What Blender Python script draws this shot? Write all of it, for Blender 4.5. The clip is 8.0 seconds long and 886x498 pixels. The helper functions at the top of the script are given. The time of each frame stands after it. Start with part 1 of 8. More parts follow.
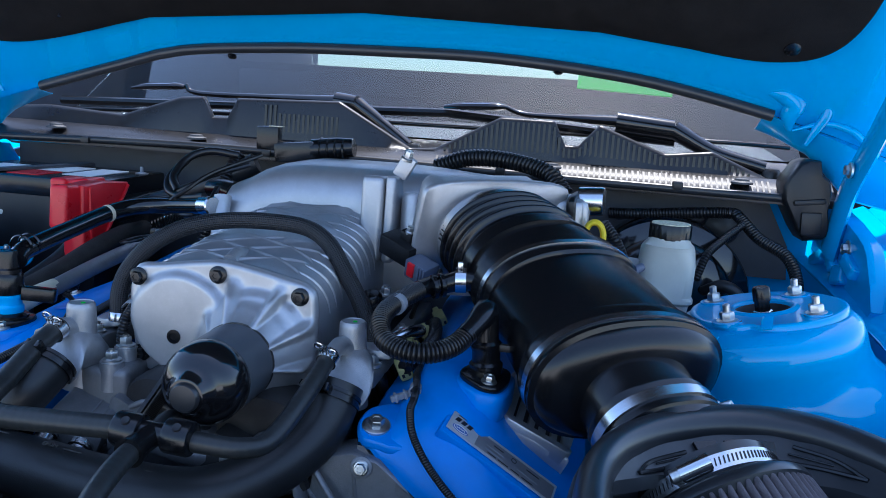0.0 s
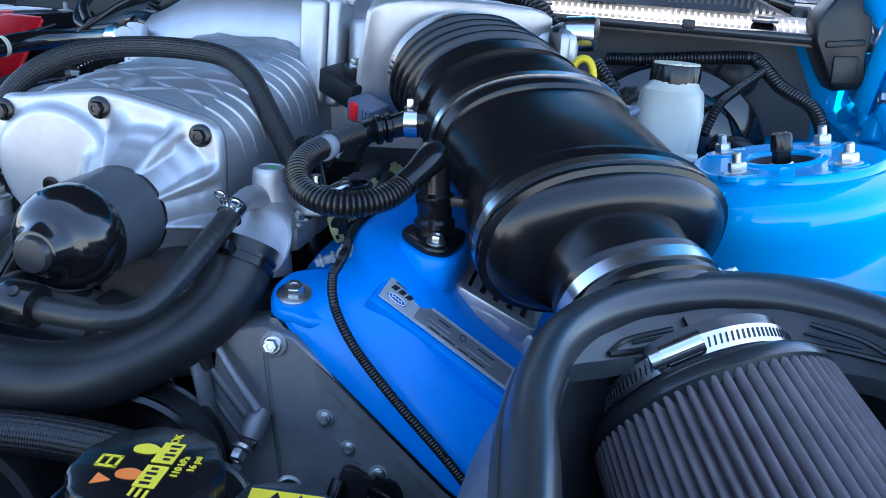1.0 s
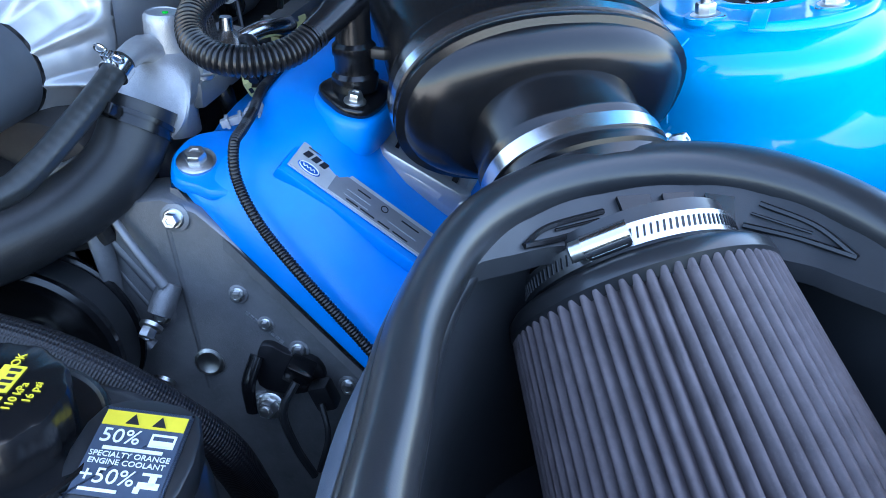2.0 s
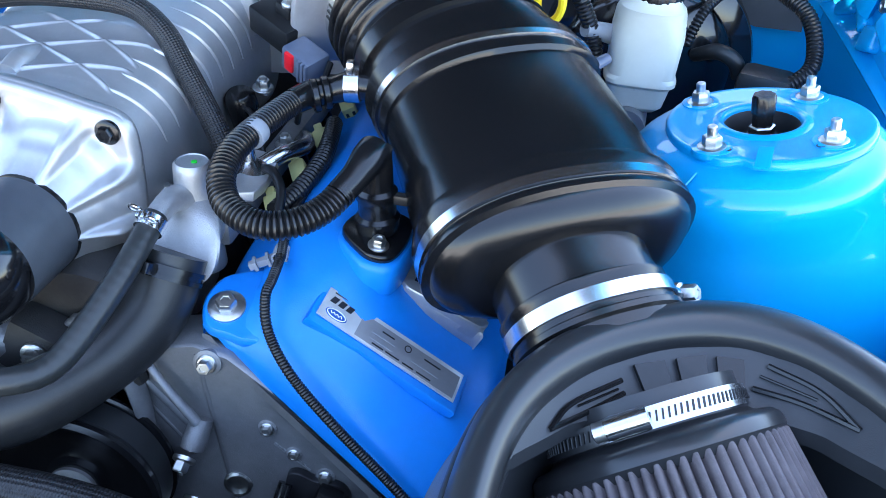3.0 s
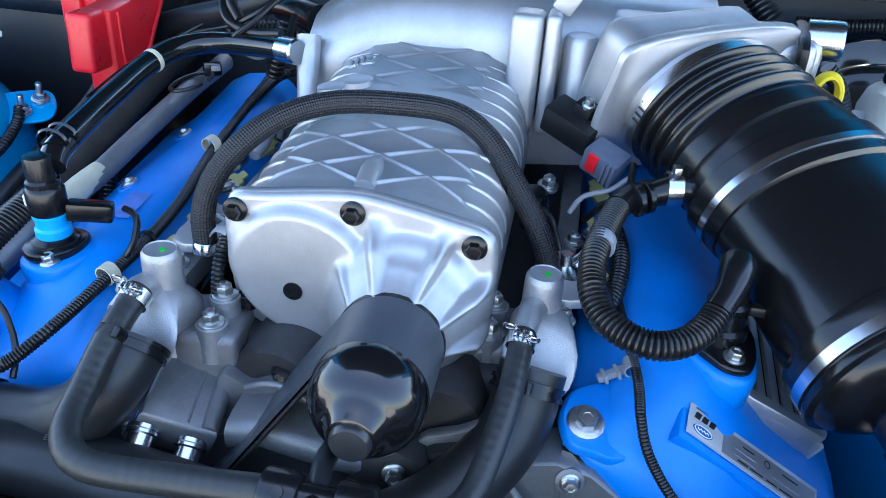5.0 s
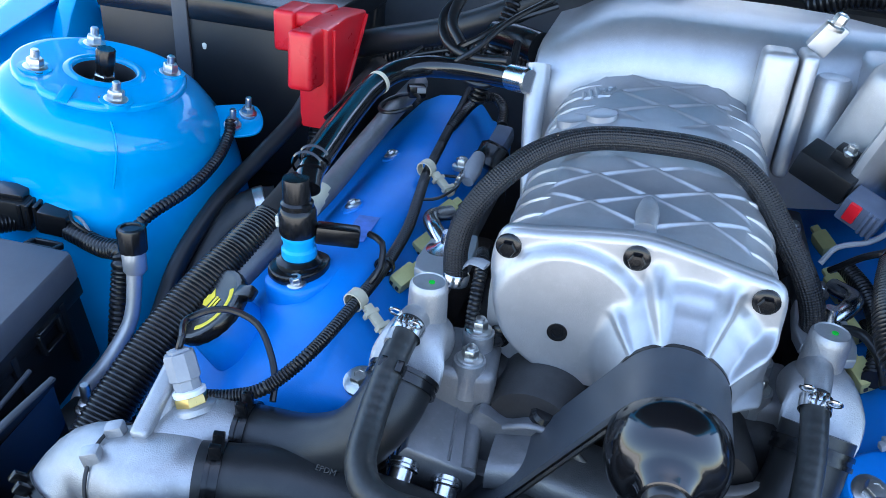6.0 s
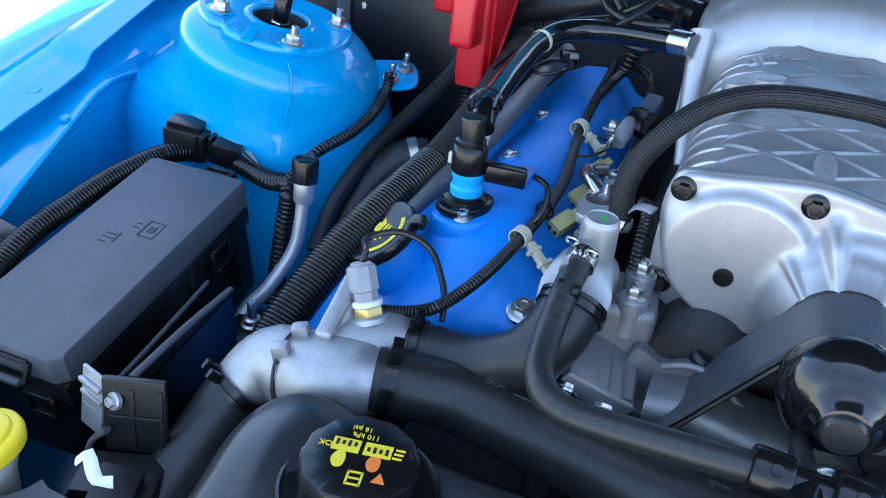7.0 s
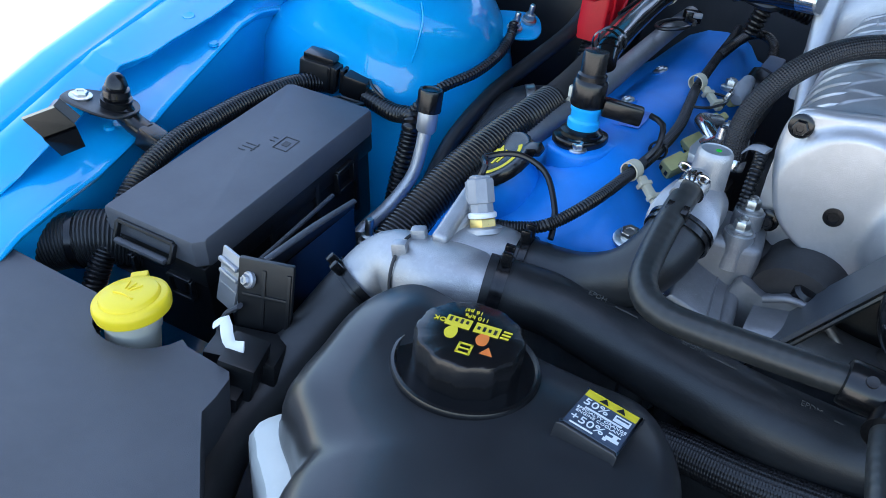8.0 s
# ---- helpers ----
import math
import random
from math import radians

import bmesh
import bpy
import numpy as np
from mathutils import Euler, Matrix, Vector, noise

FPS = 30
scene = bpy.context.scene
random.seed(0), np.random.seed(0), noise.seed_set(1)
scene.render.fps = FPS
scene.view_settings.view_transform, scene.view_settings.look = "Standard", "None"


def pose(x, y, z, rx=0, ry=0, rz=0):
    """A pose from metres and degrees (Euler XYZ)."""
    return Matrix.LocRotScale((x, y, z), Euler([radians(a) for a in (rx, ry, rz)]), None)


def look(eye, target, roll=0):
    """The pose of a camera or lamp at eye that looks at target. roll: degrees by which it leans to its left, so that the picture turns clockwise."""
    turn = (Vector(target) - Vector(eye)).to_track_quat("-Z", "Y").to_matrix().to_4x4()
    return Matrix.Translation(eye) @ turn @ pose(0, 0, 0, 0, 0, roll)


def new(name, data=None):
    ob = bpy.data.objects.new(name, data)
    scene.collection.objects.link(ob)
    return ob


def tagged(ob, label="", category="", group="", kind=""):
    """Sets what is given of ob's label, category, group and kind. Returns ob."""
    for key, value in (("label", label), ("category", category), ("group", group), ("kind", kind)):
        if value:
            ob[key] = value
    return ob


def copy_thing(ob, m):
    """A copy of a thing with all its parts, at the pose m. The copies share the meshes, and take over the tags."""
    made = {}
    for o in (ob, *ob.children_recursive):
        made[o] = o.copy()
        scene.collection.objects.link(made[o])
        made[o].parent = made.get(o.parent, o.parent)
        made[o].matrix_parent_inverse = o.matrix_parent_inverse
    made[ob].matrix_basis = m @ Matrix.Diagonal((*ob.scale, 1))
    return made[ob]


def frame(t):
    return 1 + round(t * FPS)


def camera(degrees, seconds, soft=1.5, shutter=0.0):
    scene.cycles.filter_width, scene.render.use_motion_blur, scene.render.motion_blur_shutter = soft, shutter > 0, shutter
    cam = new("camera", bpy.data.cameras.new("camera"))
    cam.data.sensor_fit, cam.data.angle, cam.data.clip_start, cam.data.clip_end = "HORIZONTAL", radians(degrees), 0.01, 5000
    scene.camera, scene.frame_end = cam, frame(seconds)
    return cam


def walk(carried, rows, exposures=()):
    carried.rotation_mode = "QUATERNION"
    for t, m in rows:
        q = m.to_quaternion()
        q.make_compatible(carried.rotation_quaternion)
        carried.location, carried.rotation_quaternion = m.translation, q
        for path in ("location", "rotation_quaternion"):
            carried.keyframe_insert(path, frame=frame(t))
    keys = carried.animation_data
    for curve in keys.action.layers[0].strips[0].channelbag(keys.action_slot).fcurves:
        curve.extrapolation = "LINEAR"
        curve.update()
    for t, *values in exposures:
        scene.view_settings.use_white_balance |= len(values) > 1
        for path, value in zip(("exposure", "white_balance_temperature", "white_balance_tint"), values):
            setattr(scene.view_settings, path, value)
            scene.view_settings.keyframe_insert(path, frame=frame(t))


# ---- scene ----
cam = camera(58.2, 8.0, soft=0.9)
PATH = [
    (0, (0.353, 0.017, 1.153), (0.024, 1.96, 0.8), 3.7),
    (0.5, (0.36, 0.111, 1.116), (0.025, 2.055, 0.756), 3.8),
    (1, (0.39, 0.174, 1.086), (0.063, 2.056, 0.444), 4.1),
    (1.5, (0.414, 0.22, 1.085), (0.12, 2.016, 0.183), 4.2),
    (1.7, (0.43, 0.236, 1.088), (0.15, 2.0, 0.081), 4.3),
    (2.8, (0.406, 0.284, 1.188), (0.192, 1.933, 0.077), 4.9),
    (3, (0.39, 0.29, 1.213), (0.178, 1.946, 0.111), 4.8),
    (3.5, (0.323, 0.297, 1.245), (0.085, 1.98, 0.191), 4.2),
    (4, (0.297, 0.29, 1.237), (0.055, 1.986, 0.206), 3.9),
    (4.5, (0.263, 0.285, 1.228), (0.025, 1.989, 0.208), 3.7),
    (5, (0.136, 0.28, 1.237), (-0.122, 1.983, 0.219), 3.7),
    (5.2, (0.089, 0.276, 1.232), (-0.208, 1.977, 0.223), 3.5),
    (6.3, (-0.038, 0.263, 1.238), (-0.476, 1.938, 0.236), 5.2),
    (6.5, (-0.046, 0.249, 1.229), (-0.517, 1.916, 0.228), 5.4),
    (7, (-0.071, 0.198, 1.198), (-0.652, 1.826, 0.192), 6.1),
    (7.5, (-0.067, 0.153, 1.177), (-0.761, 1.725, 0.155), 6.8),
    (8, (-0.054, 0.133, 1.162), (-0.835, 1.652, 0.122), 7.3),
]
walk(cam, [(t, look(eye, target, roll)) for t, eye, target, roll in PATH],
     exposures=[(0, 1.36, 5750, 12), (0.5, 2.04, 5800, 10), (1.0, 2.25, 5850, 10), (1.5, 2.79, 6000, 9), (3, 3.00, 6500, 11), (3.6, 2.51, 6200, 10), (4.1, 2.44, 6150, 10), (4.6, 2.56, 6200, 10), (5, 2.53, 6300, 10), (6.5, 2.36, 6400, 9), (8, 2.12, 6600, 9)])

# ---- world, sun ----
SUN = Vector((0.06, 0.32, 0.945)).normalized()
world = bpy.data.worlds.new("sky")
scene.world = world
world.use_nodes = True
wn = world.node_tree
wn.nodes.clear()
sky = wn.nodes.new("ShaderNodeTexSky")
sky.sky_type = "NISHITA"
sky.sun_disc = False
sky.sun_elevation = math.asin(SUN.z)
sky.sun_rotation = math.atan2(SUN.x, SUN.y)
bg = wn.nodes.new("ShaderNodeBackground")
bg.inputs["Strength"].default_value = 0.15
wo = wn.nodes.new("ShaderNodeOutputWorld")
wn.links.new(sky.outputs[0], bg.inputs[0])
wn.links.new(bg.outputs[0], wo.inputs[0])
sun_data = bpy.data.lights.new("sun", "SUN")
sun_data.energy = 3.5
sun_data.angle = radians(0.5)
sun_data.color = (1.0, 0.93, 0.83)
sun = new("sun", sun_data)
sun.matrix_world = look(SUN * 8, (0, 0.8, 0.9))


# ---- materials ----
def material(name, color, rough=0.5, metal=0.0, coat=0.0, var=0.12, scale=30.0, bump=0.0, bscale=400.0,
             dirt=0.0, dirt_color=(0.25, 0.23, 0.2), rvar=0.12, weave=None, trans=0.0, sss=0.0, spec=0.5):
    """A surface with colour variation at two scales, fine relief, dust and an optional woven pattern along UV."""
    m = bpy.data.materials.new(name)
    m.use_nodes = True
    n, l = m.node_tree.nodes, m.node_tree.links
    b = n["Principled BSDF"]
    b.inputs["Metallic"].default_value = metal
    b.inputs["Coat Weight"].default_value = coat
    b.inputs["Coat Roughness"].default_value = 0.04
    b.inputs["Specular IOR Level"].default_value = spec
    b.inputs["Transmission Weight"].default_value = trans
    if sss:
        b.inputs["Subsurface Weight"].default_value = sss
        b.inputs["Subsurface Radius"].default_value = (0.02, 0.02, 0.02)
    tc = n.new("ShaderNodeTexCoord")

    def noise_tex(sc, detail, rgh):
        t = n.new("ShaderNodeTexNoise")
        t.inputs["Scale"].default_value = sc
        t.inputs["Detail"].default_value = detail
        t.inputs["Roughness"].default_value = rgh
        l.new(tc.outputs["Object"], t.inputs["Vector"])
        return t.outputs["Fac"]

    def mix(kind, a, c, fac):
        x = n.new("ShaderNodeMix")
        x.data_type = "RGBA"
        x.blend_type = kind
        if isinstance(fac, float):
            x.inputs["Factor"].default_value = fac
        else:
            l.new(fac, x.inputs["Factor"])
        for sock, v in ((x.inputs["A"], a), (x.inputs["B"], c)):
            if isinstance(v, tuple):
                sock.default_value = (*v, 1)
            else:
                l.new(v, sock)
        return x.outputs["Result"]

    def ramp(src, lo, hi, a=0.0, z=1.0):
        r = n.new("ShaderNodeMapRange")
        r.inputs["From Min"].default_value, r.inputs["From Max"].default_value = lo, hi
        r.inputs["To Min"].default_value, r.inputs["To Max"].default_value = a, z
        l.new(src, r.inputs["Value"])
        return r.outputs["Result"]

    big, fine = noise_tex(scale, 5, 0.6), noise_tex(scale * 9, 3, 0.6)
    dark = tuple(c * (1 - var) for c in color)
    lite = tuple(min(1, c * (1 + var)) for c in color)
    col = mix("MIX", dark, lite, ramp(big, 0.3, 0.7))
    col = mix("MIX", col, tuple(min(1, c * (1 + 1.5 * var)) for c in color), ramp(fine, 0.55, 0.8, 0, 0.5))
    if dirt:
        col = mix("MIX", col, dirt_color, ramp(noise_tex(scale * 0.6, 8, 0.72), 0.52, 0.78, 0, dirt))
        l.new(ramp(noise_tex(scale * 0.6, 8, 0.72), 0.40, 0.80, rough, min(1, rough + 0.07)), b.inputs["Roughness"])
    else:
        l.new(ramp(big, 0.3, 0.7, max(0.02, rough - rvar * rough), min(1, rough + rvar * rough)), b.inputs["Roughness"])
    height = noise_tex(bscale, 3, 0.55)
    if weave:
        across, along, depth = weave
        uv = n.new("ShaderNodeUVMap")
        sep = n.new("ShaderNodeSeparateXYZ")
        l.new(uv.outputs[0], sep.inputs[0])

        def wave(u, v):
            a = n.new("ShaderNodeMath")
            a.operation = "MULTIPLY"
            a.inputs[1].default_value = u
            l.new(sep.outputs[0], a.inputs[0])
            c = n.new("ShaderNodeMath")
            c.operation = "MULTIPLY_ADD"
            c.inputs[1].default_value = v
            l.new(sep.outputs[1], c.inputs[0])
            l.new(a.outputs[0], c.inputs[2])
            s = n.new("ShaderNodeMath")
            s.operation = "SINE"
            l.new(c.outputs[0], s.inputs[0])
            return s.outputs[0]
        p = n.new("ShaderNodeMath")
        p.operation = "MULTIPLY"
        l.new(wave(across, along), p.inputs[0])
        l.new(wave(across, -along), p.inputs[1])
        wv = ramp(p.outputs[0], -0.6, 0.6)
        col = mix("MIX", tuple(c * (1 - 0.75 * depth) for c in color), col, wv)
        bm0 = n.new("ShaderNodeBump")
        bm0.inputs["Strength"].default_value = depth
        bm0.inputs["Distance"].default_value = 0.001
        l.new(wv, bm0.inputs["Height"])
        l.new(bm0.outputs[0], b.inputs["Normal"])
    elif bump:
        bp = n.new("ShaderNodeBump")
        bp.inputs["Strength"].default_value = bump
        bp.inputs["Distance"].default_value = 0.0006
        l.new(height, bp.inputs["Height"])
        l.new(bp.outputs[0], b.inputs["Normal"])
    l.new(col, b.inputs["Base Color"])
    return m


PAINT = material("body_paint", (0.0, 0.345, 0.70), 0.35, coat=0.8, var=0.03, scale=6, spec=0.08, rvar=0.05)
ENGINE_BLUE = material("engine_paint", (0.0030, 0.2247, 0.7220), 0.36, var=0.09, scale=18, bump=0.22, bscale=900, dirt=0.05, spec=0.45)
CAST = material("cast_aluminium", (0.475, 0.478, 0.488), 0.36, metal=0.66, var=0.10, scale=26, bump=0.34, bscale=1500, dirt=0.12, dirt_color=(0.38, 0.37, 0.36))
CAST_GREY = material("sand_cast_aluminium", (0.42, 0.42, 0.425), 0.40, metal=0.7, var=0.16, scale=34, bump=0.6, bscale=1000, dirt=0.25, dirt_color=(0.22, 0.21, 0.20))
# Darker and rougher than CAST, for the low plates at the engine's front.
CAST_MID = material("mid_grey_aluminium", (0.24, 0.24, 0.248), 0.45, metal=0.6, var=0.16, scale=30, bump=0.5, bscale=900, dirt=0.2, dirt_color=(0.10, 0.09, 0.08))
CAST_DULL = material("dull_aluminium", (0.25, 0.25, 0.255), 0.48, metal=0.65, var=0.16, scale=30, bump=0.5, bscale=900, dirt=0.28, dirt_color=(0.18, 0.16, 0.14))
# Grime, over a base darkened to deepen the shade low in the bay.
DARK_CAST = material("grimy_shaded_cast", (0.055, 0.053, 0.052), 0.6, metal=0.55, var=0.25, scale=30, bump=0.5, bscale=900, dirt=0.4, dirt_color=(0.07, 0.055, 0.045))
STEEL = material("bright_steel", (0.66, 0.67, 0.68), 0.22, metal=1.0, var=0.05, scale=60, rvar=0.08)
ZINC = material("zinc_steel", (0.62, 0.62, 0.60), 0.32, metal=1.0, var=0.14, scale=120, bump=0.2, dirt=0.15)
BRASS = material("brass", (0.62, 0.44, 0.16), 0.3, metal=1.0, var=0.1, scale=150)
PLASTIC = material("black_plastic", (0.008, 0.0085, 0.0095), 0.36, var=0.2, scale=25, bump=0.25, bscale=1200, dirt=0.03)
SATIN = material("satin_black_plastic", (0.006, 0.0062, 0.007), 0.23, var=0.10, scale=14, bump=0.04, bscale=1400, rvar=0.06)
GREY_PLASTIC = material("grained_grey_plastic", (0.06, 0.063, 0.071), 0.5, var=0.12, scale=20, bump=0.4, bscale=1800, dirt=0.06)
LID_GREY = material("lid_plastic", (0.088, 0.092, 0.104), 0.46, var=0.10, scale=20, bump=0.4, bscale=1800, dirt=0.05)
BOX_BLACK = material("air_box_plastic", (0.030, 0.032, 0.035), 0.45, var=0.12, scale=20, bump=0.2, bscale=1200)
# The blue in this grey stands in for sky mirrored by the plastic.
WALL_GREY = material("sky_tinted_grey_plastic", (0.085, 0.105, 0.14), 0.38, var=0.1, scale=14, bump=0.2, bscale=900)
BELT = material("belt_back", (0.060, 0.068, 0.080), 0.34, var=0.12, scale=60, bump=0.2, bscale=1200)
RUBBER = material("hose_rubber", (0.015, 0.016, 0.017), 0.38, var=0.2, scale=40, bump=0.2, bscale=900, dirt=0.1, dirt_color=(0.12, 0.12, 0.12))
SEAL = material("seal_rubber", (0.022, 0.023, 0.025), 0.30, coat=0.10, var=0.10, scale=24, bump=0.08, bscale=1100, rvar=0.08)
GLOSS = material("gloss_black", (0.006, 0.006, 0.007), 0.15, var=0.1, scale=30, coat=0.45, bump=0.03, bscale=240)
LOOM = material("convoluted_loom", (0.008, 0.008, 0.009), 0.28, var=0.2, scale=60, dirt=0.05)
BRAID = material("braided_sleeve", (0.017, 0.016, 0.017), 0.40, var=0.25, scale=80, weave=(24 * math.pi, 1500, 0.65))
TEXTILE = material("reinforced_hose", (0.022, 0.024, 0.024), 0.42, var=0.2, scale=60, weave=(8 * math.pi, 420, 0.18))
CLOTH = material("cloth_tape", (0.040, 0.036, 0.033), 0.85, var=0.35, scale=50, bump=0.6, bscale=1500, spec=0.2)
FABRIC = material("filter_media", (0.155, 0.132, 0.136), 0.75, var=0.22, scale=60, bump=0.9, bscale=2200, spec=0.2)
PAD = material("hood_pad", (0.012, 0.011, 0.011), 0.95, var=0.3, scale=30, bump=0.8, bscale=700, spec=0.1)
FROSTED = material("milky_plastic", (0.62, 0.61, 0.52), 0.3, var=0.06, scale=15, sss=0.3)
TANK_WHITE = material("tank_plastic", (0.60, 0.60, 0.54), 0.35, var=0.06, scale=15, sss=0.2, dirt=0.08)
RED = material("red_plastic", (0.70, 0.012, 0.022), 0.3, var=0.08, scale=25, bump=0.05)
YELLOW = material("yellow_plastic", (0.90, 0.66, 0.02), 0.4, var=0.05, scale=25, bump=0.1)
SKYBLUE = material("bright_blue_plastic", (0.01, 0.40, 0.85), 0.35, var=0.06, scale=40)
CONN_Y = material("yellowed_plastic", (0.56, 0.52, 0.22), 0.45, var=0.1, scale=60)
IVORY = material("pale_plastic", (0.68, 0.61, 0.44), 0.45, var=0.1, scale=60)
BLUE_CONN = material("slate_connector", (0.10, 0.12, 0.17), 0.4, var=0.12, scale=60)
GREY_CONN = material("grey_connector", (0.30, 0.31, 0.33), 0.45, var=0.1, scale=60)
WHITE = material("white_print", (0.85, 0.85, 0.83), 0.5, var=0.03, scale=60)
# Black for print, and for the shade painted into holes and gaps.
INK = material("black_print_and_hole_shade", (0.01, 0.01, 0.012), 0.5, var=0.05, scale=60)
PRINT_Y = material("yellow_print", (0.80, 0.62, 0.03), 0.55, var=0.06, scale=90)
PRINT_O = material("orange_print", (0.85, 0.20, 0.03), 0.55, var=0.06, scale=90)
PRINT_FADE = material("faded_print", (0.055, 0.055, 0.05), 0.6, var=0.3, scale=200)
STICKER = material("worn_sticker", (0.10, 0.22, 0.62), 0.5, var=0.3, scale=60)
OVAL = material("emblem_blue", (0.01, 0.09, 0.36), 0.3, var=0.05, scale=60)
PLATE = material("brushed_plate", (0.66, 0.66, 0.65), 0.34, metal=0.5, var=0.06, scale=80, bump=0.1)
PLATE_FIELD = material("plate_field", (0.34, 0.34, 0.35), 0.42, metal=0.7, var=0.1, scale=40, bump=0.1, bscale=900)
SLATE = material("label_slate", (0.055, 0.075, 0.11), 0.45, var=0.06, scale=60)
# Worn tan speckle, with the base colour brightened to look sunlit.
SPECKLE = material("worn_sunlit_cap_top", (0.76, 0.64, 0.45), 0.6, var=0.5, scale=420, dirt=0.8, dirt_color=(0.05, 0.04, 0.03), spec=0.15)
CONCRETE = material("pale_concrete", (0.50, 0.48, 0.45), 0.85, var=0.12, scale=1.5, bump=0.4, bscale=60, dirt=0.2)
COWL = material("cowl_plastic", (0.013, 0.013, 0.015), 0.27, var=0.15, scale=20, bump=0.12, bscale=1400, dirt=0.05, spec=0.5)
# Blue-grey lift in this colour paints the sky's veil on the windshield.
DASH_VEILED = material("dashboard", (0.040, 0.045, 0.058), 1.0, var=0.06, scale=20, bump=0.05, bscale=900, spec=0.03)
GREEN = material("green_panel", (0.0, 0.55, 0.03), 0.6, var=0.05, scale=10)
GLASS = bpy.data.materials.new("windshield_glass")
GLASS.use_nodes = True
_g = GLASS.node_tree.nodes["Principled BSDF"]
_g.inputs["Base Color"].default_value = (0.86, 0.93, 0.92, 1)
_g.inputs["Roughness"].default_value = 0.0
_g.inputs["Transmission Weight"].default_value = 1.0
_g.inputs["IOR"].default_value = 1.22


TINT = GLASS.copy()
TINT.name = "tinted_glass"
TINT.node_tree.nodes["Principled BSDF"].inputs["Base Color"].default_value = (0.26, 0.33, 0.36, 1)


# ---- shape helpers ----
def finish(bm, name, mat, sharp=38):
    bmesh.ops.recalc_face_normals(bm, faces=bm.faces)
    me = bpy.data.meshes.new(name)
    bm.to_mesh(me)
    bm.free()
    me.materials.append(mat)
    for p in me.polygons:
        p.use_smooth = True
    me.set_sharp_from_angle(angle=radians(sharp))
    return me


def part(name, bm, mat, parent=None, label="", sharp=38):
    ob = new(name, finish(bm, name, mat, sharp))
    if parent is not None:
        ob.parent = parent
        ob.matrix_parent_inverse = parent.matrix_basis.inverted()
    return tagged(ob, label)


def thing(name, label, category, at, group="", kind=""):
    ob = new(name)
    ob.empty_display_size = 0.02
    ob.matrix_basis = Matrix.Translation(at)
    return tagged(ob, label, category, group, kind)


def solo(name, bm, mat, label, category, group="", kind="", sharp=38):
    return tagged(new(name, finish(bm, name, mat, sharp)), label, category, group, kind)


def aim(origin, axis, up=(0, 0, 1)):
    """A frame at origin whose z axis follows axis, and whose y axis leans to up."""
    z = Vector(axis).normalized()
    u = Vector(up)
    if abs(z.dot(u.normalized())) > 0.98:
        u = Vector((0, 1, 0))
    x = u.cross(z).normalized()
    y = z.cross(x)
    return Matrix(((x.x, y.x, z.x, origin[0]), (x.y, y.y, z.y, origin[1]), (x.z, y.z, z.z, origin[2]), (0, 0, 0, 1)))


def spline(pts, step):
    """Evenly stepped points of a Catmull-Rom curve, with the place along the control points."""
    p = [Vector(q) for q in pts]
    ext = [2 * p[0] - p[1]] + p + [2 * p[-1] - p[-2]]
    out = []
    for i in range(len(p) - 1):
        a, b, c, d = ext[i:i + 4]
        k = max(2, int((c - b).length / step))
        for j in range(k):
            t = j / k
            out.append((0.5 * ((2 * b) + (c - a) * t + (2 * a - 5 * b + 4 * c - d) * t * t + (3 * b - a - 3 * c + d) * t ** 3), i + t))
    out.append((p[-1], len(p) - 1.0))
    return out


def sweep(bm, pts, r, seg=14, step=0.006, corr=None, flat=1.0, up=(0, 0, 1), capped=True, twist=0.0, bead=None):
    """A round hose along control points. r: one radius or one for each point. corr: (pitch, depth) of ribs. flat: height over width."""
    cen = spline(pts, corr[0] / 3 if corr else step)
    radii = r if isinstance(r, (list, tuple)) else [r] * len(pts)
    uv = bm.loops.layers.uv.verify()
    rings, run, prev, nrm = [], 0.0, None, None
    for i, (c, s) in enumerate(cen):
        t = (cen[min(i + 1, len(cen) - 1)][0] - cen[max(i - 1, 0)][0]).normalized()
        if nrm is None:
            u = Vector(up)
            if abs(u.normalized().dot(t)) > 0.95:
                u = Vector((1, 0, 0))
            nrm = (u - t * u.dot(t)).normalized()
        else:
            nrm = (nrm - t * nrm.dot(t)).normalized()
        side = t.cross(nrm)
        run += (c - prev).length if prev is not None else 0.0
        prev = c
        k = min(int(s), len(radii) - 2)
        rr = radii[k] + (radii[k + 1] - radii[k]) * (s - k)
        if corr:
            rr += corr[1] * (1 if i % 3 else -1)
        rings.append(([bm.verts.new(c + rr * (math.cos(a) * side + flat * math.sin(a) * nrm)) for a in (2 * math.pi * j / seg for j in range(seg))], run))
    for (ra, va), (rb, vb) in zip(rings, rings[1:]):
        for j in range(seg):
            f = bm.faces.new((ra[j], ra[(j + 1) % seg], rb[(j + 1) % seg], rb[j]))
            for lp, co in zip(f.loops, ((j / seg, va), ((j + 1) / seg, va), ((j + 1) / seg, vb), (j / seg, vb))):
                lp[uv].uv = co
    if capped:
        bm.faces.new(rings[0][0])
        bm.faces.new(rings[-1][0])
    return bm


def hose(pts, r, **k):
    return sweep(bmesh.new(), pts, r, **k)


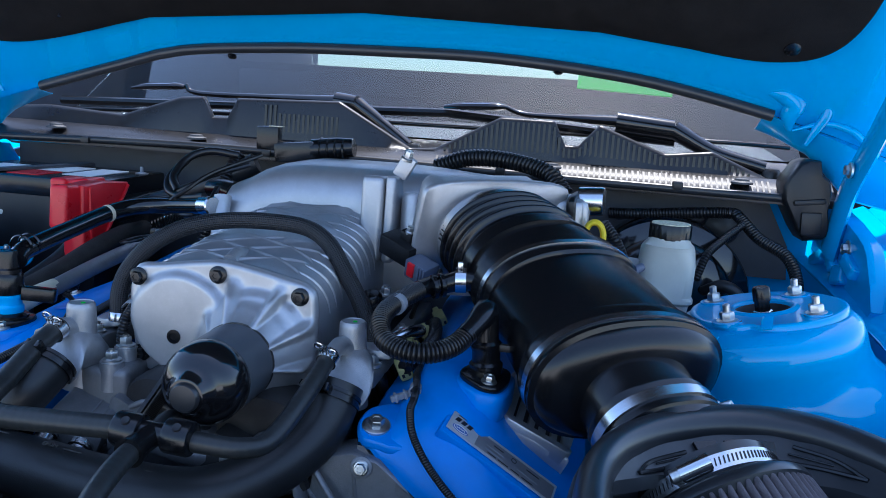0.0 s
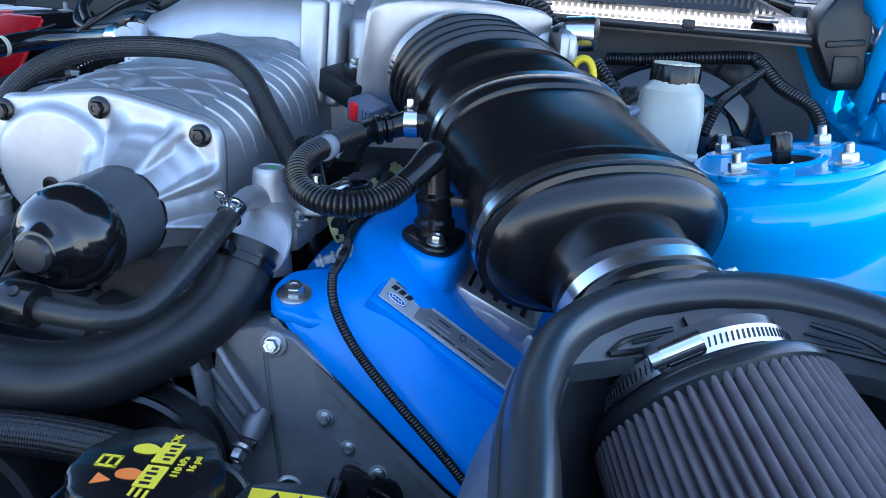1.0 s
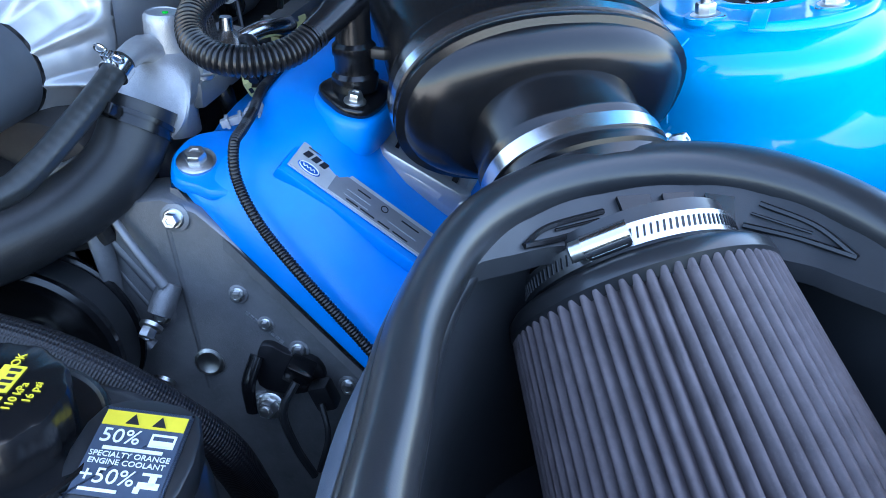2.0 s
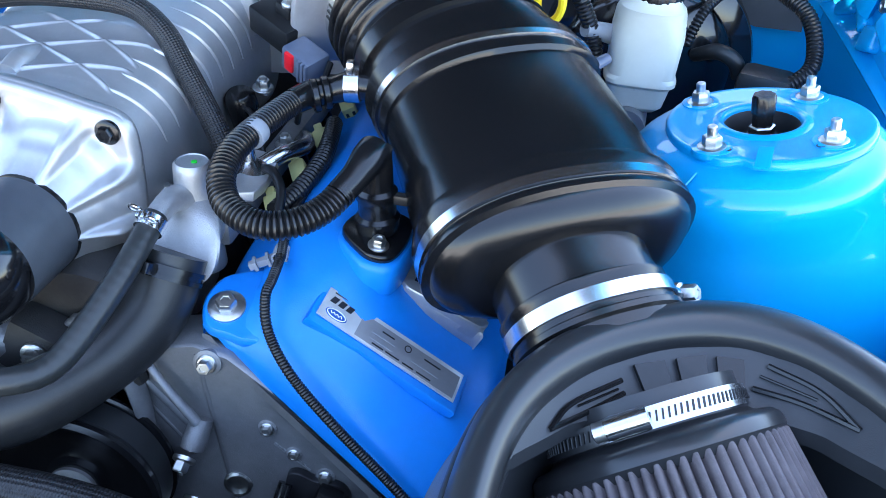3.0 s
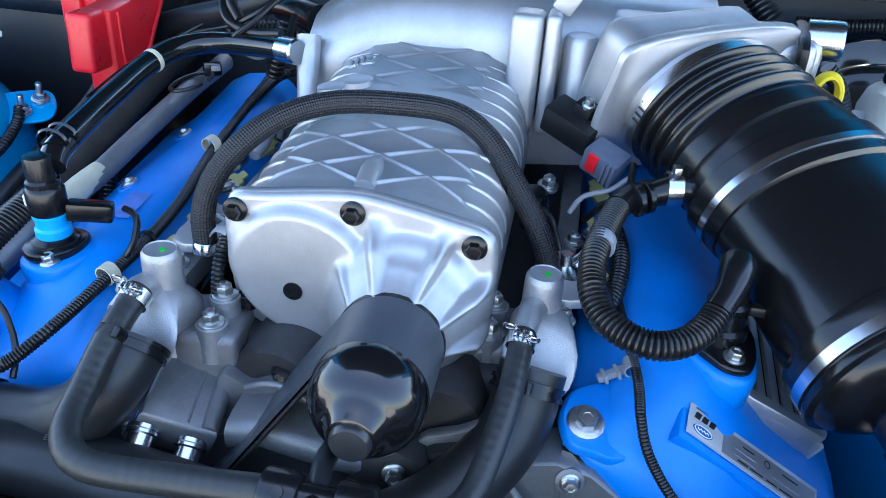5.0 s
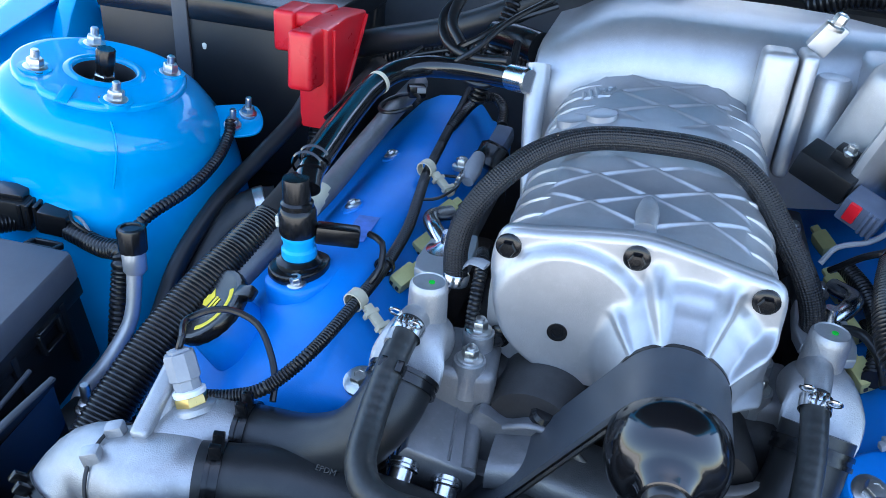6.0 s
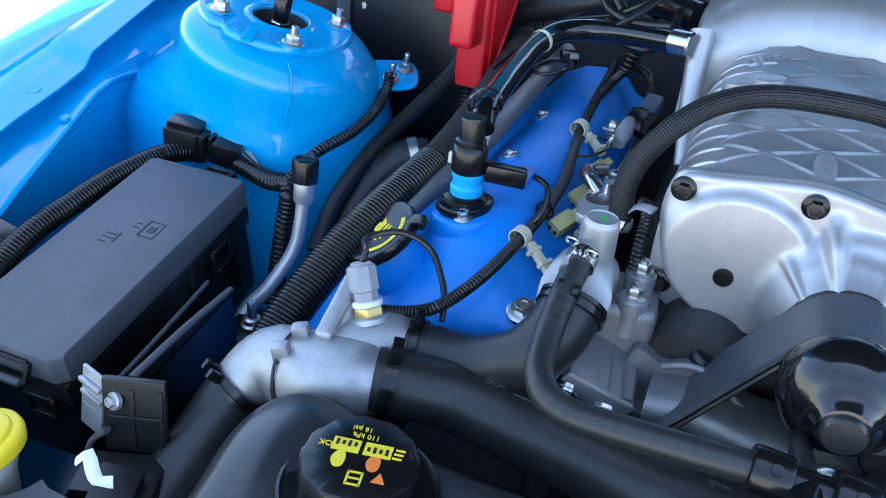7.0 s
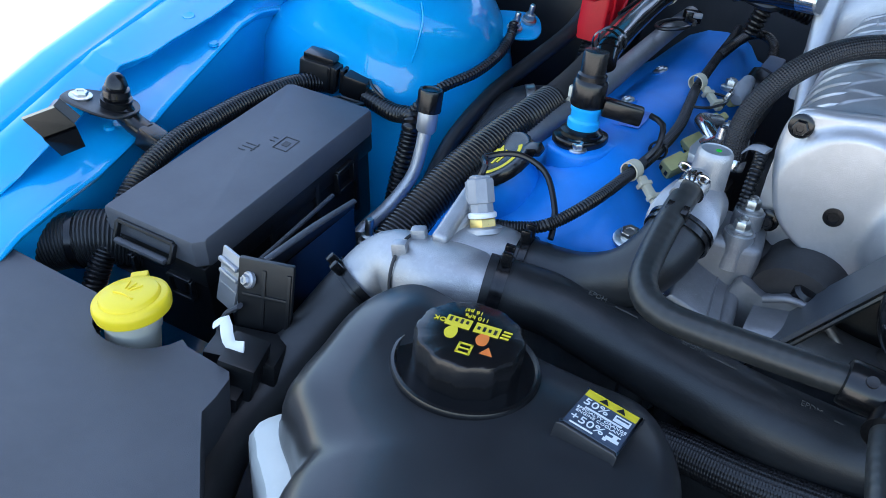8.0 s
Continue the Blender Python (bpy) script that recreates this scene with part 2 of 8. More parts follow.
def lathe(profile, m=Matrix(), seg=28, sx=1.0, sy=1.0, bm=None, close=True, lobes=None):
    """Turns (radius, height) pairs round the z axis of m. lobes: (count, depth) of ribs round it."""
    bm = bm or bmesh.new()
    rings = []
    for r, h in profile:
        ring = []
        for j in range(seg):
            a = 2 * math.pi * j / seg
            q = r
            if lobes:
                q = r * (1 + lobes[1] * (1 if (j * lobes[0] * 2 // seg) % 2 else 0))
            ring.append(bm.verts.new(m @ Vector((q * sx * math.cos(a), q * sy * math.sin(a), h))))
        rings.append(ring)
    for a, b in zip(rings, rings[1:]):
        for j in range(seg):
            bm.faces.new((a[j], a[(j + 1) % seg], b[(j + 1) % seg], b[j]))
    if close:
        bm.faces.new(rings[0])
        bm.faces.new(rings[-1])
    return bm


def ringband(m, ro, ri, h, seg=40, sx=1.0, sy=1.0, bm=None):
    """A flat open band, such as a clamp."""
    return lathe([(ri, 0), (ro, 0.0), (ro, h), (ri, h), (ri, 0)], m, seg, sx, sy, bm, close=False)


def block(size, m=Matrix(), bevel=0.003, segs=2, bm=None, taper=1.0):
    bm = bm or bmesh.new()
    made = bmesh.ops.create_cube(bm, size=1)["verts"]
    for v in made:
        k = taper if v.co.z > 0 else 1.0
        v.co = Vector((v.co.x * size[0] * k, v.co.y * size[1] * k, v.co.z * size[2]))
    if bevel:
        edges = list({e for v in made for e in v.link_edges})
        got = bmesh.ops.bevel(bm, geom=edges, offset=bevel, segments=segs, profile=0.6, affect="EDGES")
        made = list({v for f in got["faces"] for v in f.verts} | {v for v in made if v.is_valid})
    for v in made:
        v.co = m @ v.co
    return bm


def loft(sections, capped=True, closed=True, bm=None):
    """Skins point rows of equal count."""
    bm = bm or bmesh.new()
    rows = [[bm.verts.new(p) for p in s] for s in sections]
    n = len(rows[0])
    for a, b in zip(rows, rows[1:]):
        for j in range(n if closed else n - 1):
            bm.faces.new((a[j], a[(j + 1) % n], b[(j + 1) % n], b[j]))
    if capped and closed:
        bm.faces.new(rows[0])
        bm.faces.new(rows[-1])
    bm.normal_update()
    return bm


def rounded(pts, n=6, closed=True):
    """A smooth outline through plan points."""
    p = [Vector((*q, 0)) if len(q) == 2 else Vector(q) for q in pts]
    out, k = [], len(p)
    for i in range(k if closed else k - 1):
        a, b, c, d = p[(i - 1) % k], p[i], p[(i + 1) % k], p[(i + 2) % k]
        for j in range(n):
            t = j / n
            out.append(0.5 * ((2 * b) + (c - a) * t + (2 * a - 5 * b + 4 * c - d) * t * t + (3 * b - a - 3 * c + d) * t ** 3))
    return out


def prism(outline, lo, hi, m=Matrix(), bevel=0.002, segs=2, bm=None):
    """An outline in the xy plane of m, raised from lo to hi, with rounded upper and lower edges."""
    bm = bm or bmesh.new()
    o = [Vector((*q[:2], 0)) for q in outline]
    c = sum(o, Vector()) / len(o)
    size = max((q - c).length for q in o)

    def row(inset, z):
        return [m @ (c + (q - c) * (1 - inset / size) + Vector((0, 0, z))) for q in o]
    if bevel:
        rows = [row(bevel, lo), row(0, lo + bevel), row(0, hi - bevel), row(bevel * 0.35, hi - bevel * 0.3), row(bevel, hi)]
    else:
        rows = [row(0, lo), row(0, hi)]
    return loft(rows, bm=bm)


def superring(c, x, y, a, b, n=28, p=2.4):
    """A rounded oval round c, half sizes a along x and b along y."""
    out = []
    for j in range(n):
        t = 2 * math.pi * j / n
        ct, st = math.cos(t), math.sin(t)
        out.append(Vector(c) + Vector(x) * a * math.copysign(abs(ct) ** (2 / p), ct) + Vector(y) * b * math.copysign(abs(st) ** (2 / p), st))
    return out


def bolt_mesh(r=0.006, h=0.006, flange=1.55, stud=0.0, m=Matrix(), bm=None):
    """A flanged hexagon head, with an optional stud on it."""
    bm = bm or bmesh.new()
    lathe([(0.3 * r, -0.002), (flange * r, -0.002), (flange * r, 0.001), (flange * r * 0.85, 0.002), (r * 0.6, 0.0022)], m, 18, bm=bm)
    lathe([(r * 0.98, 0.0015), (r * 1.0, 0.003), (r, h), (r * 0.88, h + 0.0012), (r * 0.5, h + 0.0013), (r * 0.45, h + 0.0004)], m, 6, bm=bm)
    if stud:
        lathe([(0.52 * r, h), (0.52 * r, h + stud * 0.9), (0.4 * r, h + stud)], m, 12, bm=bm)
    return bm


def lettering(name, words, size, m, mat, parent, depth=0.0004, shear=0.0, bold=0.0, squash=1.0):
    cu = bpy.data.curves.new(name, "FONT")
    cu.body, cu.size, cu.extrude, cu.shear, cu.offset = words, size, depth, shear, bold
    cu.align_x, cu.align_y = "CENTER", "CENTER"
    cu.resolution_u = 3
    tmp = new(name + "_curve", cu)
    me = bpy.data.meshes.new_from_object(tmp.evaluated_get(bpy.context.evaluated_depsgraph_get()))
    bpy.data.objects.remove(tmp)
    me.transform(m @ Matrix.Diagonal((squash, 1, 1, 1)))
    me.materials.clear()
    me.materials.append(mat)
    ob = new(name, me)
    ob.parent = parent
    ob.matrix_parent_inverse = parent.matrix_basis.inverted()
    return ob


# ---- the large structure ----
bm = bmesh.new()
bmesh.ops.create_grid(bm, x_segments=4, y_segments=4, size=300)
solo("ground", bm, CONCRETE, "pale sunlit concrete ground under the car", "ground", kind="structure")

body = thing("car_body", "bright blue painted car body round the open engine bay", "car", (0, 0.9, 0.3))


EDGE_IN = ((0.05, 0.640), (0.30, 0.715), (0.40, 0.748), (0.473, 0.775), (0.522, 0.783), (0.577, 0.789), (0.67, 0.812), (0.69, 0.820), (0.843, 0.870), (0.88, 0.874), (0.954, 0.868), (0.969, 0.881), (1.05, 0.899), (1.3, 0.93), (1.5, 0.95))
EDGE_UP = ((0.05, 0.640), (0.30, 0.700), (0.40, 0.738), (0.497, 0.779), (0.534, 0.798), (0.578, 0.817), (0.653, 0.845), (0.669, 0.856), (0.738, 0.870), (0.81, 0.880), (0.854, 0.890), (0.869, 0.904), (0.995, 0.935), (1.2, 0.972), (1.5, 1.02))
CROWN = ((0.05, 0.640), (0.40, 0.752), (0.56, 0.814), (0.65, 0.849), (0.79, 0.891), (0.884, 0.909), (0.986, 0.926), (1.1, 0.952), (1.3, 1.00), (1.5, 1.03))


def along(line, y):
    return float(np.interp(y, [q[0] for q in line], [q[1] for q in line]))


def wing_row(y, s):
    """Half a cross-section at y: inner panel, its ledge, the folded edge above it and the wing's crown; s: the side."""
    zi, zu, zc = along(EDGE_IN, y), along(EDGE_UP, y), along(CROWN, y)
    xi = 0.655 + 0.235 * (min(y, 0.90) - 0.55) - 0.05 * max(0, y - 1.0)
    xu = 0.70 + 0.135 * (y - 0.5) - 0.09 * max(0, y - 1.0)
    xu += 0.011 * float(np.interp(y, (0.60, 0.625, 0.68, 0.695, 0.74, 0.80), (0.0, 1.0, 0.9, -0.3, -0.2, 0.0)))
    xc = 0.775 + 0.13 * (y - 0.5) - 0.10 * max(0, y - 1.0)
    zu = max(zu, zi + 0.004)
    trough = max(zi + 0.001, zu - 0.024)
    pts = [(xi + 0.004, 0.40), (xi + 0.010, zi - 0.07), (xi + 0.008, zi - 0.012), (xi + 0.001, zi - 0.005), (xi, zi - 0.002), (xi + 0.002, zi), (xi + 0.010, zi + 0.001),
           (xi + 0.6 * (xu - xi), (zi + trough) / 2), (xu + 0.018, trough), (xu + 0.026, trough + 0.004), (xu + 0.024, zu - 0.007), (xu + 0.003, zu - 0.005), (xu, zu - 0.001), (xu + 0.003, zu + 0.001),
           (xu + 0.030, zu + 0.002), (xu + 0.036, zu + 0.005), (xc - 0.020, (zu + zc) / 2 + 0.004), (xc - 0.010, zc - 0.006), (xc - 0.004, zc - 0.001), (xc + 0.004, zc + 0.001),
           (xc + 0.03, zc + 0.003), (xc + 0.055, zc - 0.004), (xc + 0.085, zc - 0.035), (xc + 0.11, zc - 0.11), (xc + 0.12, 0.40)]
    return [Vector((s * x, y, z)) for x, z in pts]


for s, nm in ((-1, "inner_fender"), (1, "inner_fender")):
    ys = sorted({round(0.05 + 0.05 * i, 3) for i in range(30)} | {q[0] for q in EDGE_IN + EDGE_UP + CROWN})
    part(nm, loft([wing_row(y, s) for y in ys], capped=False, closed=False), PAINT, body, sharp=40)
    for y, off in ((0.50, 0.020), (0.79, 0.020), (0.62, 0.020)):
        xu = 0.70 + 0.135 * (y - 0.5)
        part("weld_spot", lathe([(0.008, -0.002), (0.007, 0.0008), (0.005, 0.0002), (0.002, 0.0)], aim((s * (xu + off), y, along(EDGE_UP, y) + 0.0025), (-s * 0.1, -0.25, 1)), 18), PAINT, body)
        part("weld_spot", lathe([(0.006, -0.002), (0.005, 0.001), (0.002, 0.0012)], aim((s * (xu - 0.018), y, along(EDGE_UP, y) - 0.020), (-s * 0.1, -0.25, 1)), 16), PAINT, body)


def tower(s):
    """A strut tower: a domed drum with a shoulder on its outer side, the mount plate on it and its four studs."""
    c = Vector((0.569, 0.9535, 0.946)) if s > 0 else Vector((-0.561, 0.957, 0.954))
    ax = Vector((-s * 0.20, 0, 0.98)).normalized()
    m = aim(c, ax, (0, 1, 0))
    prof = [(0.0305, -0.004), (0.0305, 0.004), (0.0318, 0.0062), (0.034, 0.0068), (0.037, 0.0062), (0.041, 0.0035), (0.046, 0.001), (0.072, -0.001), (0.086, -0.0035), (0.094, -0.007),
            (0.102, -0.0135), (0.108, -0.023), (0.1125, -0.036), (0.1155, -0.050), (0.1175, -0.066), (0.1205, -0.085), (0.124, -0.11), (0.127, -0.14), (0.133, -0.30), (0.14, -0.50)]
    bm = bmesh.new()
    rings = []
    for r, h in prof:
        ring = []
        for j in range(72):
            a = 2 * math.pi * j / 72
            v = m @ Vector((r * math.cos(a), r * math.sin(a), h))
            if h < -0.01:
                v.x += s * 0.27 * (h + 0.01)
            out = s * (v.x - c.x)
            if out > 0 and r > 0.09:
                v.x += s * out * float(np.interp(-h, (0.0, 0.03, 0.06, 0.085, 0.12, 0.20), (0.0, 0.0, 0.08, 0.35, 0.85, 1.2)))
            v.y += 0.020 * min(1, max(0, -h - 0.02) / 0.05)
            ring.append(bm.verts.new(v))
        rings.append(ring)
    for a, b in zip(rings, rings[1:]):
        for j in range(72):
            bm.faces.new((a[j], a[(j + 1) % 72], b[(j + 1) % 72], b[j]))
    t = part("strut_tower", bm, PAINT, body, sharp=50)
    # mount plate: a sheet with scalloped outline and a rolled edge, raised round the bearing
    n = 96
    rim = []
    for j in range(n):
        a = 2 * math.pi * j / n
        rim.append(0.0835 + 0.0045 * math.cos(2 * a + 0.3 * s) - 0.010 * max(0.0, math.cos(a - (0.0 if s < 0 else math.pi))) ** 3 - 0.006 * math.exp(-((a - 4.35) / 0.10) ** 2))
    rows = []
    for k, h in ((0.0, 0.0042), (0.10, 0.0045), (0.86, 0.0040), (0.94, 0.0046), (1.0, 0.0038), (1.025, 0.0020), (1.03, -0.003)):
        rows.append([m @ Vector((math.cos(2 * math.pi * j / n) * (0.040 + (r - 0.040) * k), math.sin(2 * math.pi * j / n) * (0.040 + (r - 0.040) * k), h)) for j, r in enumerate(rim)])
    part("mount_plate", loft(rows, capped=False), PAINT, body, "blue painted strut mount plate", sharp=50)
    for dx, dy in ((-0.046, -0.048), (-0.046, 0.047), (0.046, -0.046), (0.046, 0.046)):
        q = m @ Matrix.Translation((-s * -dx if s > 0 else -dx, dy, 0.005))
        part("stud_seat", lathe([(0.0165, -0.004), (0.0160, 0.0004), (0.0135, 0.0008)], q, 24), PAINT, body)
        part("stud_nut", bolt_mesh(0.0080, 0.009, 1.45, 0.010, q @ Matrix.Rotation(0.4 + 9 * dx + 5 * dy, 4, "Z")), ZINC, body, "zinc stud and flange nut")
    part("bearing", lathe([(0.0308, 0.002), (0.0300, 0.001), (0.0295, -0.030), (0.020, -0.032), (0.004, -0.032)], m, 32, close=False), INK, body, "dark strut bearing")
    part("tower_seam", hose([m @ Vector((s * -0.060, -0.075, -0.004)), m @ Vector((s * -0.072, -0.084, -0.016)), m @ Vector((s * -0.076, -0.088, -0.040)), m @ Vector((s * -0.076, -0.090, -0.066))], 0.0011, seg=6, step=0.006), PAINT, body)
    part("strut_nut", bolt_mesh(0.0110, 0.010, 1.35, 0.0, m @ Matrix.Translation((0, 0, -0.010))), STEEL, body, "bright strut nut")
    part("strut_rod", lathe([(0.0085, -0.02), (0.0085, 0.012), (0.0098, 0.0125), (0.0100, 0.026), (0.0088, 0.0285), (0.004, 0.0285)], m, 32, lobes=(8, -0.08)), SATIN, body, "black capped strut rod")
    # Shallow black dishes on the plate paint the darkness of its slots.
    for a, w in ((4.02, 1.0), (2.3, 0.9), (5.35, 0.7), (0.75, 0.7)):
        a = a if s > 0 else math.pi - a
        q = m @ Matrix.Translation((0.0645 * math.cos(a), 0.0645 * math.sin(a), 0.0052)) @ Matrix.Rotation(a + math.pi / 2, 4, "Z") @ Matrix.Diagonal((w, w, 1, 1))
        part("slot", lathe([(0.0115, 0.0002), (0.0100, 0.0006), (0.0088, -0.0006), (0.001, -0.0006)], q, 24, sy=0.60, close=False), INK, body, "dark inset standing in for a drain slot")
    # folded clip at the front of the plate
    part("plate_clip", block((0.012, 0.026, 0.0022), m @ pose(s * -0.010, -0.074, 0.0062, 14, 0, s * -16), 0.0008), PAINT, body)
    return t


tower(-1)
tower(1)

# firewall: blue sheet, black insulating panel in front of it, with a cut-out round the brake booster
part("firewall", block((1.46, 0.02, 0.75), Matrix.Translation((0, 1.425, 0.690)), 0.0), PAINT, body)
o = [(-0.72, 0.45), (0.33, 0.45), (0.335, 0.70), (0.335, 0.80)]
for j in range(9):
    a = radians(160 - j * 14)
    o.append((0.495 + 0.155 * math.cos(a), 0.802 + 0.155 * math.sin(a)))
o += [(0.64, 0.905), (0.70, 0.905), (0.695, 0.96), (0.655, 1.035), (0.64, 1.055), (-0.72, 1.06)]
part("insulation_panel", prism(o, -0.012, 0.0, Matrix(((1, 0, 0, 0), (0, 0, -1, 1.395), (0, 1, 0, 0), (0, 0, 0, 1))), 0.0), GREY_PLASTIC, body, "black grained plastic firewall panel")
part("firewall_lip", loft([[Vector((x, y, z + 0.006 * (1 - abs(x) / 0.7))) for y, z in ((1.40, 1.034), (1.345, 1.040), (1.340, 1.046), (1.345, 1.050), (1.40, 1.052))] for x in (-0.70, -0.4, -0.1, 0.2, 0.5, 0.70)], closed=False, capped=False), PAINT, body)
# floor tray and front crossmember, which close the bay below
tray = thing("under_tray", "dull black tray closing the engine bay below", "tray", (0, 0.8, 0.40), kind="structure")
part("sheet", block((1.36, 1.5, 0.02), Matrix.Translation((0, 0.75, 0.42)), 0.0), PLASTIC, tray)
part("front_wall", block((1.36, 0.02, 0.36), Matrix.Translation((0, 0.30, 0.58)), 0.0), PLASTIC, tray)

# cowl panel under the windshield
CREST = [(-0.726, 1.104), (-0.648, 1.11), (-0.497, 1.101), (-0.379, 1.14), (-0.334, 1.143), (-0.317, 1.108), (-0.288, 1.109), (-0.269, 1.144), (-0.079, 1.15), (0.052, 1.078), (0.097, 1.081), (0.207, 1.141), (0.298, 1.141), (0.318, 1.102), (0.34, 1.102), (0.373, 1.139), (0.482, 1.099), (0.557, 1.108), (0.65, 1.07), (0.74, 1.07)]


def crest_z(x):
    return float(np.interp(x, [c[0] for c in CREST], [c[1] for c in CREST]))


def shelf_z(x):
    return 1.066 - 0.006 * x


cowl = thing("windshield_cowl", "black grained plastic cowl panel with slotted vents below the windshield", "cowl panel", (0, 1.4, 1.08))
xs = sorted({round(-0.74 + 0.01 * i, 3) for i in range(149)} | {c[0] for c in CREST})
rows = []
for x in xs:
    c, h = max(crest_z(x), shelf_z(x) + 0.004), shelf_z(x)
    rows.append([Vector((x, 1.320, h - 0.026)), Vector((x, 1.319, h - 0.018)), Vector((x, 1.321, h - 0.014)), Vector((x, 1.325, h - 0.0145)), Vector((x, 1.345, h - 0.003)), Vector((x, 1.366, h + 0.0092)),
                 Vector((x, 1.372, h + 0.0095)), Vector((x, 1.380, c - 0.006)), Vector((x, 1.3815, c - 0.0025)), Vector((x, 1.3845, c - 0.0006)), Vector((x, 1.388, c)), Vector((x, 1.392, c - 0.001)), Vector((x, 1.40, c - 0.012)),
                 Vector((x, 1.43, min(c - 0.02, 1.078))), Vector((x, 1.52, 1.090))])
part("shell", loft(rows, closed=False, capped=False), COWL, cowl, sharp=60)
bm = block((0.0042, 0.004, 1.0), Matrix(), 0.0)
slat_mesh = finish(bm, "slat", SATIN)
# Thin black bars laid on the shelf draw the shade in its slots.
gap_mesh = finish(block((0.0034, 0.0012, 0.030), Matrix(), 0.0), "shelf_gap", INK)


def slat(x, y, lo, hi, tilt):
    ob = new("slat", slat_mesh)
    ob.matrix_basis = Matrix.Translation((x, y, (lo + hi) / 2)) @ Euler((radians(tilt), 0, 0)).to_matrix().to_4x4() @ Matrix.Diagonal((1, 1, hi - lo, 1))
    ob.parent = cowl
    ob.matrix_parent_inverse = cowl.matrix_basis.inverted()


for i in range(16):
    x = -0.212 + 0.0088 * i
    slat(x, 1.3765, 1.082, min(1.136 if i < 3 else 1.122, crest_z(x) - 0.008), -4)
for i in range(62):
    x = 0.106 + 0.0088 * i
    top = crest_z(x) - 0.007
    if top > shelf_z(x) + 0.014:
        slat(x, 1.3768, shelf_z(x) + 0.008, top, -4)
    gap_ob = new("shelf_gap", gap_mesh)
    gap_ob.matrix_basis = Matrix.Translation((x, 1.3455, shelf_z(x) - 0.0026)) @ Euler((radians(-59.5), 0, 0)).to_matrix().to_4x4()
    gap_ob.parent = cowl
    gap_ob.matrix_parent_inverse = cowl.matrix_basis.inverted()
for x in (-0.60, -0.325, 0.30, 0.60):
    part("push_pin", lathe([(0.017, 0), (0.017, 0.003), (0.012, 0.005), (0.011, 0.008), (0.004, 0.009)], Matrix.Translation((x, 1.338, shelf_z(x))), 20), GREY_PLASTIC, cowl)
seal = thing("cowl_seal", "black rubber weatherstrip along the rear of the engine bay", "weatherstrip", (0, 1.32, 1.07))
part("strip", hose([(-0.70, 1.315, 1.050), (-0.35, 1.312, 1.058), (0.0, 1.312, 1.056), (0.35, 1.312, 1.050), (0.70, 1.318, 1.046)], 0.007, seg=10, step=0.03), SEAL, seal)
for x in (-0.52, -0.18, 0.22, 0.50):
    part("seal_clip", block((0.016, 0.020, 0.012), pose(x, 1.312, 1.056 - 0.004 * abs(x)), 0.003), PLASTIC, seal, "black plastic clip on the weatherstrip")
bm = [(0.655, 1.066), (0.662, 1.082), (0.676, 1.104), (0.690, 1.109), (0.704, 1.108), (0.709, 1.088), (0.721, 1.080), (0.726, 1.060), (0.724, 1.030), (0.730, 0.996), (0.722, 0.988), (0.694, 0.984), (0.682, 1.000), (0.657, 1.045)]
ec = thing("cowl_end_cover", "black plastic box-shaped cover at the corner of the cowl", "cover", (0.69, 1.32, 0.985))
part("shell", prism(bm, 0, 0.075, Matrix(((1, 0, 0, 0), (0, 0, -1, 1.375), (0, 1, 0, 0), (0, 0, 0, 1))), 0.008), PLASTIC, ec)
part("ridge", block((0.046, 0.010, 0.008), pose(0.694, 1.298, 1.045, 0, -8, 0), 0.003), PLASTIC, ec)
part("pocket", block((0.030, 0.012, 0.035), pose(0.700, 1.300, 1.012, 0, -4, 0), 0.003), PLASTIC, ec)
for s in (-1, 1):
    pl = [(1.14, 0.90), (1.16, 0.975), (1.22, 1.01), (1.40, 1.03), (1.42, 0.90)]
    part("cowl_side", prism(rounded(pl, 3), -0.012, 0.012, Matrix(((0, 0, 1, s * 0.755), (1, 0, 0, 0), (0, 1, 0, 0), (0, 0, 0, 1))), 0.003), PAINT, body, "blue painted panel below the hood hinge")
    # Added blocks at odd tilts, shaped to scatter sun glints by the hinge.
    for dy, z, w, h, a in ((1.215, 0.965, 0.05, 0.020, 20), (1.255, 0.945, 0.035, 0.030, -15), (1.300, 0.960, 0.045, 0.018, 35), (1.340, 0.985, 0.030, 0.034, 10), (1.370, 0.950, 0.04, 0.022, -30)):
        part("glint_block", block((0.016, w, h), pose(s * 0.738, dy, z, a, s * 12, s * 6), 0.006, 3), PAINT, body)
    part("side_bolt", bolt_mesh(0.009, 0.007, 1.5, 0, aim((s * 0.742, 1.25, 0.985), (-s, 0, 0))), ZINC, body)
    part("side_bolt", bolt_mesh(0.009, 0.007, 1.5, 0, aim((s * 0.742, 1.31, 0.995), (-s, 0, 0))), ZINC, body)

# windshield, dashboard and wipers
pane = loft([[Vector((x, y + 0.10 * (x / 0.75) ** 2, z)) for x in np.linspace(-0.75, 0.75, 13)] for y, z in ((1.50, 1.092), (2.25, 1.56))], closed=False, capped=False)
bmesh.ops.solidify(pane, geom=pane.faces[:], thickness=0.004)
bmesh.ops.recalc_face_normals(pane, faces=pane.faces[:])
glass = solo("windshield", pane, GLASS, "clear raked windshield glass above the cowl", "windshield", kind="structure")
glass.visible_shadow = False
solo("windshield_moulding", hose([(-0.70, 1.492, 1.100), (-0.35, 1.472, 1.112), (0.0, 1.466, 1.117), (0.35, 1.468, 1.119), (0.586, 1.476, 1.122), (0.70, 1.492, 1.120)], 0.0040, seg=12, step=0.03), SATIN, "glossy black moulding along the windshield's foot", "trim", kind="structure")
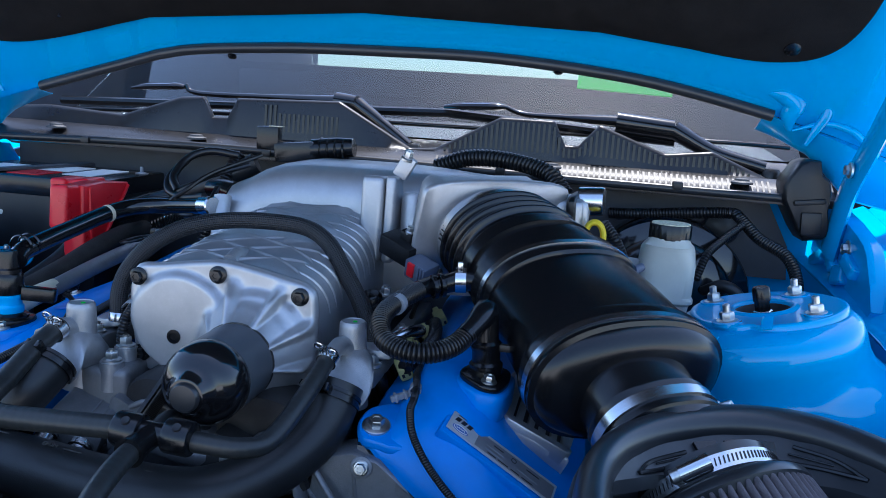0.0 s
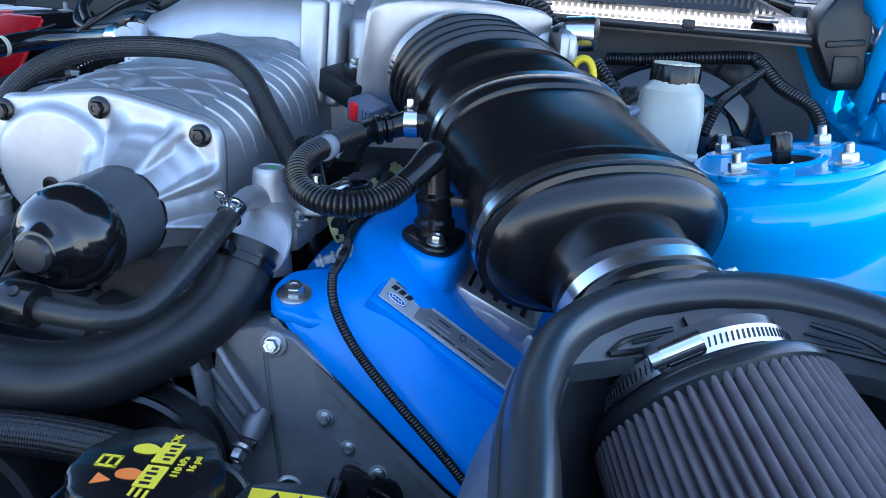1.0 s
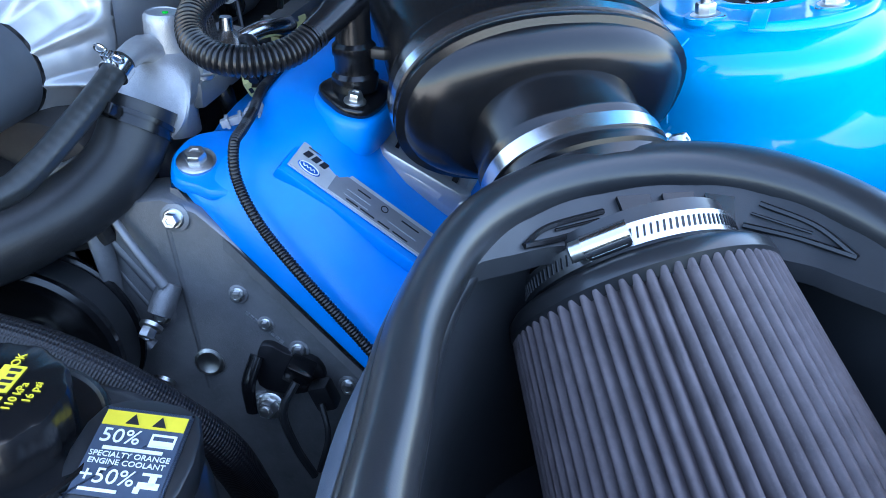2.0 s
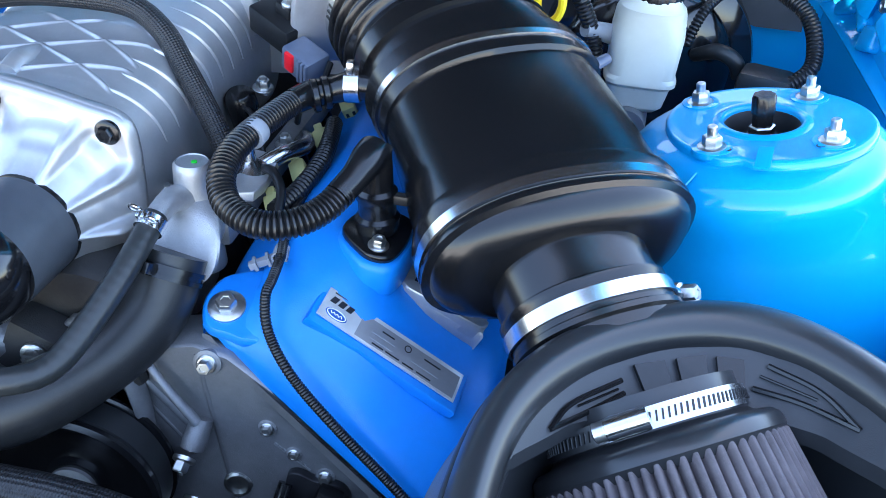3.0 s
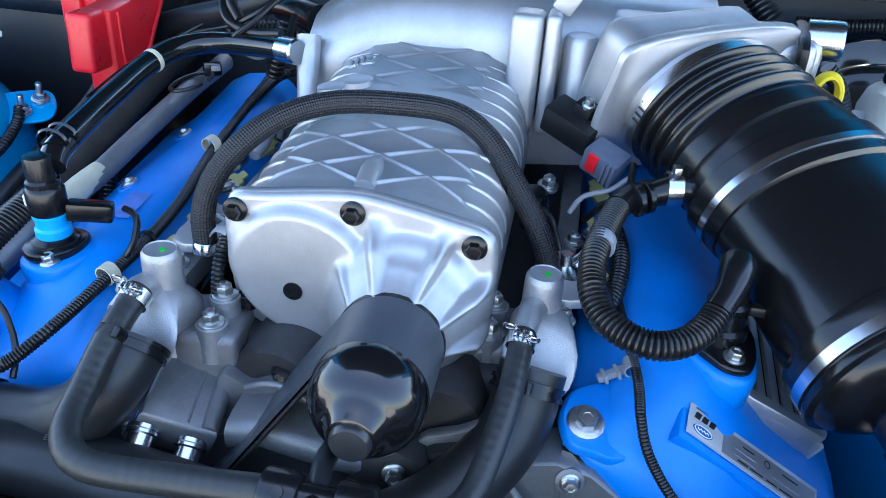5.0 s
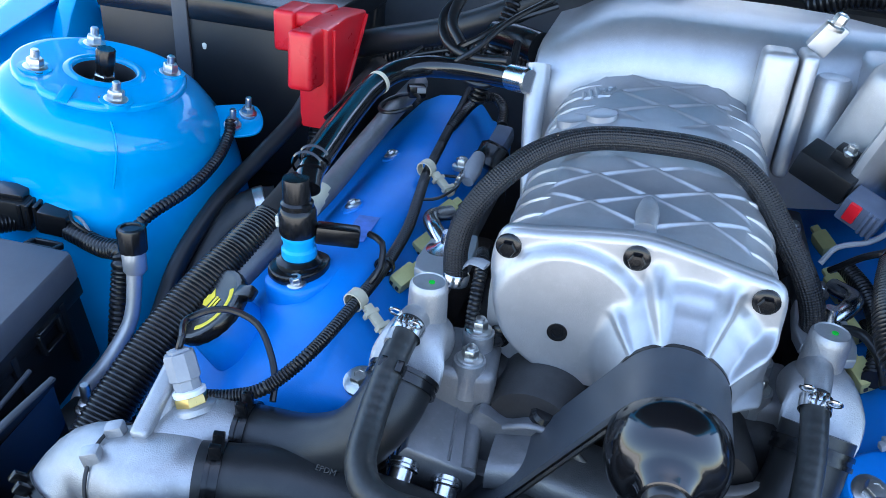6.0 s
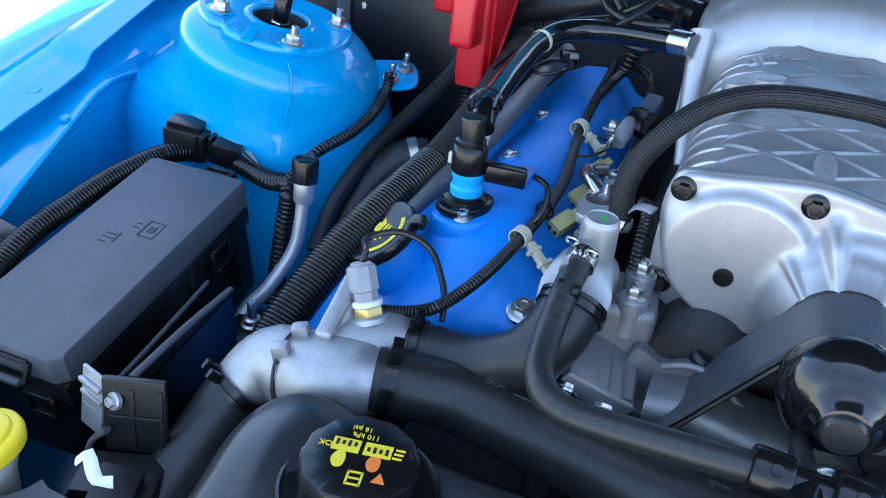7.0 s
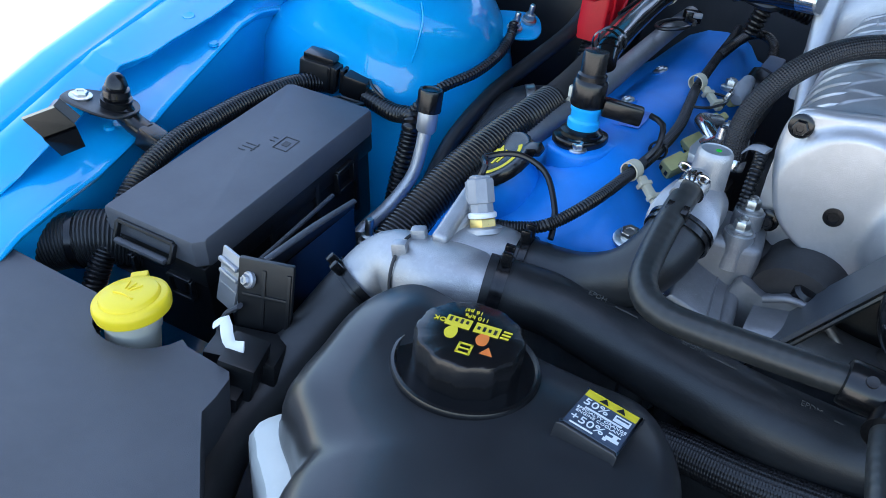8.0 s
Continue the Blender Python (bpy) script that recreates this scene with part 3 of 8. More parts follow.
dash = thing("dashboard", "dark dashboard behind the windshield, tinted with its sky reflection", "dashboard", (0, 1.9, 0.9), kind="structure")
part("top", loft([[Vector((x, y, z)) for x in (-0.74, -0.3, 0.0, 0.3, 0.74)] for y, z in ((1.53, 1.03), (1.60, 1.080), (1.9, 1.105), (2.2, 1.112), (2.28, 1.08), (2.30, 0.80))], closed=False, capped=False), DASH_VEILED, dash)
part("cluster_hood", lathe([(0.19, 0), (0.18, 0.02), (0.15, 0.03), (0.05, 0.034)], Matrix.Translation((0.36, 2.1, 1.105)), 24, sy=0.6), DASH_VEILED, dash)
cabin = thing("cabin", "dark car interior behind the windshield", "car interior", (0, 2.6, 0.5), kind="structure")
part("rear_bench", loft([[Vector((x, y, z)) for x in (-0.95, -0.5, 0.0, 0.5, 0.95)] for y, z in ((2.86, 0.5), (2.89, 1.245), (2.92, 1.272), (3.02, 1.276), (3.5, 1.27), (3.5, 0.5))], closed=False, capped=False), DASH_VEILED, cabin)
for x in (-0.38, 0.38):
    part("front_seat", block((0.50, 0.14, 0.75), pose(x, 2.72, 0.80, -12, 0, 0), 0.05, 3), DASH_VEILED, cabin)
for s in (-1, 1):
    part("side_wall", block((0.05, 2.2, 1.10), Matrix.Translation((s * 0.98, 2.70, 1.0)), 0.02), DASH_VEILED, cabin)
rw = part("rear_window", block((1.9, 0.004, 0.36), pose(0, 3.66, 1.40, 25, 0, 0), 0.0), TINT, cabin, "tinted rear window")
rw.visible_shadow = False
part("roof", block((1.95, 1.45, 0.04), pose(0, 2.97, 1.575), 0.02), DASH_VEILED, cabin)
# Added panel near the glass, in place of greenery far behind the car.
solo("green_panel", block((0.25, 0.006, 0.045), pose(0.440, 2.24, 1.236, -35, 2, 0), 0.003), GREEN, "bright green panel standing in for distant greenery", "card")


def wiper(blade, bridge, arm, nut):
    """blade: two ends; bridge: the cover over the blade; arm: from the tip down to the pivot."""
    w = thing("windshield_wiper", "black wiper with a glossy arm at the foot of the windshield", "wiper", nut)
    part("blade", hose([blade[0], blade[1]], 0.008, seg=8, step=0.1), SATIN, w)
    part("blade_bridge", hose(bridge, [0.005, 0.011, 0.012, 0.007], seg=10, flat=0.6), GLOSS, w)
    part("arm", hose(arm[:4], [0.005, 0.006, 0.007, 0.013], seg=10, flat=0.8), GLOSS, w)
    part("arm_sleeve", hose(arm[3:5], 0.0165, seg=14, step=0.02), GLOSS, w, "thick glossy lower arm")
    part("arm_head", hose(arm[4:], [0.016, 0.012, 0.012], seg=12), GLOSS, w)
    part("pivot_nut", lathe([(0.016, 0), (0.016, 0.018), (0.012, 0.024), (0.004, 0.025)], Matrix.Translation(nut), 16), PLASTIC, w)
    return w


wiper([(-0.67, 1.455, 1.118), (0.12, 1.455, 1.142)], [(-0.51, 1.44, 1.150), (-0.48, 1.44, 1.154), (-0.42, 1.44, 1.158), (-0.40, 1.44, 1.158)],
      [(-0.40, 1.44, 1.162), (-0.375, 1.44, 1.148), (-0.23, 1.44, 1.149), (-0.10, 1.43, 1.150), (-0.060, 1.425, 1.146), (-0.01, 1.415, 1.115), (0.044, 1.405, 1.078)], (0.05, 1.405, 1.060))
wiper([(0.10, 1.44, 1.142), (0.50, 1.43, 1.118)], [(0.10, 1.425, 1.152), (0.13, 1.425, 1.155), (0.19, 1.42, 1.158), (0.21, 1.42, 1.158)],
      [(0.21, 1.42, 1.158), (0.245, 1.42, 1.148), (0.32, 1.42, 1.147), (0.40, 1.42, 1.146), (0.495, 1.42, 1.138), (0.562, 1.415, 1.106), (0.645, 1.405, 1.085)], (0.655, 1.40, 1.062))

# hood, raised on its hinges
hood = thing("hood", "raised bright blue hood with black insulation on its underside", "hood", (0, 1.19, 1.15))
TIP = radians(47)
EDGE_X = (-0.912, -0.692, -0.583, -0.418, -0.330, -0.155, 0.119, 0.306, 0.481, 0.624, 0.734, 0.843)
EDGE_Z = (1.051, 1.111, 1.142, 1.189, 1.211, 1.224, 1.229, 1.222, 1.196, 1.164, 1.133, 1.095)


def hood_at(x, s, off=0.0):
    """A place on the hood's underside: x across, s along it from its rear edge; off: out of the surface, downwards."""
    edge = float(np.interp(x, EDGE_X, EDGE_Z)) + 0.008
    y0 = 1.300 + 0.010 * (x / 0.6) ** 2
    flat = min(1.0, s / 0.5)
    z0 = edge + (1.215 - edge) * 0.35 * flat
    d, n = Vector((0, -math.cos(TIP), math.sin(TIP))), Vector((0, -math.sin(TIP), -math.cos(TIP)))
    return Vector((x, y0, z0)) + d * s + n * off


def hood_sheet(xs, ss, off, up):
    rows = [[hood_at(x, s, off) for x in xs] for s in ss]
    bm = loft(rows, closed=False, capped=False)
    bmesh.ops.solidify(bm, geom=bm.faces[:], thickness=up)
    return bm


xs = [-0.80 + 0.08 * i for i in range(21)]
part("outer_skin", hood_sheet(xs, (-0.02, 0.05, 0.2, 0.4, 0.6, 0.8, 1.0, 1.18), -0.03, 0.002), PAINT, hood, sharp=50)
part("inner_panel", hood_sheet(xs, (0.0, 0.012, 0.03, 0.075, 0.12, 0.3, 0.5, 0.8, 1.15), 0.0, 0.002), PAINT, hood, sharp=50)


def pad_edge(a):
    """The pad's rounded outline in (x, s)."""
    ca, sa = math.cos(a), math.sin(a)
    return 0.715 * math.copysign(abs(ca) ** 0.22, ca), 0.60 + 0.520 * math.copysign(abs(sa) ** 0.28, sa)


rows = [[hood_at(*((lambda q: (q[0] * k, 0.6 + (q[1] - 0.6) * k))(pad_edge(2 * math.pi * j / 144))), off) for j in range(144)]
        for k, off in ((1.0, 0.001), (1.0, 0.010), (0.97, 0.016), (0.9, 0.022), (0.6, 0.024), (0.2, 0.024))]
part("insulation_pad", loft(rows), PAD, hood, "black felt insulation pad")
part("seal", hose([hood_at(x, 0.005, 0.008) for x in (-0.60, -0.52, -0.44, -0.33, -0.15, 0.02, 0.2, 0.38, 0.5, 0.625)], 0.009, seg=10, step=0.03), SEAL, hood, "black rubber hood seal")
for x in (-0.24, 0.30):
    part("seal_clip", lathe([(0.007, 0), (0.008, 0.003), (0.005, 0.006), (0.002, 0.0065)], aim(hood_at(x, -0.004, 0.012), (0, -0.3, -1)), 14), SATIN, hood)
for x in (-0.5, -0.1, 0.25, 0.62):
    part("pad_clip", lathe([(0.011, -0.004), (0.011, 0.0), (0.006, 0.002)], aim(hood_at(x, 0.13, 0.018), (0, -math.sin(TIP), -math.cos(TIP))), 16), SATIN, hood)
LOW_X, LOW_Z = (0.61, 0.64, 0.70, 0.725, 0.76, 0.95), (1.150, 1.140, 1.112, 1.085, 1.050, 1.010)
for s in (-1, 1):
    rows = []
    for k, dy in ((0.0, 0.0), (0.08, -0.010), (0.45, 0.004), (0.8, 0.022), (0.97, 0.030), (1.0, 0.038)):
        row = []
        for x in np.linspace(0.61, 0.95, 18):
            top, low = hood_at(s * x, 0.0, 0.004), float(np.interp(x, LOW_X, LOW_Z)) - (0.02 if s < 0 else 0.0)
            row.append(Vector((s * x, top.y + dy, top.z + (min(low, top.z - 0.004) - top.z) * k)))
        rows.append(row)
    bm = loft(rows, closed=False, capped=False)
    bmesh.ops.solidify(bm, geom=bm.faces[:], thickness=0.0015)
    part("corner_flange", bm, PAINT, hood, "blue folded hood corner", sharp=35)
    part("flange_fold", hose([(s * 0.655, 1.300, 1.150), (s * 0.70, 1.298, 1.163), (s * 0.745, 1.294, 1.150), (s * 0.765, 1.292, 1.118)], [0.002, 0.005, 0.006, 0.003], seg=10), PAINT, hood)
    part("flange_crease", hose([(s * 0.680, 1.287, 1.218), (s * 0.697, 1.289, 1.196), (s * 0.698, 1.293, 1.175), (s * 0.688, 1.298, 1.154), (s * 0.677, 1.302, 1.130)], [0.003, 0.006, 0.008, 0.007, 0.003], seg=16), PAINT, hood)
    part("flange_crease", hose([(s * 0.600, 1.292, 1.206), (s * 0.632, 1.292, 1.204), (s * 0.653, 1.296, 1.190), (s * 0.648, 1.300, 1.172), (s * 0.652, 1.304, 1.150)], [0.004, 0.014, 0.017, 0.014, 0.004], seg=20), PAINT, hood)
    part("hinge", hose([(s * 0.735, 1.31, 0.97), (s * 0.738, 1.27, 1.07), (s * 0.742, 1.20, 1.15), (s * 0.745, 1.12, 1.24), (s * 0.745, 0.98, 1.38)], [0.030, 0.028, 0.026, 0.026, 0.024], seg=8, flat=0.35, up=(1, 0, 0)), PAINT, hood, "blue painted hinge arm")
    part("hinge_bolt", bolt_mesh(0.008, 0.006, 1.5, 0, aim((s * 0.726, 1.24, 1.10), (-s, 0, 0))), ZINC, hood)


# ---- supercharger ----
def charger_top(x, y):
    """Height of the ribbed housing's upper surface."""
    k = (y - 0.76) / 0.27
    zc, a, b = 0.910 + 0.014 * k, 0.102, 0.068 + 0.020 * k
    return zc + b * max(0.0, 1 - min(1, abs(x / a)) ** 3.2) ** (1 / 3.2)


sc = thing("supercharger", "cast aluminium supercharger with a ribbed top and black nose pulley", "supercharger", (0, 0.9, 0.84))
rows = []
for y in (0.768, 0.80, 0.85, 0.90, 0.95, 1.0, 1.04, 1.06):
    k = (y - 0.76) / 0.27
    rows.append(superring((0, y, 0.910 + 0.014 * k), (1, 0, 0), (0, 0, 1), 0.102, 0.068 + 0.020 * k, 44, 3.2))
part("housing", loft(rows), CAST, sc)
# raised lattice on the housing, in two fields: a faceted sheet of diamond pockets, and ribs over its shoulders
def pocket_height(x, y, ya, y0, y1, half):
    """Relief of the diamond field: sharp crests, and pocket floors that climb towards the back of each diamond."""
    p, q = ((y - ya) / 0.040 + x / 0.084) % 1.0, ((y - ya) / 0.040 - x / 0.084) % 1.0
    d = min(p, 1 - p, q, 1 - q) * 0.036
    crest = 0.0036 * max(0.0, 1 - d / 0.0034)
    floor_rise = 0.0026 * ((p + q) / 2) ** 2
    edge = min(1.0, max(0.0, (half - abs(x)) / 0.006), (y - y0 + 0.002) / 0.010, (y1 + 0.002 - y) / 0.010)
    return max(crest, floor_rise) * max(0.0, edge)


rows_of = []
for ya, y0, y1, half in ((0.863, 0.780, 0.880, 0.076), (1.015, 0.943, 1.040, 0.062)):
    rows_of.append([[Vector((x, y, charger_top(x, y) - 0.0004 + pocket_height(x, y, ya, y0, y1, half))) for x in np.linspace(-0.078, 0.078, 150)] for y in np.linspace(y0 - 0.002, y1 + 0.002, int((y1 - y0) / 0.0009))])
for rows in rows_of:
    part("lattice", loft(rows, closed=False, capped=False), CAST, sc, "raised diamond ribs", sharp=180)
for s in (-1, 1):
    for i in range(11):
        y = 0.788 + 0.0225 * i
        k = (y - 0.76) / 0.27
        crest = []
        for deg, back in ((66, 0.0), (50, 0.004), (34, 0.009), (18, 0.015), (6, 0.020)):
            c, sn = math.cos(radians(deg)) ** 0.625, math.sin(radians(deg)) ** 0.625
            crest.append(Vector((s * 0.1022 * c, y + back, 0.910 + 0.014 * k + (0.068 + 0.020 * k) * sn)))
        part("shoulder_rib", sweep(bmesh.new(), crest, [0.0005, 0.0024, 0.0026, 0.0020, 0.0006], seg=8, step=0.006), CAST, sc)
part("boss", hose([(0, 0.780, charger_top(0, 0.78) - 0.001), (0, 0.800, charger_top(0, 0.80) + 0.001), (0, 0.820, charger_top(0, 0.82) - 0.003)], [0.008, 0.0085, 0.006], seg=14, step=0.004), CAST, sc)
for x in (-0.075, -0.05):
    part("boss", lathe([(0.014, -0.004), (0.0135, 0.003), (0.011, 0.004), (0.004, 0.004)], aim((x, 0.945, charger_top(x, 0.945)), (-0.15, 0, 1)), 20), CAST, sc)
for p in (((-0.062, 1.004), (-0.058, 0.985), (-0.048, 0.985), (-0.046, 1.003), (-0.052, 1.003), (-0.054, 0.992)), ((-0.072, 1.0), (-0.070, 0.985), (-0.064, 0.985), (-0.067, 1.002))):
    bm = bmesh.new()
    for a, b in zip(p, p[1:]):
        sweep(bm, [Vector((*a, charger_top(*a) + 0.0005)), Vector((*b, charger_top(*b) + 0.0005))], 0.0022, seg=6)
    part("cast_mark", bm, CAST, sc)

# front cover with its lobes, webs and bolt pads
o = rounded([(-0.101, 0.925), (-0.102, 0.952), (-0.094, 0.971), (-0.07, 0.975), (-0.03, 0.9815), (0, 0.9845), (0.03, 0.981), (0.07, 0.973), (0.093, 0.967),
             (0.102, 0.950), (0.102, 0.90), (0.100, 0.870), (0.088, 0.857), (0.07, 0.866), (0.02, 0.858), (-0.03, 0.858), (-0.062, 0.866), (-0.088, 0.888)], 4)
face = Matrix(((1, 0, 0, 0), (0, 0, -1, 0.772), (0, 1, 0, 0), (0, 0, 0, 1)))
part("front_flange", prism(o, 0.0, 0.009, face, 0.003), CAST, sc)
# the cover is one smooth casting: a bolted flange, two raised lobes, and a conical snout with webs
WEBS = ((143, 0.030, 0.10), (109, 0.046, 0.15), (66, 0.046, 0.13), (27, 0.048, 0.12), (-8, 0.050, 0.10), (-42, 0.040, 0.10), (-100, 0.020, 0.12), (-150, 0.024, 0.12))
HUB, HUB_R = Vector((0.037, 0.895)), 0.0365


def smooth(lo, hi, v):
    k = min(1.0, max(0.0, (v - lo) / (hi - lo)))
    return k * k * (3 - 2 * k)


def cover_reach(a):
    """Distance from the hub to the cover's outline along angle a."""
    d, far = Vector((math.cos(a), math.sin(a))), 0.0
    for p, q in zip(o, o[1:] + o[:1]):
        e = Vector((q.x - p.x, q.y - p.y))
        den = d.x * e.y - d.y * e.x
        if abs(den) < 1e-9:
            continue
        w = Vector((p.x - HUB.x, p.y - HUB.y))
        t, k = (w.x * e.y - w.y * e.x) / den, (w.x * d.y - w.y * d.x) / den
        if t > 0 and -1e-6 <= k <= 1 + 1e-6:
            far = max(far, t)
    return max(far, HUB_R + 0.003)


def cover_depth(x, z, r, a, left):
    """How far the cover stands out of its flange plane."""
    lobe = max(smooth(0.061, 0.052, math.hypot(x + 0.043, z - 0.911)), smooth(0.0595, 0.050, math.hypot((x - 0.040) * 0.98, z - 0.902)),
               smooth(0.050, 0.030, abs(x)) * smooth(0.952, 0.936, z))
    base = 0.0135 + 0.0090 * lobe
    u = (r - HUB_R)
    cone = 0.0225 + 0.036 * max(0.0, 1 - u / 0.040) ** 2.6
    rise = cone
    for deg, reach, wide in WEBS:
        da = abs(((a - radians(deg) + math.pi) % (2 * math.pi)) - math.pi)
        top = 0.0225 + 0.036 * max(0.0, 1 - u / reach) ** 1.25
        k = max(0.0, 1 - da / (wide * (1.0 + 0.6 * min(1, u / 0.04))))
        rise = max(rise, cone + (top - cone) * (k * k * (3 - 2 * k)))
    d = max(base, base + (rise - base) * smooth(0.0, 0.014, rise - 0.0225))
    e = max(0.0, min(1.0, left / 0.006))
    return d * (0.35 + 0.65 * math.sqrt(1 - (1 - e) ** 2))


rings = [[] for _ in range(42)]
for j in range(220):
    a = 2 * math.pi * j / 220
    far = cover_reach(a)
    for i in range(41):
        k = (1 - i / 40) ** 1.15
        r = HUB_R + (far - HUB_R) * k
        x, z = HUB.x + r * math.cos(a), HUB.y + r * math.sin(a)
        rings[i + 1].append(face @ Vector((x, z, cover_depth(x, z, r, a, far - r))))
    rings[0].append(face @ Vector((HUB.x + far * math.cos(a), HUB.y + far * math.sin(a), 0.002)))
rings.append([face @ Vector((HUB.x + 0.030 * math.cos(2 * math.pi * j / 220), HUB.y + 0.030 * math.sin(2 * math.pi * j / 220), 0.0590)) for j in range(220)])
part("front_cover", loft(rings), CAST, sc, "smooth cast front cover with a webbed conical snout", sharp=180)
part("snout_rim", lathe([(0.0370, -0.004), (0.0392, -0.0035), (0.0392, 0.000), (0.0370, 0.0005)], aim((0.037, 0.716, 0.895), (0, -1, 0)), 48, close=False), SATIN, sc)
for x, z, y in ((-0.09, 0.960, 0.757), (-0.002, 0.970, 0.757), (0.086, 0.956, 0.757), (0.086, 0.871, 0.762), (-0.09, 0.876, 0.764)):
    m = aim((x, y, z), (0, -1, 0))
    part("bolt", bolt_mesh(0.0062, 0.0055, 1.5, 0, m), SATIN, sc, "black flanged bolt")
m = aim((-0.046, 0.7493, 0.902), (0, -1, 0))
part("plug", lathe([(0.0075, 0), (0.0075, 0.001), (0.0045, 0.0012), (0.003, -0.002), (0.001, -0.002)], m, 20), SATIN, sc, "small black recessed plug")
pm = aim((0.037, 0.716, 0.895), (0, -1, 0))
pulley = part("pulley", lathe([(0.0345, 0.042), (0.0372, 0.043), (0.0378, 0.045), (0.0378, 0.050), (0.0386, 0.052), (0.0388, 0.060), (0.0382, 0.0665), (0.0366, 0.0730), (0.0338, 0.0785), (0.0300, 0.0828), (0.0262, 0.0856), (0.0236, 0.0870), (0.0216, 0.0888), (0.0196, 0.0916), (0.0178, 0.0948), (0.0166, 0.0975), (0.0158, 0.0990), (0.0145, 0.0995), (0.010, 0.0995)], pm, 64), GLOSS, sc, "gloss black domed pulley")
part("drum", lathe([(0.030, -0.012), (0.0388, -0.011), (0.0392, -0.007), (0.0352, -0.006), (0.0352, 0.042), (0.034, 0.044)], pm, 64), SATIN, pulley)
part("cap", lathe([(0.0136, 0.098), (0.0132, 0.1025), (0.0118, 0.1045), (0.005, 0.105)], pm, 28), SEAL, pulley, "dull grey centre cap")
# rear plenum, neck and throttle elbow
bm = bmesh.new()
rows = []
for x, zt, yf in ((-0.128, 1.022, 1.020), (-0.124, 1.030, 1.016), (-0.105, 1.038, 1.016), (-0.085, 1.050, 1.018), (-0.06, 1.060, 1.026), (-0.03, 1.065, 1.030), (0.03, 1.066, 1.032), (0.10, 1.066, 1.032), (0.15, 1.064, 1.045), (0.20, 1.062, 1.062), (0.27, 1.058, 1.078)):
    yb = 1.185 if x < 0.16 else 1.16
    rows.append([Vector((x, yf + 0.004, 0.90)), Vector((x, yf, 0.98)), Vector((x, yf + 0.001, zt - 0.045)), Vector((x, yf + 0.012, zt - 0.018)), Vector((x, yf + 0.035, zt - 0.004)),
                 Vector((x, yf + 0.06, zt)), Vector((x, yb - 0.01, zt)), Vector((x, yb, zt - 0.008)), Vector((x, yb, 0.90))])
part("plenum", loft(rows), CAST, sc, "smooth cast rear plenum", sharp=45)
part("neck_flange", block((0.030, 0.040, 0.110), pose(0.090, 1.018, 1.004, -4, 0, 0), 0.008, 3), CAST, sc)
part("neck_flange", block((0.014, 0.046, 0.112), pose(0.114, 1.020, 1.004, -4, 0, 0), 0.006, 3), CAST, sc)
part("column", lathe([(0.017, -0.05), (0.016, 0.036), (0.013, 0.040), (0.005, 0.041)], pose(0.140, 1.025, 1.000), 28), CAST, sc)
part("neck_bracket", block((0.020, 0.014, 0.03), pose(0.125, 1.03, 1.072, 0, 30, 0), 0.003), CAST, sc)
part("bolt", bolt_mesh(0.006, 0.01, 1.4, 0, aim((0.128, 1.026, 1.083), (0.3, -0.2, 1))), ZINC, sc)
part("gusset", hose([(-0.12, 1.015, 1.015), (-0.115, 0.99, 0.96), (-0.105, 0.95, 0.90)], [0.012, 0.010, 0.007], seg=10), CAST, sc)

# ---- throttle body ----
tb = thing("throttle_body", "cast aluminium throttle body between plenum and intake tube", "throttle body", (0.26, 1.06, 0.93))
RD = Vector((0.62, -0.72, -0.30)).normalized()
EB = aim(Vector((0.262, 0.985, 0.998)) - RD * 0.045, RD)
part("elbow", block((0.170, 0.112, 0.066), EB @ Matrix.Translation((0, -0.004, -0.010)), 0.022, 4), CAST, tb)
part("casing", block((0.20, 0.07, 0.10), pose(0.262, 1.085, 1.0, 0, 3, 12), 0.014, 3), CAST, tb)
part("ring_seat", lathe([(0.080, 0.0), (0.078, 0.026), (0.074, 0.030)], EB, 48, sy=0.72), CAST, tb)
part("front_flange", prism(rounded([(-0.102, -0.05), (-0.06, -0.064), (0.06, -0.064), (0.102, -0.05), (0.106, 0.03), (0.095, 0.058), (0.0, 0.066), (-0.095, 0.060), (-0.108, 0.03)], 4), 0.012, 0.022, EB, 0.003), CAST, tb)
part("bore", lathe([(0.070, -0.026), (0.070, 0.0), (0.066, 0.005)], aim(Vector((0.262, 0.985, 0.998)), RD), 36, sx=1.12, sy=0.78), CAST, tb)
for x, y, z in ((0.161, 0.999, 1.012), (0.20, 1.025, 1.046), (0.285, 1.045, 1.050)):
    m = aim((x, y, z), (-0.2, -0.8, 0.5))
    part("bolt_pad", lathe([(0.012, -0.02), (0.0115, 0.0), (0.008, 0.001)], m, 18), CAST, tb)
    part("bolt", bolt_mesh(0.0052, 0.005, 1.4, 0, m), ZINC, tb)
part("flange", prism(rounded([(-0.045, -0.030), (0.045, -0.030), (0.050, 0.0), (0.045, 0.030), (-0.045, 0.030), (-0.050, 0.0)], 4), 0, 0.010, aim((0.344, 1.095, 1.018), (1, -0.15, 0.05)), 0.003), PLASTIC, tb, "black gasket flange")
part("motor", lathe([(0.019, 0), (0.019, 0.030), (0.0175, 0.033), (0.008, 0.034)], aim((0.352, 1.095, 1.040), (1, -0.2, 0.08)), 28), STEEL, tb, "bright steel actuator can")
part("side_case", block((0.06, 0.055, 0.09), pose(0.325, 1.082, 1.0, 0, 0, 10), 0.012, 3), CAST, tb)

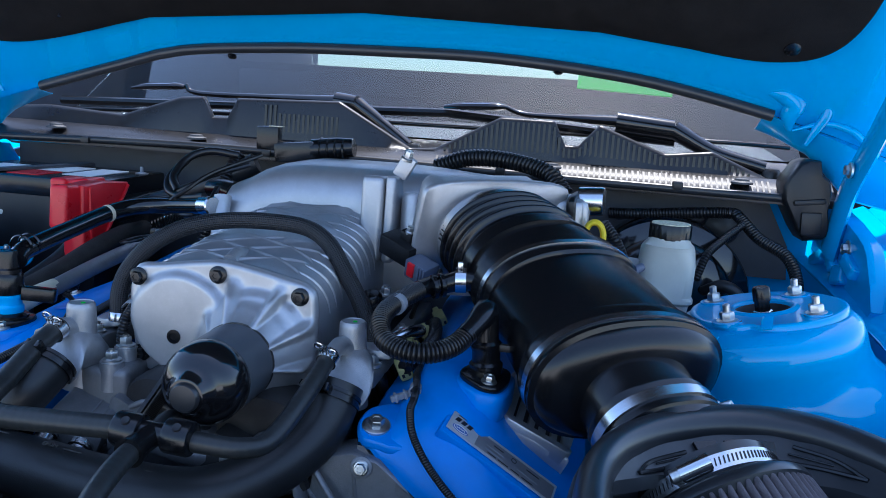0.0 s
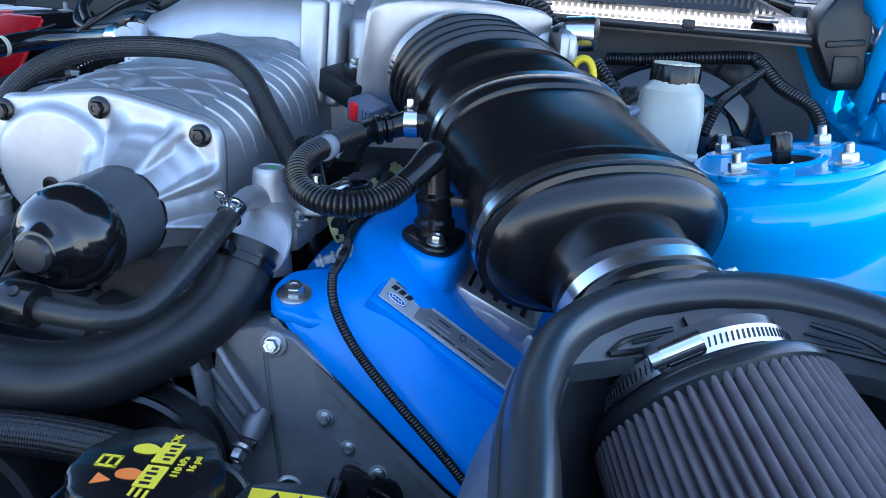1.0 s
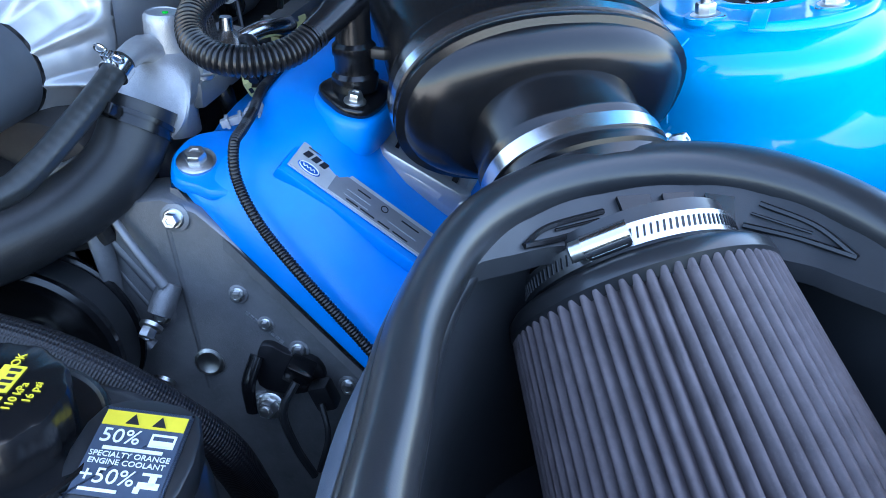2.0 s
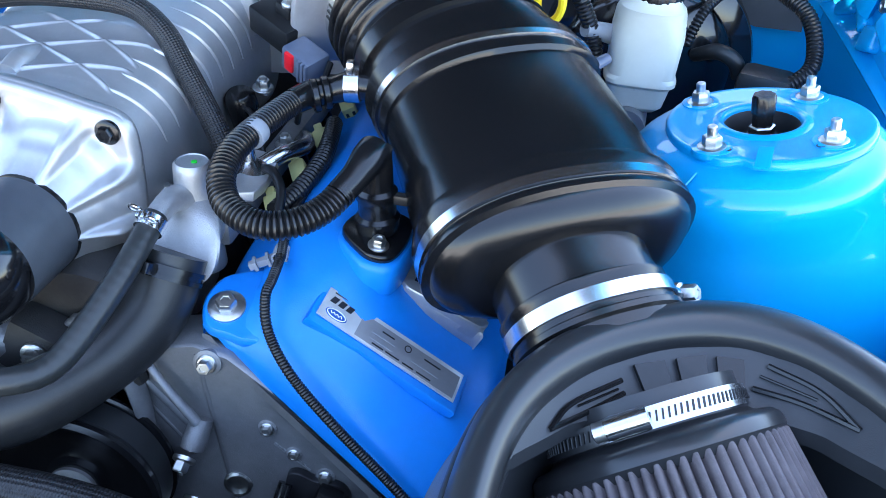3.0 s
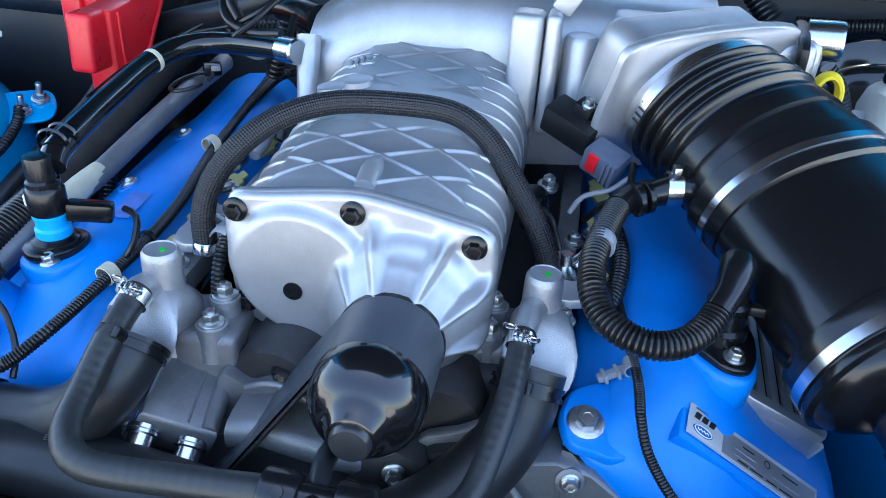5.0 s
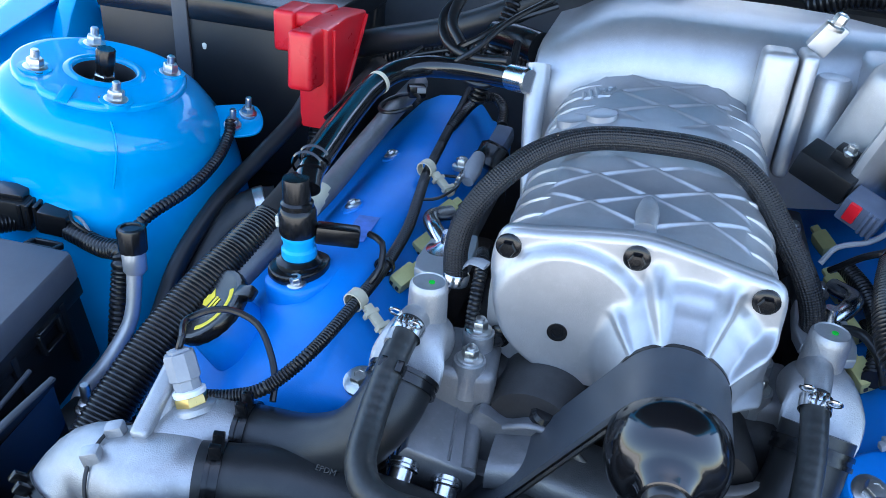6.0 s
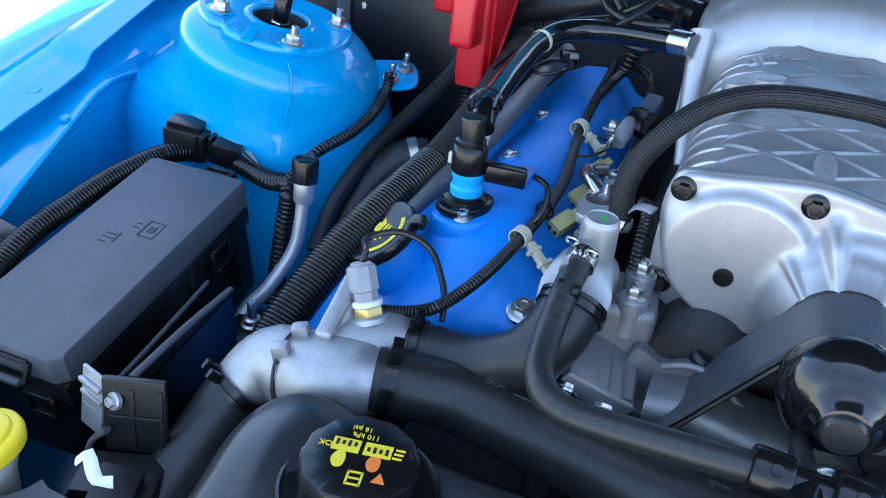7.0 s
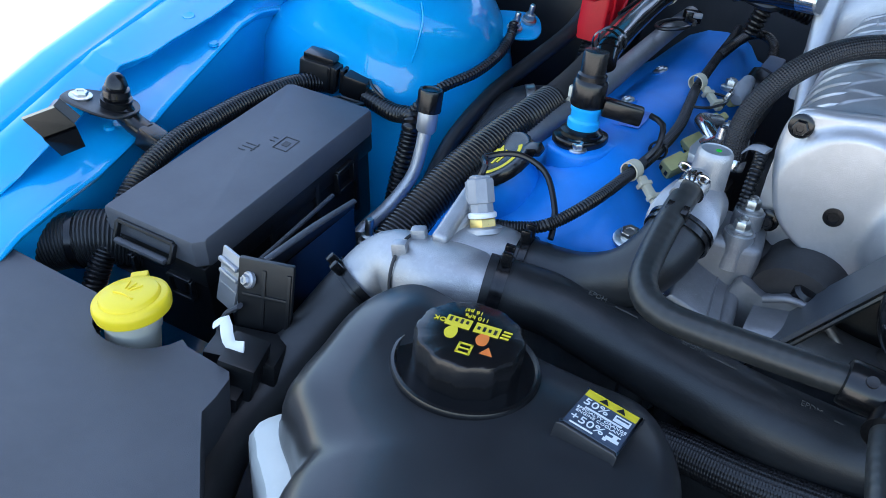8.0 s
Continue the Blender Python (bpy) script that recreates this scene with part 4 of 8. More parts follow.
# sensor on the throttle body
ms = thing("pressure_sensor", "black pressure sensor with a grey connector and red lock", "sensor", (0.150, 0.95, 0.95))
mm = pose(0.143, 0.956, 0.979, 12, 16, -28)
part("case", block((0.050, 0.030, 0.026), mm, 0.003), PLASTIC, ms)
part("ear", block((0.018, 0.016, 0.012), mm @ Matrix.Translation((0.004, 0.006, 0.018)), 0.003), PLASTIC, ms)
part("screw", bolt_mesh(0.0045, 0.006, 1.3, 0, mm @ Matrix.Translation((0.006, 0.004, 0.024))), ZINC, ms)
cm = mm @ Matrix.Translation((0.044, -0.010, -0.006))
plug = part("connector", block((0.034, 0.026, 0.024), cm, 0.003), BLUE_CONN, ms, "grey-blue wiring connector")
part("lock", block((0.010, 0.006, 0.018), cm @ Matrix.Translation((-0.006, -0.0125, 0.002)), 0.0015), RED, plug, "red connector lock")
for i in range(3):
    part("rib", block((0.003, 0.004, 0.022), cm @ Matrix.Translation((0.006 + 0.0045 * i, -0.0135, 0)), 0.0008), BLUE_CONN, plug)
part("wire", hose([(0.198, 0.925, 0.962), (0.195, 0.90, 0.945), (0.178, 0.905, 0.930), (0.165, 0.93, 0.90)], 0.003, seg=8), LOOM, ms)

# ---- intake tube ----
it = thing("intake_tube", "wide satin black plastic air intake tube with steel band clamps", "intake tube", (0.37, 0.87, 0.84))


def tube_ring(c, d, a, b, p=2.3, n=48):
    d = Vector(d).normalized()
    h = Vector((-d.y, d.x, 0)).normalized()
    return superring(c, h, h.cross(d) * -1, a, b, n, p)


D0, DB, DA, DC = (0.66, -0.68, -0.32), (0.58, -0.76, -0.30), (0.50, -0.83, -0.25), (0.50, -0.74, -0.44)
rows = []
for i in range(61):
    f = i / 60
    c = Vector((0.254, 0.992, 1.001)).lerp(Vector((0.306, 0.946, 0.975)), f)
    w = (0.0012 - 0.0036 * math.cos(f / 0.66 * 8 * math.pi)) if f < 0.66 else 0.0012 - 0.0036 * (1 - smooth(0.66, 0.78, f))
    rows.append(tube_ring(c, D0, 0.0805 + 0.014 * f + w, 0.058 + 0.0015 * f + w, 2.2))
part("bellows", loft(rows), SATIN, it, "ribbed black rubber bellows", sharp=60)
rows = [tube_ring(*q) for q in (((0.304, 0.948, 0.976), DB, 0.091, 0.057), ((0.318, 0.937, 0.968), DB, 0.095, 0.057), ((0.330, 0.927, 0.959), DB, 0.097, 0.056),
                                ((0.338, 0.919, 0.954), DB, 0.0965, 0.056), ((0.352, 0.896, 0.944), DA, 0.0975, 0.058), ((0.372, 0.858, 0.932), DA, 0.0985, 0.061), ((0.390, 0.822, 0.920), DA, 0.1000, 0.062), ((0.402, 0.800, 0.912), DA, 0.1015, 0.062))]
part("barrel", loft(rows), SATIN, it, "smooth black barrel")
part("lip", loft([tube_ring(c, DB, a, b) for c, a, b in (((0.322, 0.934, 0.965), 0.096, 0.056), ((0.324, 0.932, 0.964), 0.1015, 0.060), ((0.330, 0.927, 0.960), 0.1025, 0.0605), ((0.346, 0.912, 0.950), 0.1025, 0.0605), ((0.348, 0.910, 0.949), 0.097, 0.057))]), SATIN, it)


def band(c, d, a, b, w, name="band_clamp", lab="bright steel band clamp"):
    d = Vector(d).normalized()
    c = Vector(c)
    return part(name, loft([tube_ring(c - d * w / 2, d, a - 0.002, b - 0.002), tube_ring(c - d * w / 2, d, a, b), tube_ring(c + d * w / 2, d, a, b), tube_ring(c + d * w / 2, d, a - 0.002, b - 0.002)], capped=False), STEEL, it, lab)


band((0.336, 0.921, 0.956), DB, 0.1040, 0.062, 0.0065)
rows = [tube_ring(*q) for q in (((0.399, 0.806, 0.914), DA, 0.100, 0.062), ((0.400, 0.804, 0.913), DA, 0.1060, 0.0655), ((0.4035, 0.798, 0.9105), DA, 0.1080, 0.067), ((0.4065, 0.793, 0.9085), DA, 0.1062, 0.0655), ((0.4115, 0.784, 0.905), DA, 0.1062, 0.0655), ((0.4130, 0.781, 0.904), DA, 0.1085, 0.0675),
                                ((0.4150, 0.7775, 0.9025), DA, 0.1085, 0.0675), ((0.4160, 0.7757, 0.9022), DA, 0.1030, 0.0630), ((0.4176, 0.7728, 0.9015), DA, 0.1015, 0.0620), ((0.4203, 0.7680, 0.9000), DA, 0.0950, 0.0580), ((0.4225, 0.7640, 0.8985), DA, 0.084, 0.0525), ((0.4240, 0.7614, 0.8975), DA, 0.072, 0.0465))]
part("reducer", loft(rows), SATIN, it, "stepped black rubber reducer", sharp=40)
rows = [tube_ring(*q) for q in (((0.413, 0.776, 0.8985), DC, 0.0600, 0.0460), ((0.4195, 0.7665, 0.8930), DC, 0.0600, 0.0460), ((0.4265, 0.7570, 0.8865), DC, 0.0595, 0.0457), 
                                ((0.4318, 0.7496, 0.8820), DC, 0.0598, 0.0460), ((0.4326, 0.7485, 0.8814), DC, 0.0625, 0.0483), ((0.4342, 0.7462, 0.8800), DC, 0.0625, 0.0483), ((0.4350, 0.7450, 0.8793), DC, 0.0612, 0.0472), ((0.4450, 0.7310, 0.8715), DC, 0.0612, 0.0472), ((0.4456, 0.7302, 0.8710), DC, 0.0632, 0.0488), ((0.4475, 0.7273, 0.8692), DC, 0.0632, 0.0488), ((0.4485, 0.7258, 0.8683), DC, 0.060, 0.0465), ((0.452, 0.7205, 0.8650), DC, 0.060, 0.046))]
part("neck", loft(rows), SATIN, it, "black neck hose with moulded ridges", sharp=40)
band((0.4092, 0.7880, 0.9065), DA, 0.1085, 0.0675, 0.0085)
band((0.4400, 0.7382, 0.8755), DC, 0.0640, 0.0495, 0.0105)
part("clamp_screw", bolt_mesh(0.0068, 0.012, 1.25, 0, aim((0.500, 0.768, 0.888), (0.75, -0.4, 0.5))), ZINC, it)
part("screw_block", block((0.016, 0.016, 0.022), pose(0.494, 0.765, 0.884, 0, 25, 35), 0.003), STEEL, it)
part("rear_clamp", loft([tube_ring((0.254 + k * RD.x, 0.992 + k * RD.y, 1.001 + k * RD.z), D0, 0.0830 + e, 0.0605 + e) for k, e in ((-0.006, -0.002), (-0.006, 0), (0.006, 0), (0.006, -0.002))], capped=False), STEEL, it, "slotted steel worm clamp")
for k in range(14):
    a = radians(112 + 5.5 * k)
    d0 = Vector(D0).normalized()
    h0 = Vector((-d0.y, d0.x, 0)).normalized()
    p0 = Vector((0.254, 0.992, 1.001)) + h0 * 0.0828 * math.cos(a) + h0.cross(d0) * -0.0605 * math.sin(a)
    n0 = (h0 * math.cos(a) / 0.083 + h0.cross(d0) * -math.sin(a) / 0.0605).normalized()
    part("clamp_slot", block((0.0018, 0.0070, 0.0010), aim(p0 + n0 * 0.0003, n0, d0), 0.0), PLASTIC, it)
wm = aim((0.198, 0.962, 1.042), (0.55, -0.45, 0.6))
part("worm_housing", block((0.012, 0.026, 0.010), wm, 0.002), STEEL, it)
part("worm_screw", bolt_mesh(0.0055, 0.007, 1.15, 0, aim((0.206, 0.972, 1.054), (0.6, 0.5, 0.5))), ZINC, it)
part("breather_stub", hose([(0.275, 0.892, 0.962), (0.250, 0.888, 0.962), (0.232, 0.886, 0.963)], [0.016, 0.0125, 0.0125], seg=18), SATIN, it)
part("mark", block((0.011, 0.010, 0.0006), aim((0.310, 0.897, 0.9975), (-0.35, -0.25, 0.9)), 0.0), CAST_DULL, it)
part("sensor_stub", hose([(0.402, 0.945, 0.968), (0.412, 0.955, 0.972), (0.432, 0.975, 0.980)], [0.004, 0.0055, 0.005], seg=12), BLUE_CONN, it)

# ---- breather hose over the valve cover ----
bh = thing("breather_hose", "black convoluted breather hose with smooth end fittings", "hose", (0.23, 0.78, 0.88))
part("elbow", hose([(0.232, 0.886, 0.963), (0.214, 0.882, 0.957), (0.196, 0.876, 0.953), (0.186, 0.860, 0.951)], [0.013, 0.011, 0.0115, 0.0105], seg=16), SATIN, bh)
part("hose_clamp", lathe([(0.0135, -0.006), (0.0148, -0.006), (0.0148, 0.006), (0.0135, 0.006)], aim((0.229, 0.886, 0.962), (1, 0.1, 0.05)), 26, close=False), STEEL, bh, "bright pinch clamp")
part("clamp_ear", block((0.006, 0.010, 0.010), pose(0.228, 0.880, 0.979, 0, 0, 10), 0.0015), STEEL, bh)
for k in (0.25, 0.5):
    part("collar", lathe([(0.0125, -0.003), (0.0138, -0.002), (0.0138, 0.002), (0.0125, 0.003)], aim(Vector((0.216, 0.8825, 0.957)).lerp(Vector((0.186, 0.862, 0.951)), k), (1, 0.5, 0.15)), 22), SATIN, bh)
part("ribbed_section", hose([(0.186, 0.860, 0.951), (0.177, 0.825, 0.949), (0.170, 0.785, 0.946), (0.170, 0.755, 0.939), (0.180, 0.734, 0.930), (0.198, 0.721, 0.926), (0.216, 0.718, 0.925), (0.234, 0.726, 0.926), (0.248, 0.741, 0.930), (0.258, 0.757, 0.938)], 0.0093, seg=18, corr=(0.0036, 0.0010)), LOOM, bh)
part("hose_sleeve", lathe([(0.0104, -0.006), (0.0108, -0.005), (0.0108, 0.005), (0.0104, 0.006)], aim((0.1745, 0.805, 0.947), (0.1, 1, 0.08)), 22), GREY_CONN, bh, "printed grey sleeve")
part("end_elbow", hose([(0.255, 0.752, 0.936), (0.263, 0.767, 0.944), (0.268, 0.781, 0.951), (0.270, 0.793, 0.953)], [0.0098, 0.0105, 0.0125, 0.0125], seg=18), SATIN, bh)
pcv = thing("breather_valve", "black plastic breather valve bolted to the valve cover", "valve", (0.274, 0.79, 0.883))
part("stem", lathe([(0.017, 0.0), (0.0172, 0.010), (0.0145, 0.013), (0.0145, 0.024), (0.0158, 0.026), (0.0158, 0.032), (0.0128, 0.035), (0.0122, 0.062), (0.0128, 0.066), (0.008, 0.068)], aim((0.274, 0.795, 0.888), (-0.06, 0.0, 1)), 26), SATIN, pcv)
part("foot", prism(rounded([(-0.026, -0.008), (-0.008, -0.030), (0.006, -0.036), (0.019, -0.030), (0.025, -0.004), (0.020, 0.022), (-0.012, 0.024)], 5), -0.003, 0.004, aim((0.274, 0.795, 0.884), (0.10, -0.05, 1)), 0.002), SATIN, pcv)
part("latch", block((0.016, 0.008, 0.008), pose(0.294, 0.792, 0.917), 0.002), PLASTIC, pcv)
part("bolt", bolt_mesh(0.0056, 0.006, 1.45, 0, aim((0.280, 0.772, 0.8865), (0.10, -0.08, 1))), ZINC, pcv, "bright flange bolt")


# ---- valve covers ----
COVER_PROFILE = ((0.166, 0.815), (0.166, 0.838), (0.173, 0.848), (0.190, 0.853), (0.202, 0.868), (0.214, 0.8765), (0.236, 0.8775), (0.258, 0.8745),
                 (0.280, 0.8630), (0.298, 0.8430), (0.318, 0.820), (0.350, 0.796), (0.372, 0.783), (0.382, 0.772), (0.386, 0.750), (0.386, 0.71))


def cover_line(x):
    """Height of a cover's slanting front edge."""
    return float(np.interp(x, (0.165, 0.190, 0.335, 0.40), (0.846, 0.822, 0.726, 0.69)))


def cover_row(y, s, f, lift):
    """A cross-section of a valve cover; f: 1 at the front edge, 0 where the full profile is reached."""
    out = []
    for i, (x, z) in enumerate(COVER_PROFILE):
        yy = y + 0.044 * f ** 0.6 * min(1.0, max(0.0, (0.334 - x) / 0.169))
        e = cover_line(x) if 0 < i < 14 else z - 0.06
        out.append(Vector((s * x, yy, z + lift - f * max(0.0, z - e))))
    return out


COVER = ((0.665, 1.0, 0.0), (0.666, 0.93, 0.0), (0.670, 0.80, 0.0), (0.678, 0.62, 0.0), (0.690, 0.46, 0.0), (0.715, 0.28, 0.0), (0.735, 0.15, 0.0), (0.757, 0.05, 0.002), (0.785, 0.0, 0.006),
         (0.81, 0.0, 0.008), (0.9, 0.0, 0.008), (1.0, 0.0, 0.010), (1.10, 0.0, 0.017), (1.185, 0.0, 0.025), (1.198, 0.0, 0.012), (1.203, 0.0, -0.06))


def cover_lift(y, s, e):
    """The cover on the left climbs a little more towards the back."""
    return e + (0.009 * min(1.0, max(0.0, (y - 0.80) / 0.10)) if s < 0 else 0.0)


def cover_rows(s):
    return [cover_row(y, s, f, cover_lift(y, s, e)) for y, f, e in COVER]


def cover_z(x, y):
    """Height of a valve cover's top at a place."""
    f = float(np.interp(y, [q[0] for q in COVER], [q[1] for q in COVER]))
    e = float(np.interp(y, [q[0] for q in COVER], [q[2] for q in COVER]))
    r = cover_row(y, 1, f, cover_lift(y, x, e))[1:]
    return float(np.interp(abs(x), [v.x for v in r], [v.z for v in r]))


def cover_front(s, hi, lo, back):
    """A narrow strip along a cover's front edge."""
    top = cover_row(0.665, s, 1.0, 0.0)[1:15]
    return loft([[v + Vector((0, back, hi)) for v in top], [v + Vector((0, back, lo)) for v in top], [v + Vector((0, 0.05, lo - 0.004)) for v in top]], closed=False, capped=False)


vr = thing("valve_cover", "blue painted valve cover with a maker's plate under the intake tube", "valve cover", (0.28, 0.9, 0.7), group="valve covers")
part("shell", loft(cover_rows(1), closed=False, capped=False), ENGINE_BLUE, vr, sharp=45)
part("front_wall", cover_front(1, 0.0, -0.004, 0.0), ENGINE_BLUE, vr)
part("gasket", cover_front(1, -0.003, -0.0065, 0.001), RUBBER, vr, "black cover gasket")
part("rail", cover_front(1, -0.006, -0.016, -0.003), CAST_DULL, vr, "pale machined edge below the gasket")
# bolt flange at the inner front corner
part("ear", prism(rounded([(-0.019, -0.006), (-0.014, -0.018), (0.0, -0.024), (0.014, -0.030), (0.030, -0.024), (0.040, 0.03), (0.0, 0.030), (-0.017, 0.012)], 5), -0.014, 0.0, aim((0.181, 0.722, 0.847), (0.12, -0.38, 1)), 0.006), ENGINE_BLUE, vr)
part("ear_bolt", bolt_mesh(0.0078, 0.008, 1.75, 0, aim((0.180, 0.721, 0.847), (0.08, -0.3, 1))), ZINC, vr, "bright flange bolt")
part("washer", lathe([(0.0138, -0.003), (0.0138, -0.001), (0.011, 0.0005), (0.007, 0.0005)], aim((0.180, 0.721, 0.849), (0.08, -0.3, 1)), 28), ZINC, vr)
part("valve_pad", prism(rounded([(-0.030, -0.008), (-0.010, -0.034), (0.008, -0.040), (0.023, -0.033), (0.029, -0.004), (0.026, 0.028), (-0.016, 0.032)], 5), -0.03, 0.0, aim((0.274, 0.795, 0.8812), (0.10, -0.05, 1)), 0.005), ENGINE_BLUE, vr)
part("plate_pad", prism([(-0.066, -0.018), (0.066, -0.018), (0.066, 0.018), (-0.066, 0.018)], -0.012, 0.0, aim((0.3015, 0.7315, 0.8255), (0.50, -0.27, 0.82), (0, 1, 0)), 0.003), ENGINE_BLUE, vr)
PM = aim((0.3015, 0.7315, 0.8275), (0.50, -0.30, 0.82), (0, 1, 0))
mp = part("maker_plate", prism([(-0.061, -0.0125), (0.061, -0.0125), (0.061, 0.0125), (-0.061, 0.0125)], 0.0, 0.0018, PM, 0.0008), PLATE, vr, "brushed metal maker's plate")


def bars(parent, m, rows, mat, name="print_bar", h=0.0016, z=0.0021):
    """Plain bars in place of lettering: rows of (x, y, length)."""
    for x, y, n in rows:
        part(name, block((n, h, 0.0005), m @ Matrix.Translation((x, y, z)), 0.0), mat, parent)


for x in (-0.0535, -0.0468, -0.0401):
    part("emblem_bar", prism([(-0.0032, -0.0026), (0.0016, -0.0026), (0.0032, 0.0026), (-0.0016, 0.0026)], 0.0018, 0.0024, PM @ Matrix.Translation((x, 0.0045, 0)), 0.0), INK, mp)
part("emblem_panel", block((0.088, 0.0195, 0.0003), PM @ Matrix.Translation((0.0145, -0.0008, 0.0019)), 0.0), PLATE_FIELD, mp, "darker brushed field of the plate")
part("emblem_oval", lathe([(0.0066, 0.0018), (0.0064, 0.0023), (0.002, 0.0024)], PM @ Matrix.Translation((-0.0475, -0.0055, 0)), 28, sx=1.35, sy=0.62), OVAL, mp, "blue oval emblem")
part("emblem_line", hose([PM @ Vector((-0.0475 + 0.0076 * math.cos(a), -0.0055 + 0.0034 * math.sin(a), 0.0025)) for a in np.linspace(0, 2 * math.pi, 25)], 0.0004, seg=6), WHITE, mp)
part("emblem_line", hose([PM @ Vector((-0.0525 + 0.0014 * i, -0.0055 + 0.0009 * (-1) ** i, 0.0026)) for i in range(8)], 0.0004, seg=6), WHITE, mp)
part("emblem_ring", lathe([(0.0030, 0.0018), (0.0030, 0.0022), (0.0022, 0.0022), (0.0022, 0.0018)], PM @ Matrix.Translation((0.012, 0.004, 0)), 20, close=False), INK, mp)
bars(mp, PM, ((-0.006, 0.0045, 0.011), (0.034, 0.0045, 0.015), (-0.010, -0.0085, 0.010), (0.003, -0.0085, 0.012), (0.017, -0.0085, 0.010), (0.031, -0.0085, 0.013)), INK, h=0.0011)
bars(mp, PM, ((-0.008, -0.0005, 0.020), (-0.008, -0.0055, 0.020), (0.030, -0.003, 0.024)), GREY_CONN, h=0.0006)
bars(mp, PM, ((-0.046, 0.0102, 0.020),), PRINT_FADE, h=0.0009)

# coil cover: finned silver casting on the outer slope of the valve cover
cc = thing("coil_cover", "silver finned coil cover on the blue valve cover", "cover", (0.34, 0.92, 0.80))
CM = aim((0.332, 0.778, 0.8345), (0.42, -0.10, 0.90), (0, 1, 0))
part("base", prism(rounded([(-0.039, 0.012), (-0.033, 0.001), (0.033, 0.001), (0.039, 0.012), (0.039, 0.14), (-0.039, 0.14)], 4), -0.026, -0.0055, CM, 0.003), CAST, cc)
part("rim", prism([(-0.0395, 0.008), (-0.0375, 0.003), (-0.033, 0.0), (0.033, 0.0), (0.0375, 0.003), (0.0395, 0.008), (0.0395, 0.0105), (-0.0395, 0.0105)], -0.016, 0.0005, CM, 0.002), CAST, cc, "flat silver front border")
part("side_rail", block((0.0110, 0.130, 0.014), CM @ Matrix.Translation((-0.0342, 0.0745, -0.0067)), 0.003, 3), CAST, cc, "smooth side border")
fin = finish(block((0.0078, 0.130, 0.0075), Matrix(), 0.0018, 2), "fin", CAST)
# Black strips between the fins paint the shade of the grooves.
gap = finish(block((0.0052, 0.126, 0.0010), Matrix(), 0.0), "gap", INK)
for i in range(5):
    for nm, mesh, x, z in (("fin", fin, -0.0216 + 0.0130 * i, -0.0033), ("gap", gap, -0.0281 + 0.0130 * i, -0.0046)):
        ob = new(nm, mesh)
        ob.matrix_basis = CM @ Matrix.Translation((x, 0.0738, z))
        ob.parent = cc
        ob.matrix_parent_inverse = cc.matrix_basis.inverted()

# ---- air filter and its box ----
FD = Vector((0.44, -0.70, -0.56)).normalized()
FC = Vector((0.481, 0.684, 0.841))
af = thing("air_filter", "conical pleated dark grey air filter with a steel worm clamp", "air filter", FC + FD * 0.1 - Vector((0, 0, 0.1)))
FMX = aim(FC, FD)
part("collar", lathe([(0.050, -0.013), (0.0640, -0.013), (0.0645, 0.010), (0.068, 0.013), (0.078, 0.015), (0.082, 0.019), (0.083, 0.026), (0.078, 0.032)], FMX, 64), SEAL, af, "grey rubber collar")
bm = bmesh.new()
N = 68
rings = []
for h, r in ((0.024, 0.078), (0.029, 0.0825), (0.10, 0.0895), (0.17, 0.0965), (0.18, 0.095)):
    ring = []
    for j in range(N * 6):
        a = 2 * math.pi * j / (N * 6)
        k = (1.0, 1.004, 1.0, 0.95, 0.905, 0.95)[j % 6]
        wob = 0.012 * math.sin(2.7 * (j // 6)) / N
        ring.append(bm.verts.new(FMX @ Vector((r * k * math.cos(a + wob), r * k * math.sin(a + wob), h))))
    rings.append(ring)
for a, b in zip(rings, rings[1:]):
    for j in range(N * 6):
        bm.faces.new((a[j], a[(j + 1) % (N * 6)], b[(j + 1) % (N * 6)], b[j]))
part("pleats", bm, FABRIC, af, "dark grey pleated filter media", sharp=70)
part("end_cap", lathe([(0.090, 0.175), (0.097, 0.180), (0.097, 0.190), (0.090, 0.196), (0.03, 0.196)], FMX, 48), SEAL, af)
clamp = part("worm_clamp", ringband(FMX @ Matrix.Translation((0, 0, -0.004)), 0.0672, 0.0645, 0.0130, 72), STEEL, af, "bright steel worm clamp")
slot_mesh = finish(block((0.0011, 0.0008, 0.0064), Matrix.Rotation(radians(14), 4, "Y"), 0.0), "slot", PLASTIC)
for j in range(110):
    a = 2 * math.pi * j / 110
    ob = new("slot", slot_mesh)
    ob.matrix_basis = FMX @ Matrix.Rotation(a, 4, "Z") @ Matrix.Translation((0.0673, 0, 0.0024)) @ Matrix.Rotation(radians(90), 4, "Z")
    ob.parent = clamp
    ob.matrix_parent_inverse = clamp.matrix_basis.inverted()
q = FMX.inverted() @ Vector((0.462, 0.632, 0.884))
wm = FMX @ Matrix.Rotation(math.atan2(q.y, q.x), 4, "Z") @ Matrix.Translation((0.0690, 0, 0.002))
part("worm_housing", block((0.007, 0.026, 0.015), wm, 0.003), STEEL, clamp)
part("worm_tunnel", hose([wm @ Vector((0.003, -0.013, 0)), wm @ Vector((0.003, 0.013, 0))], 0.0068, seg=18), STEEL, clamp)
part("worm_screw", lathe([(0.0050, 0), (0.0060, 0.001), (0.0060, 0.008), (0.004, 0.009), (0.0015, 0.008)], wm @ Matrix.Translation((0.003, 0.012, 0)) @ Matrix.Rotation(radians(-90), 4, "X"), 12), ZINC, clamp)

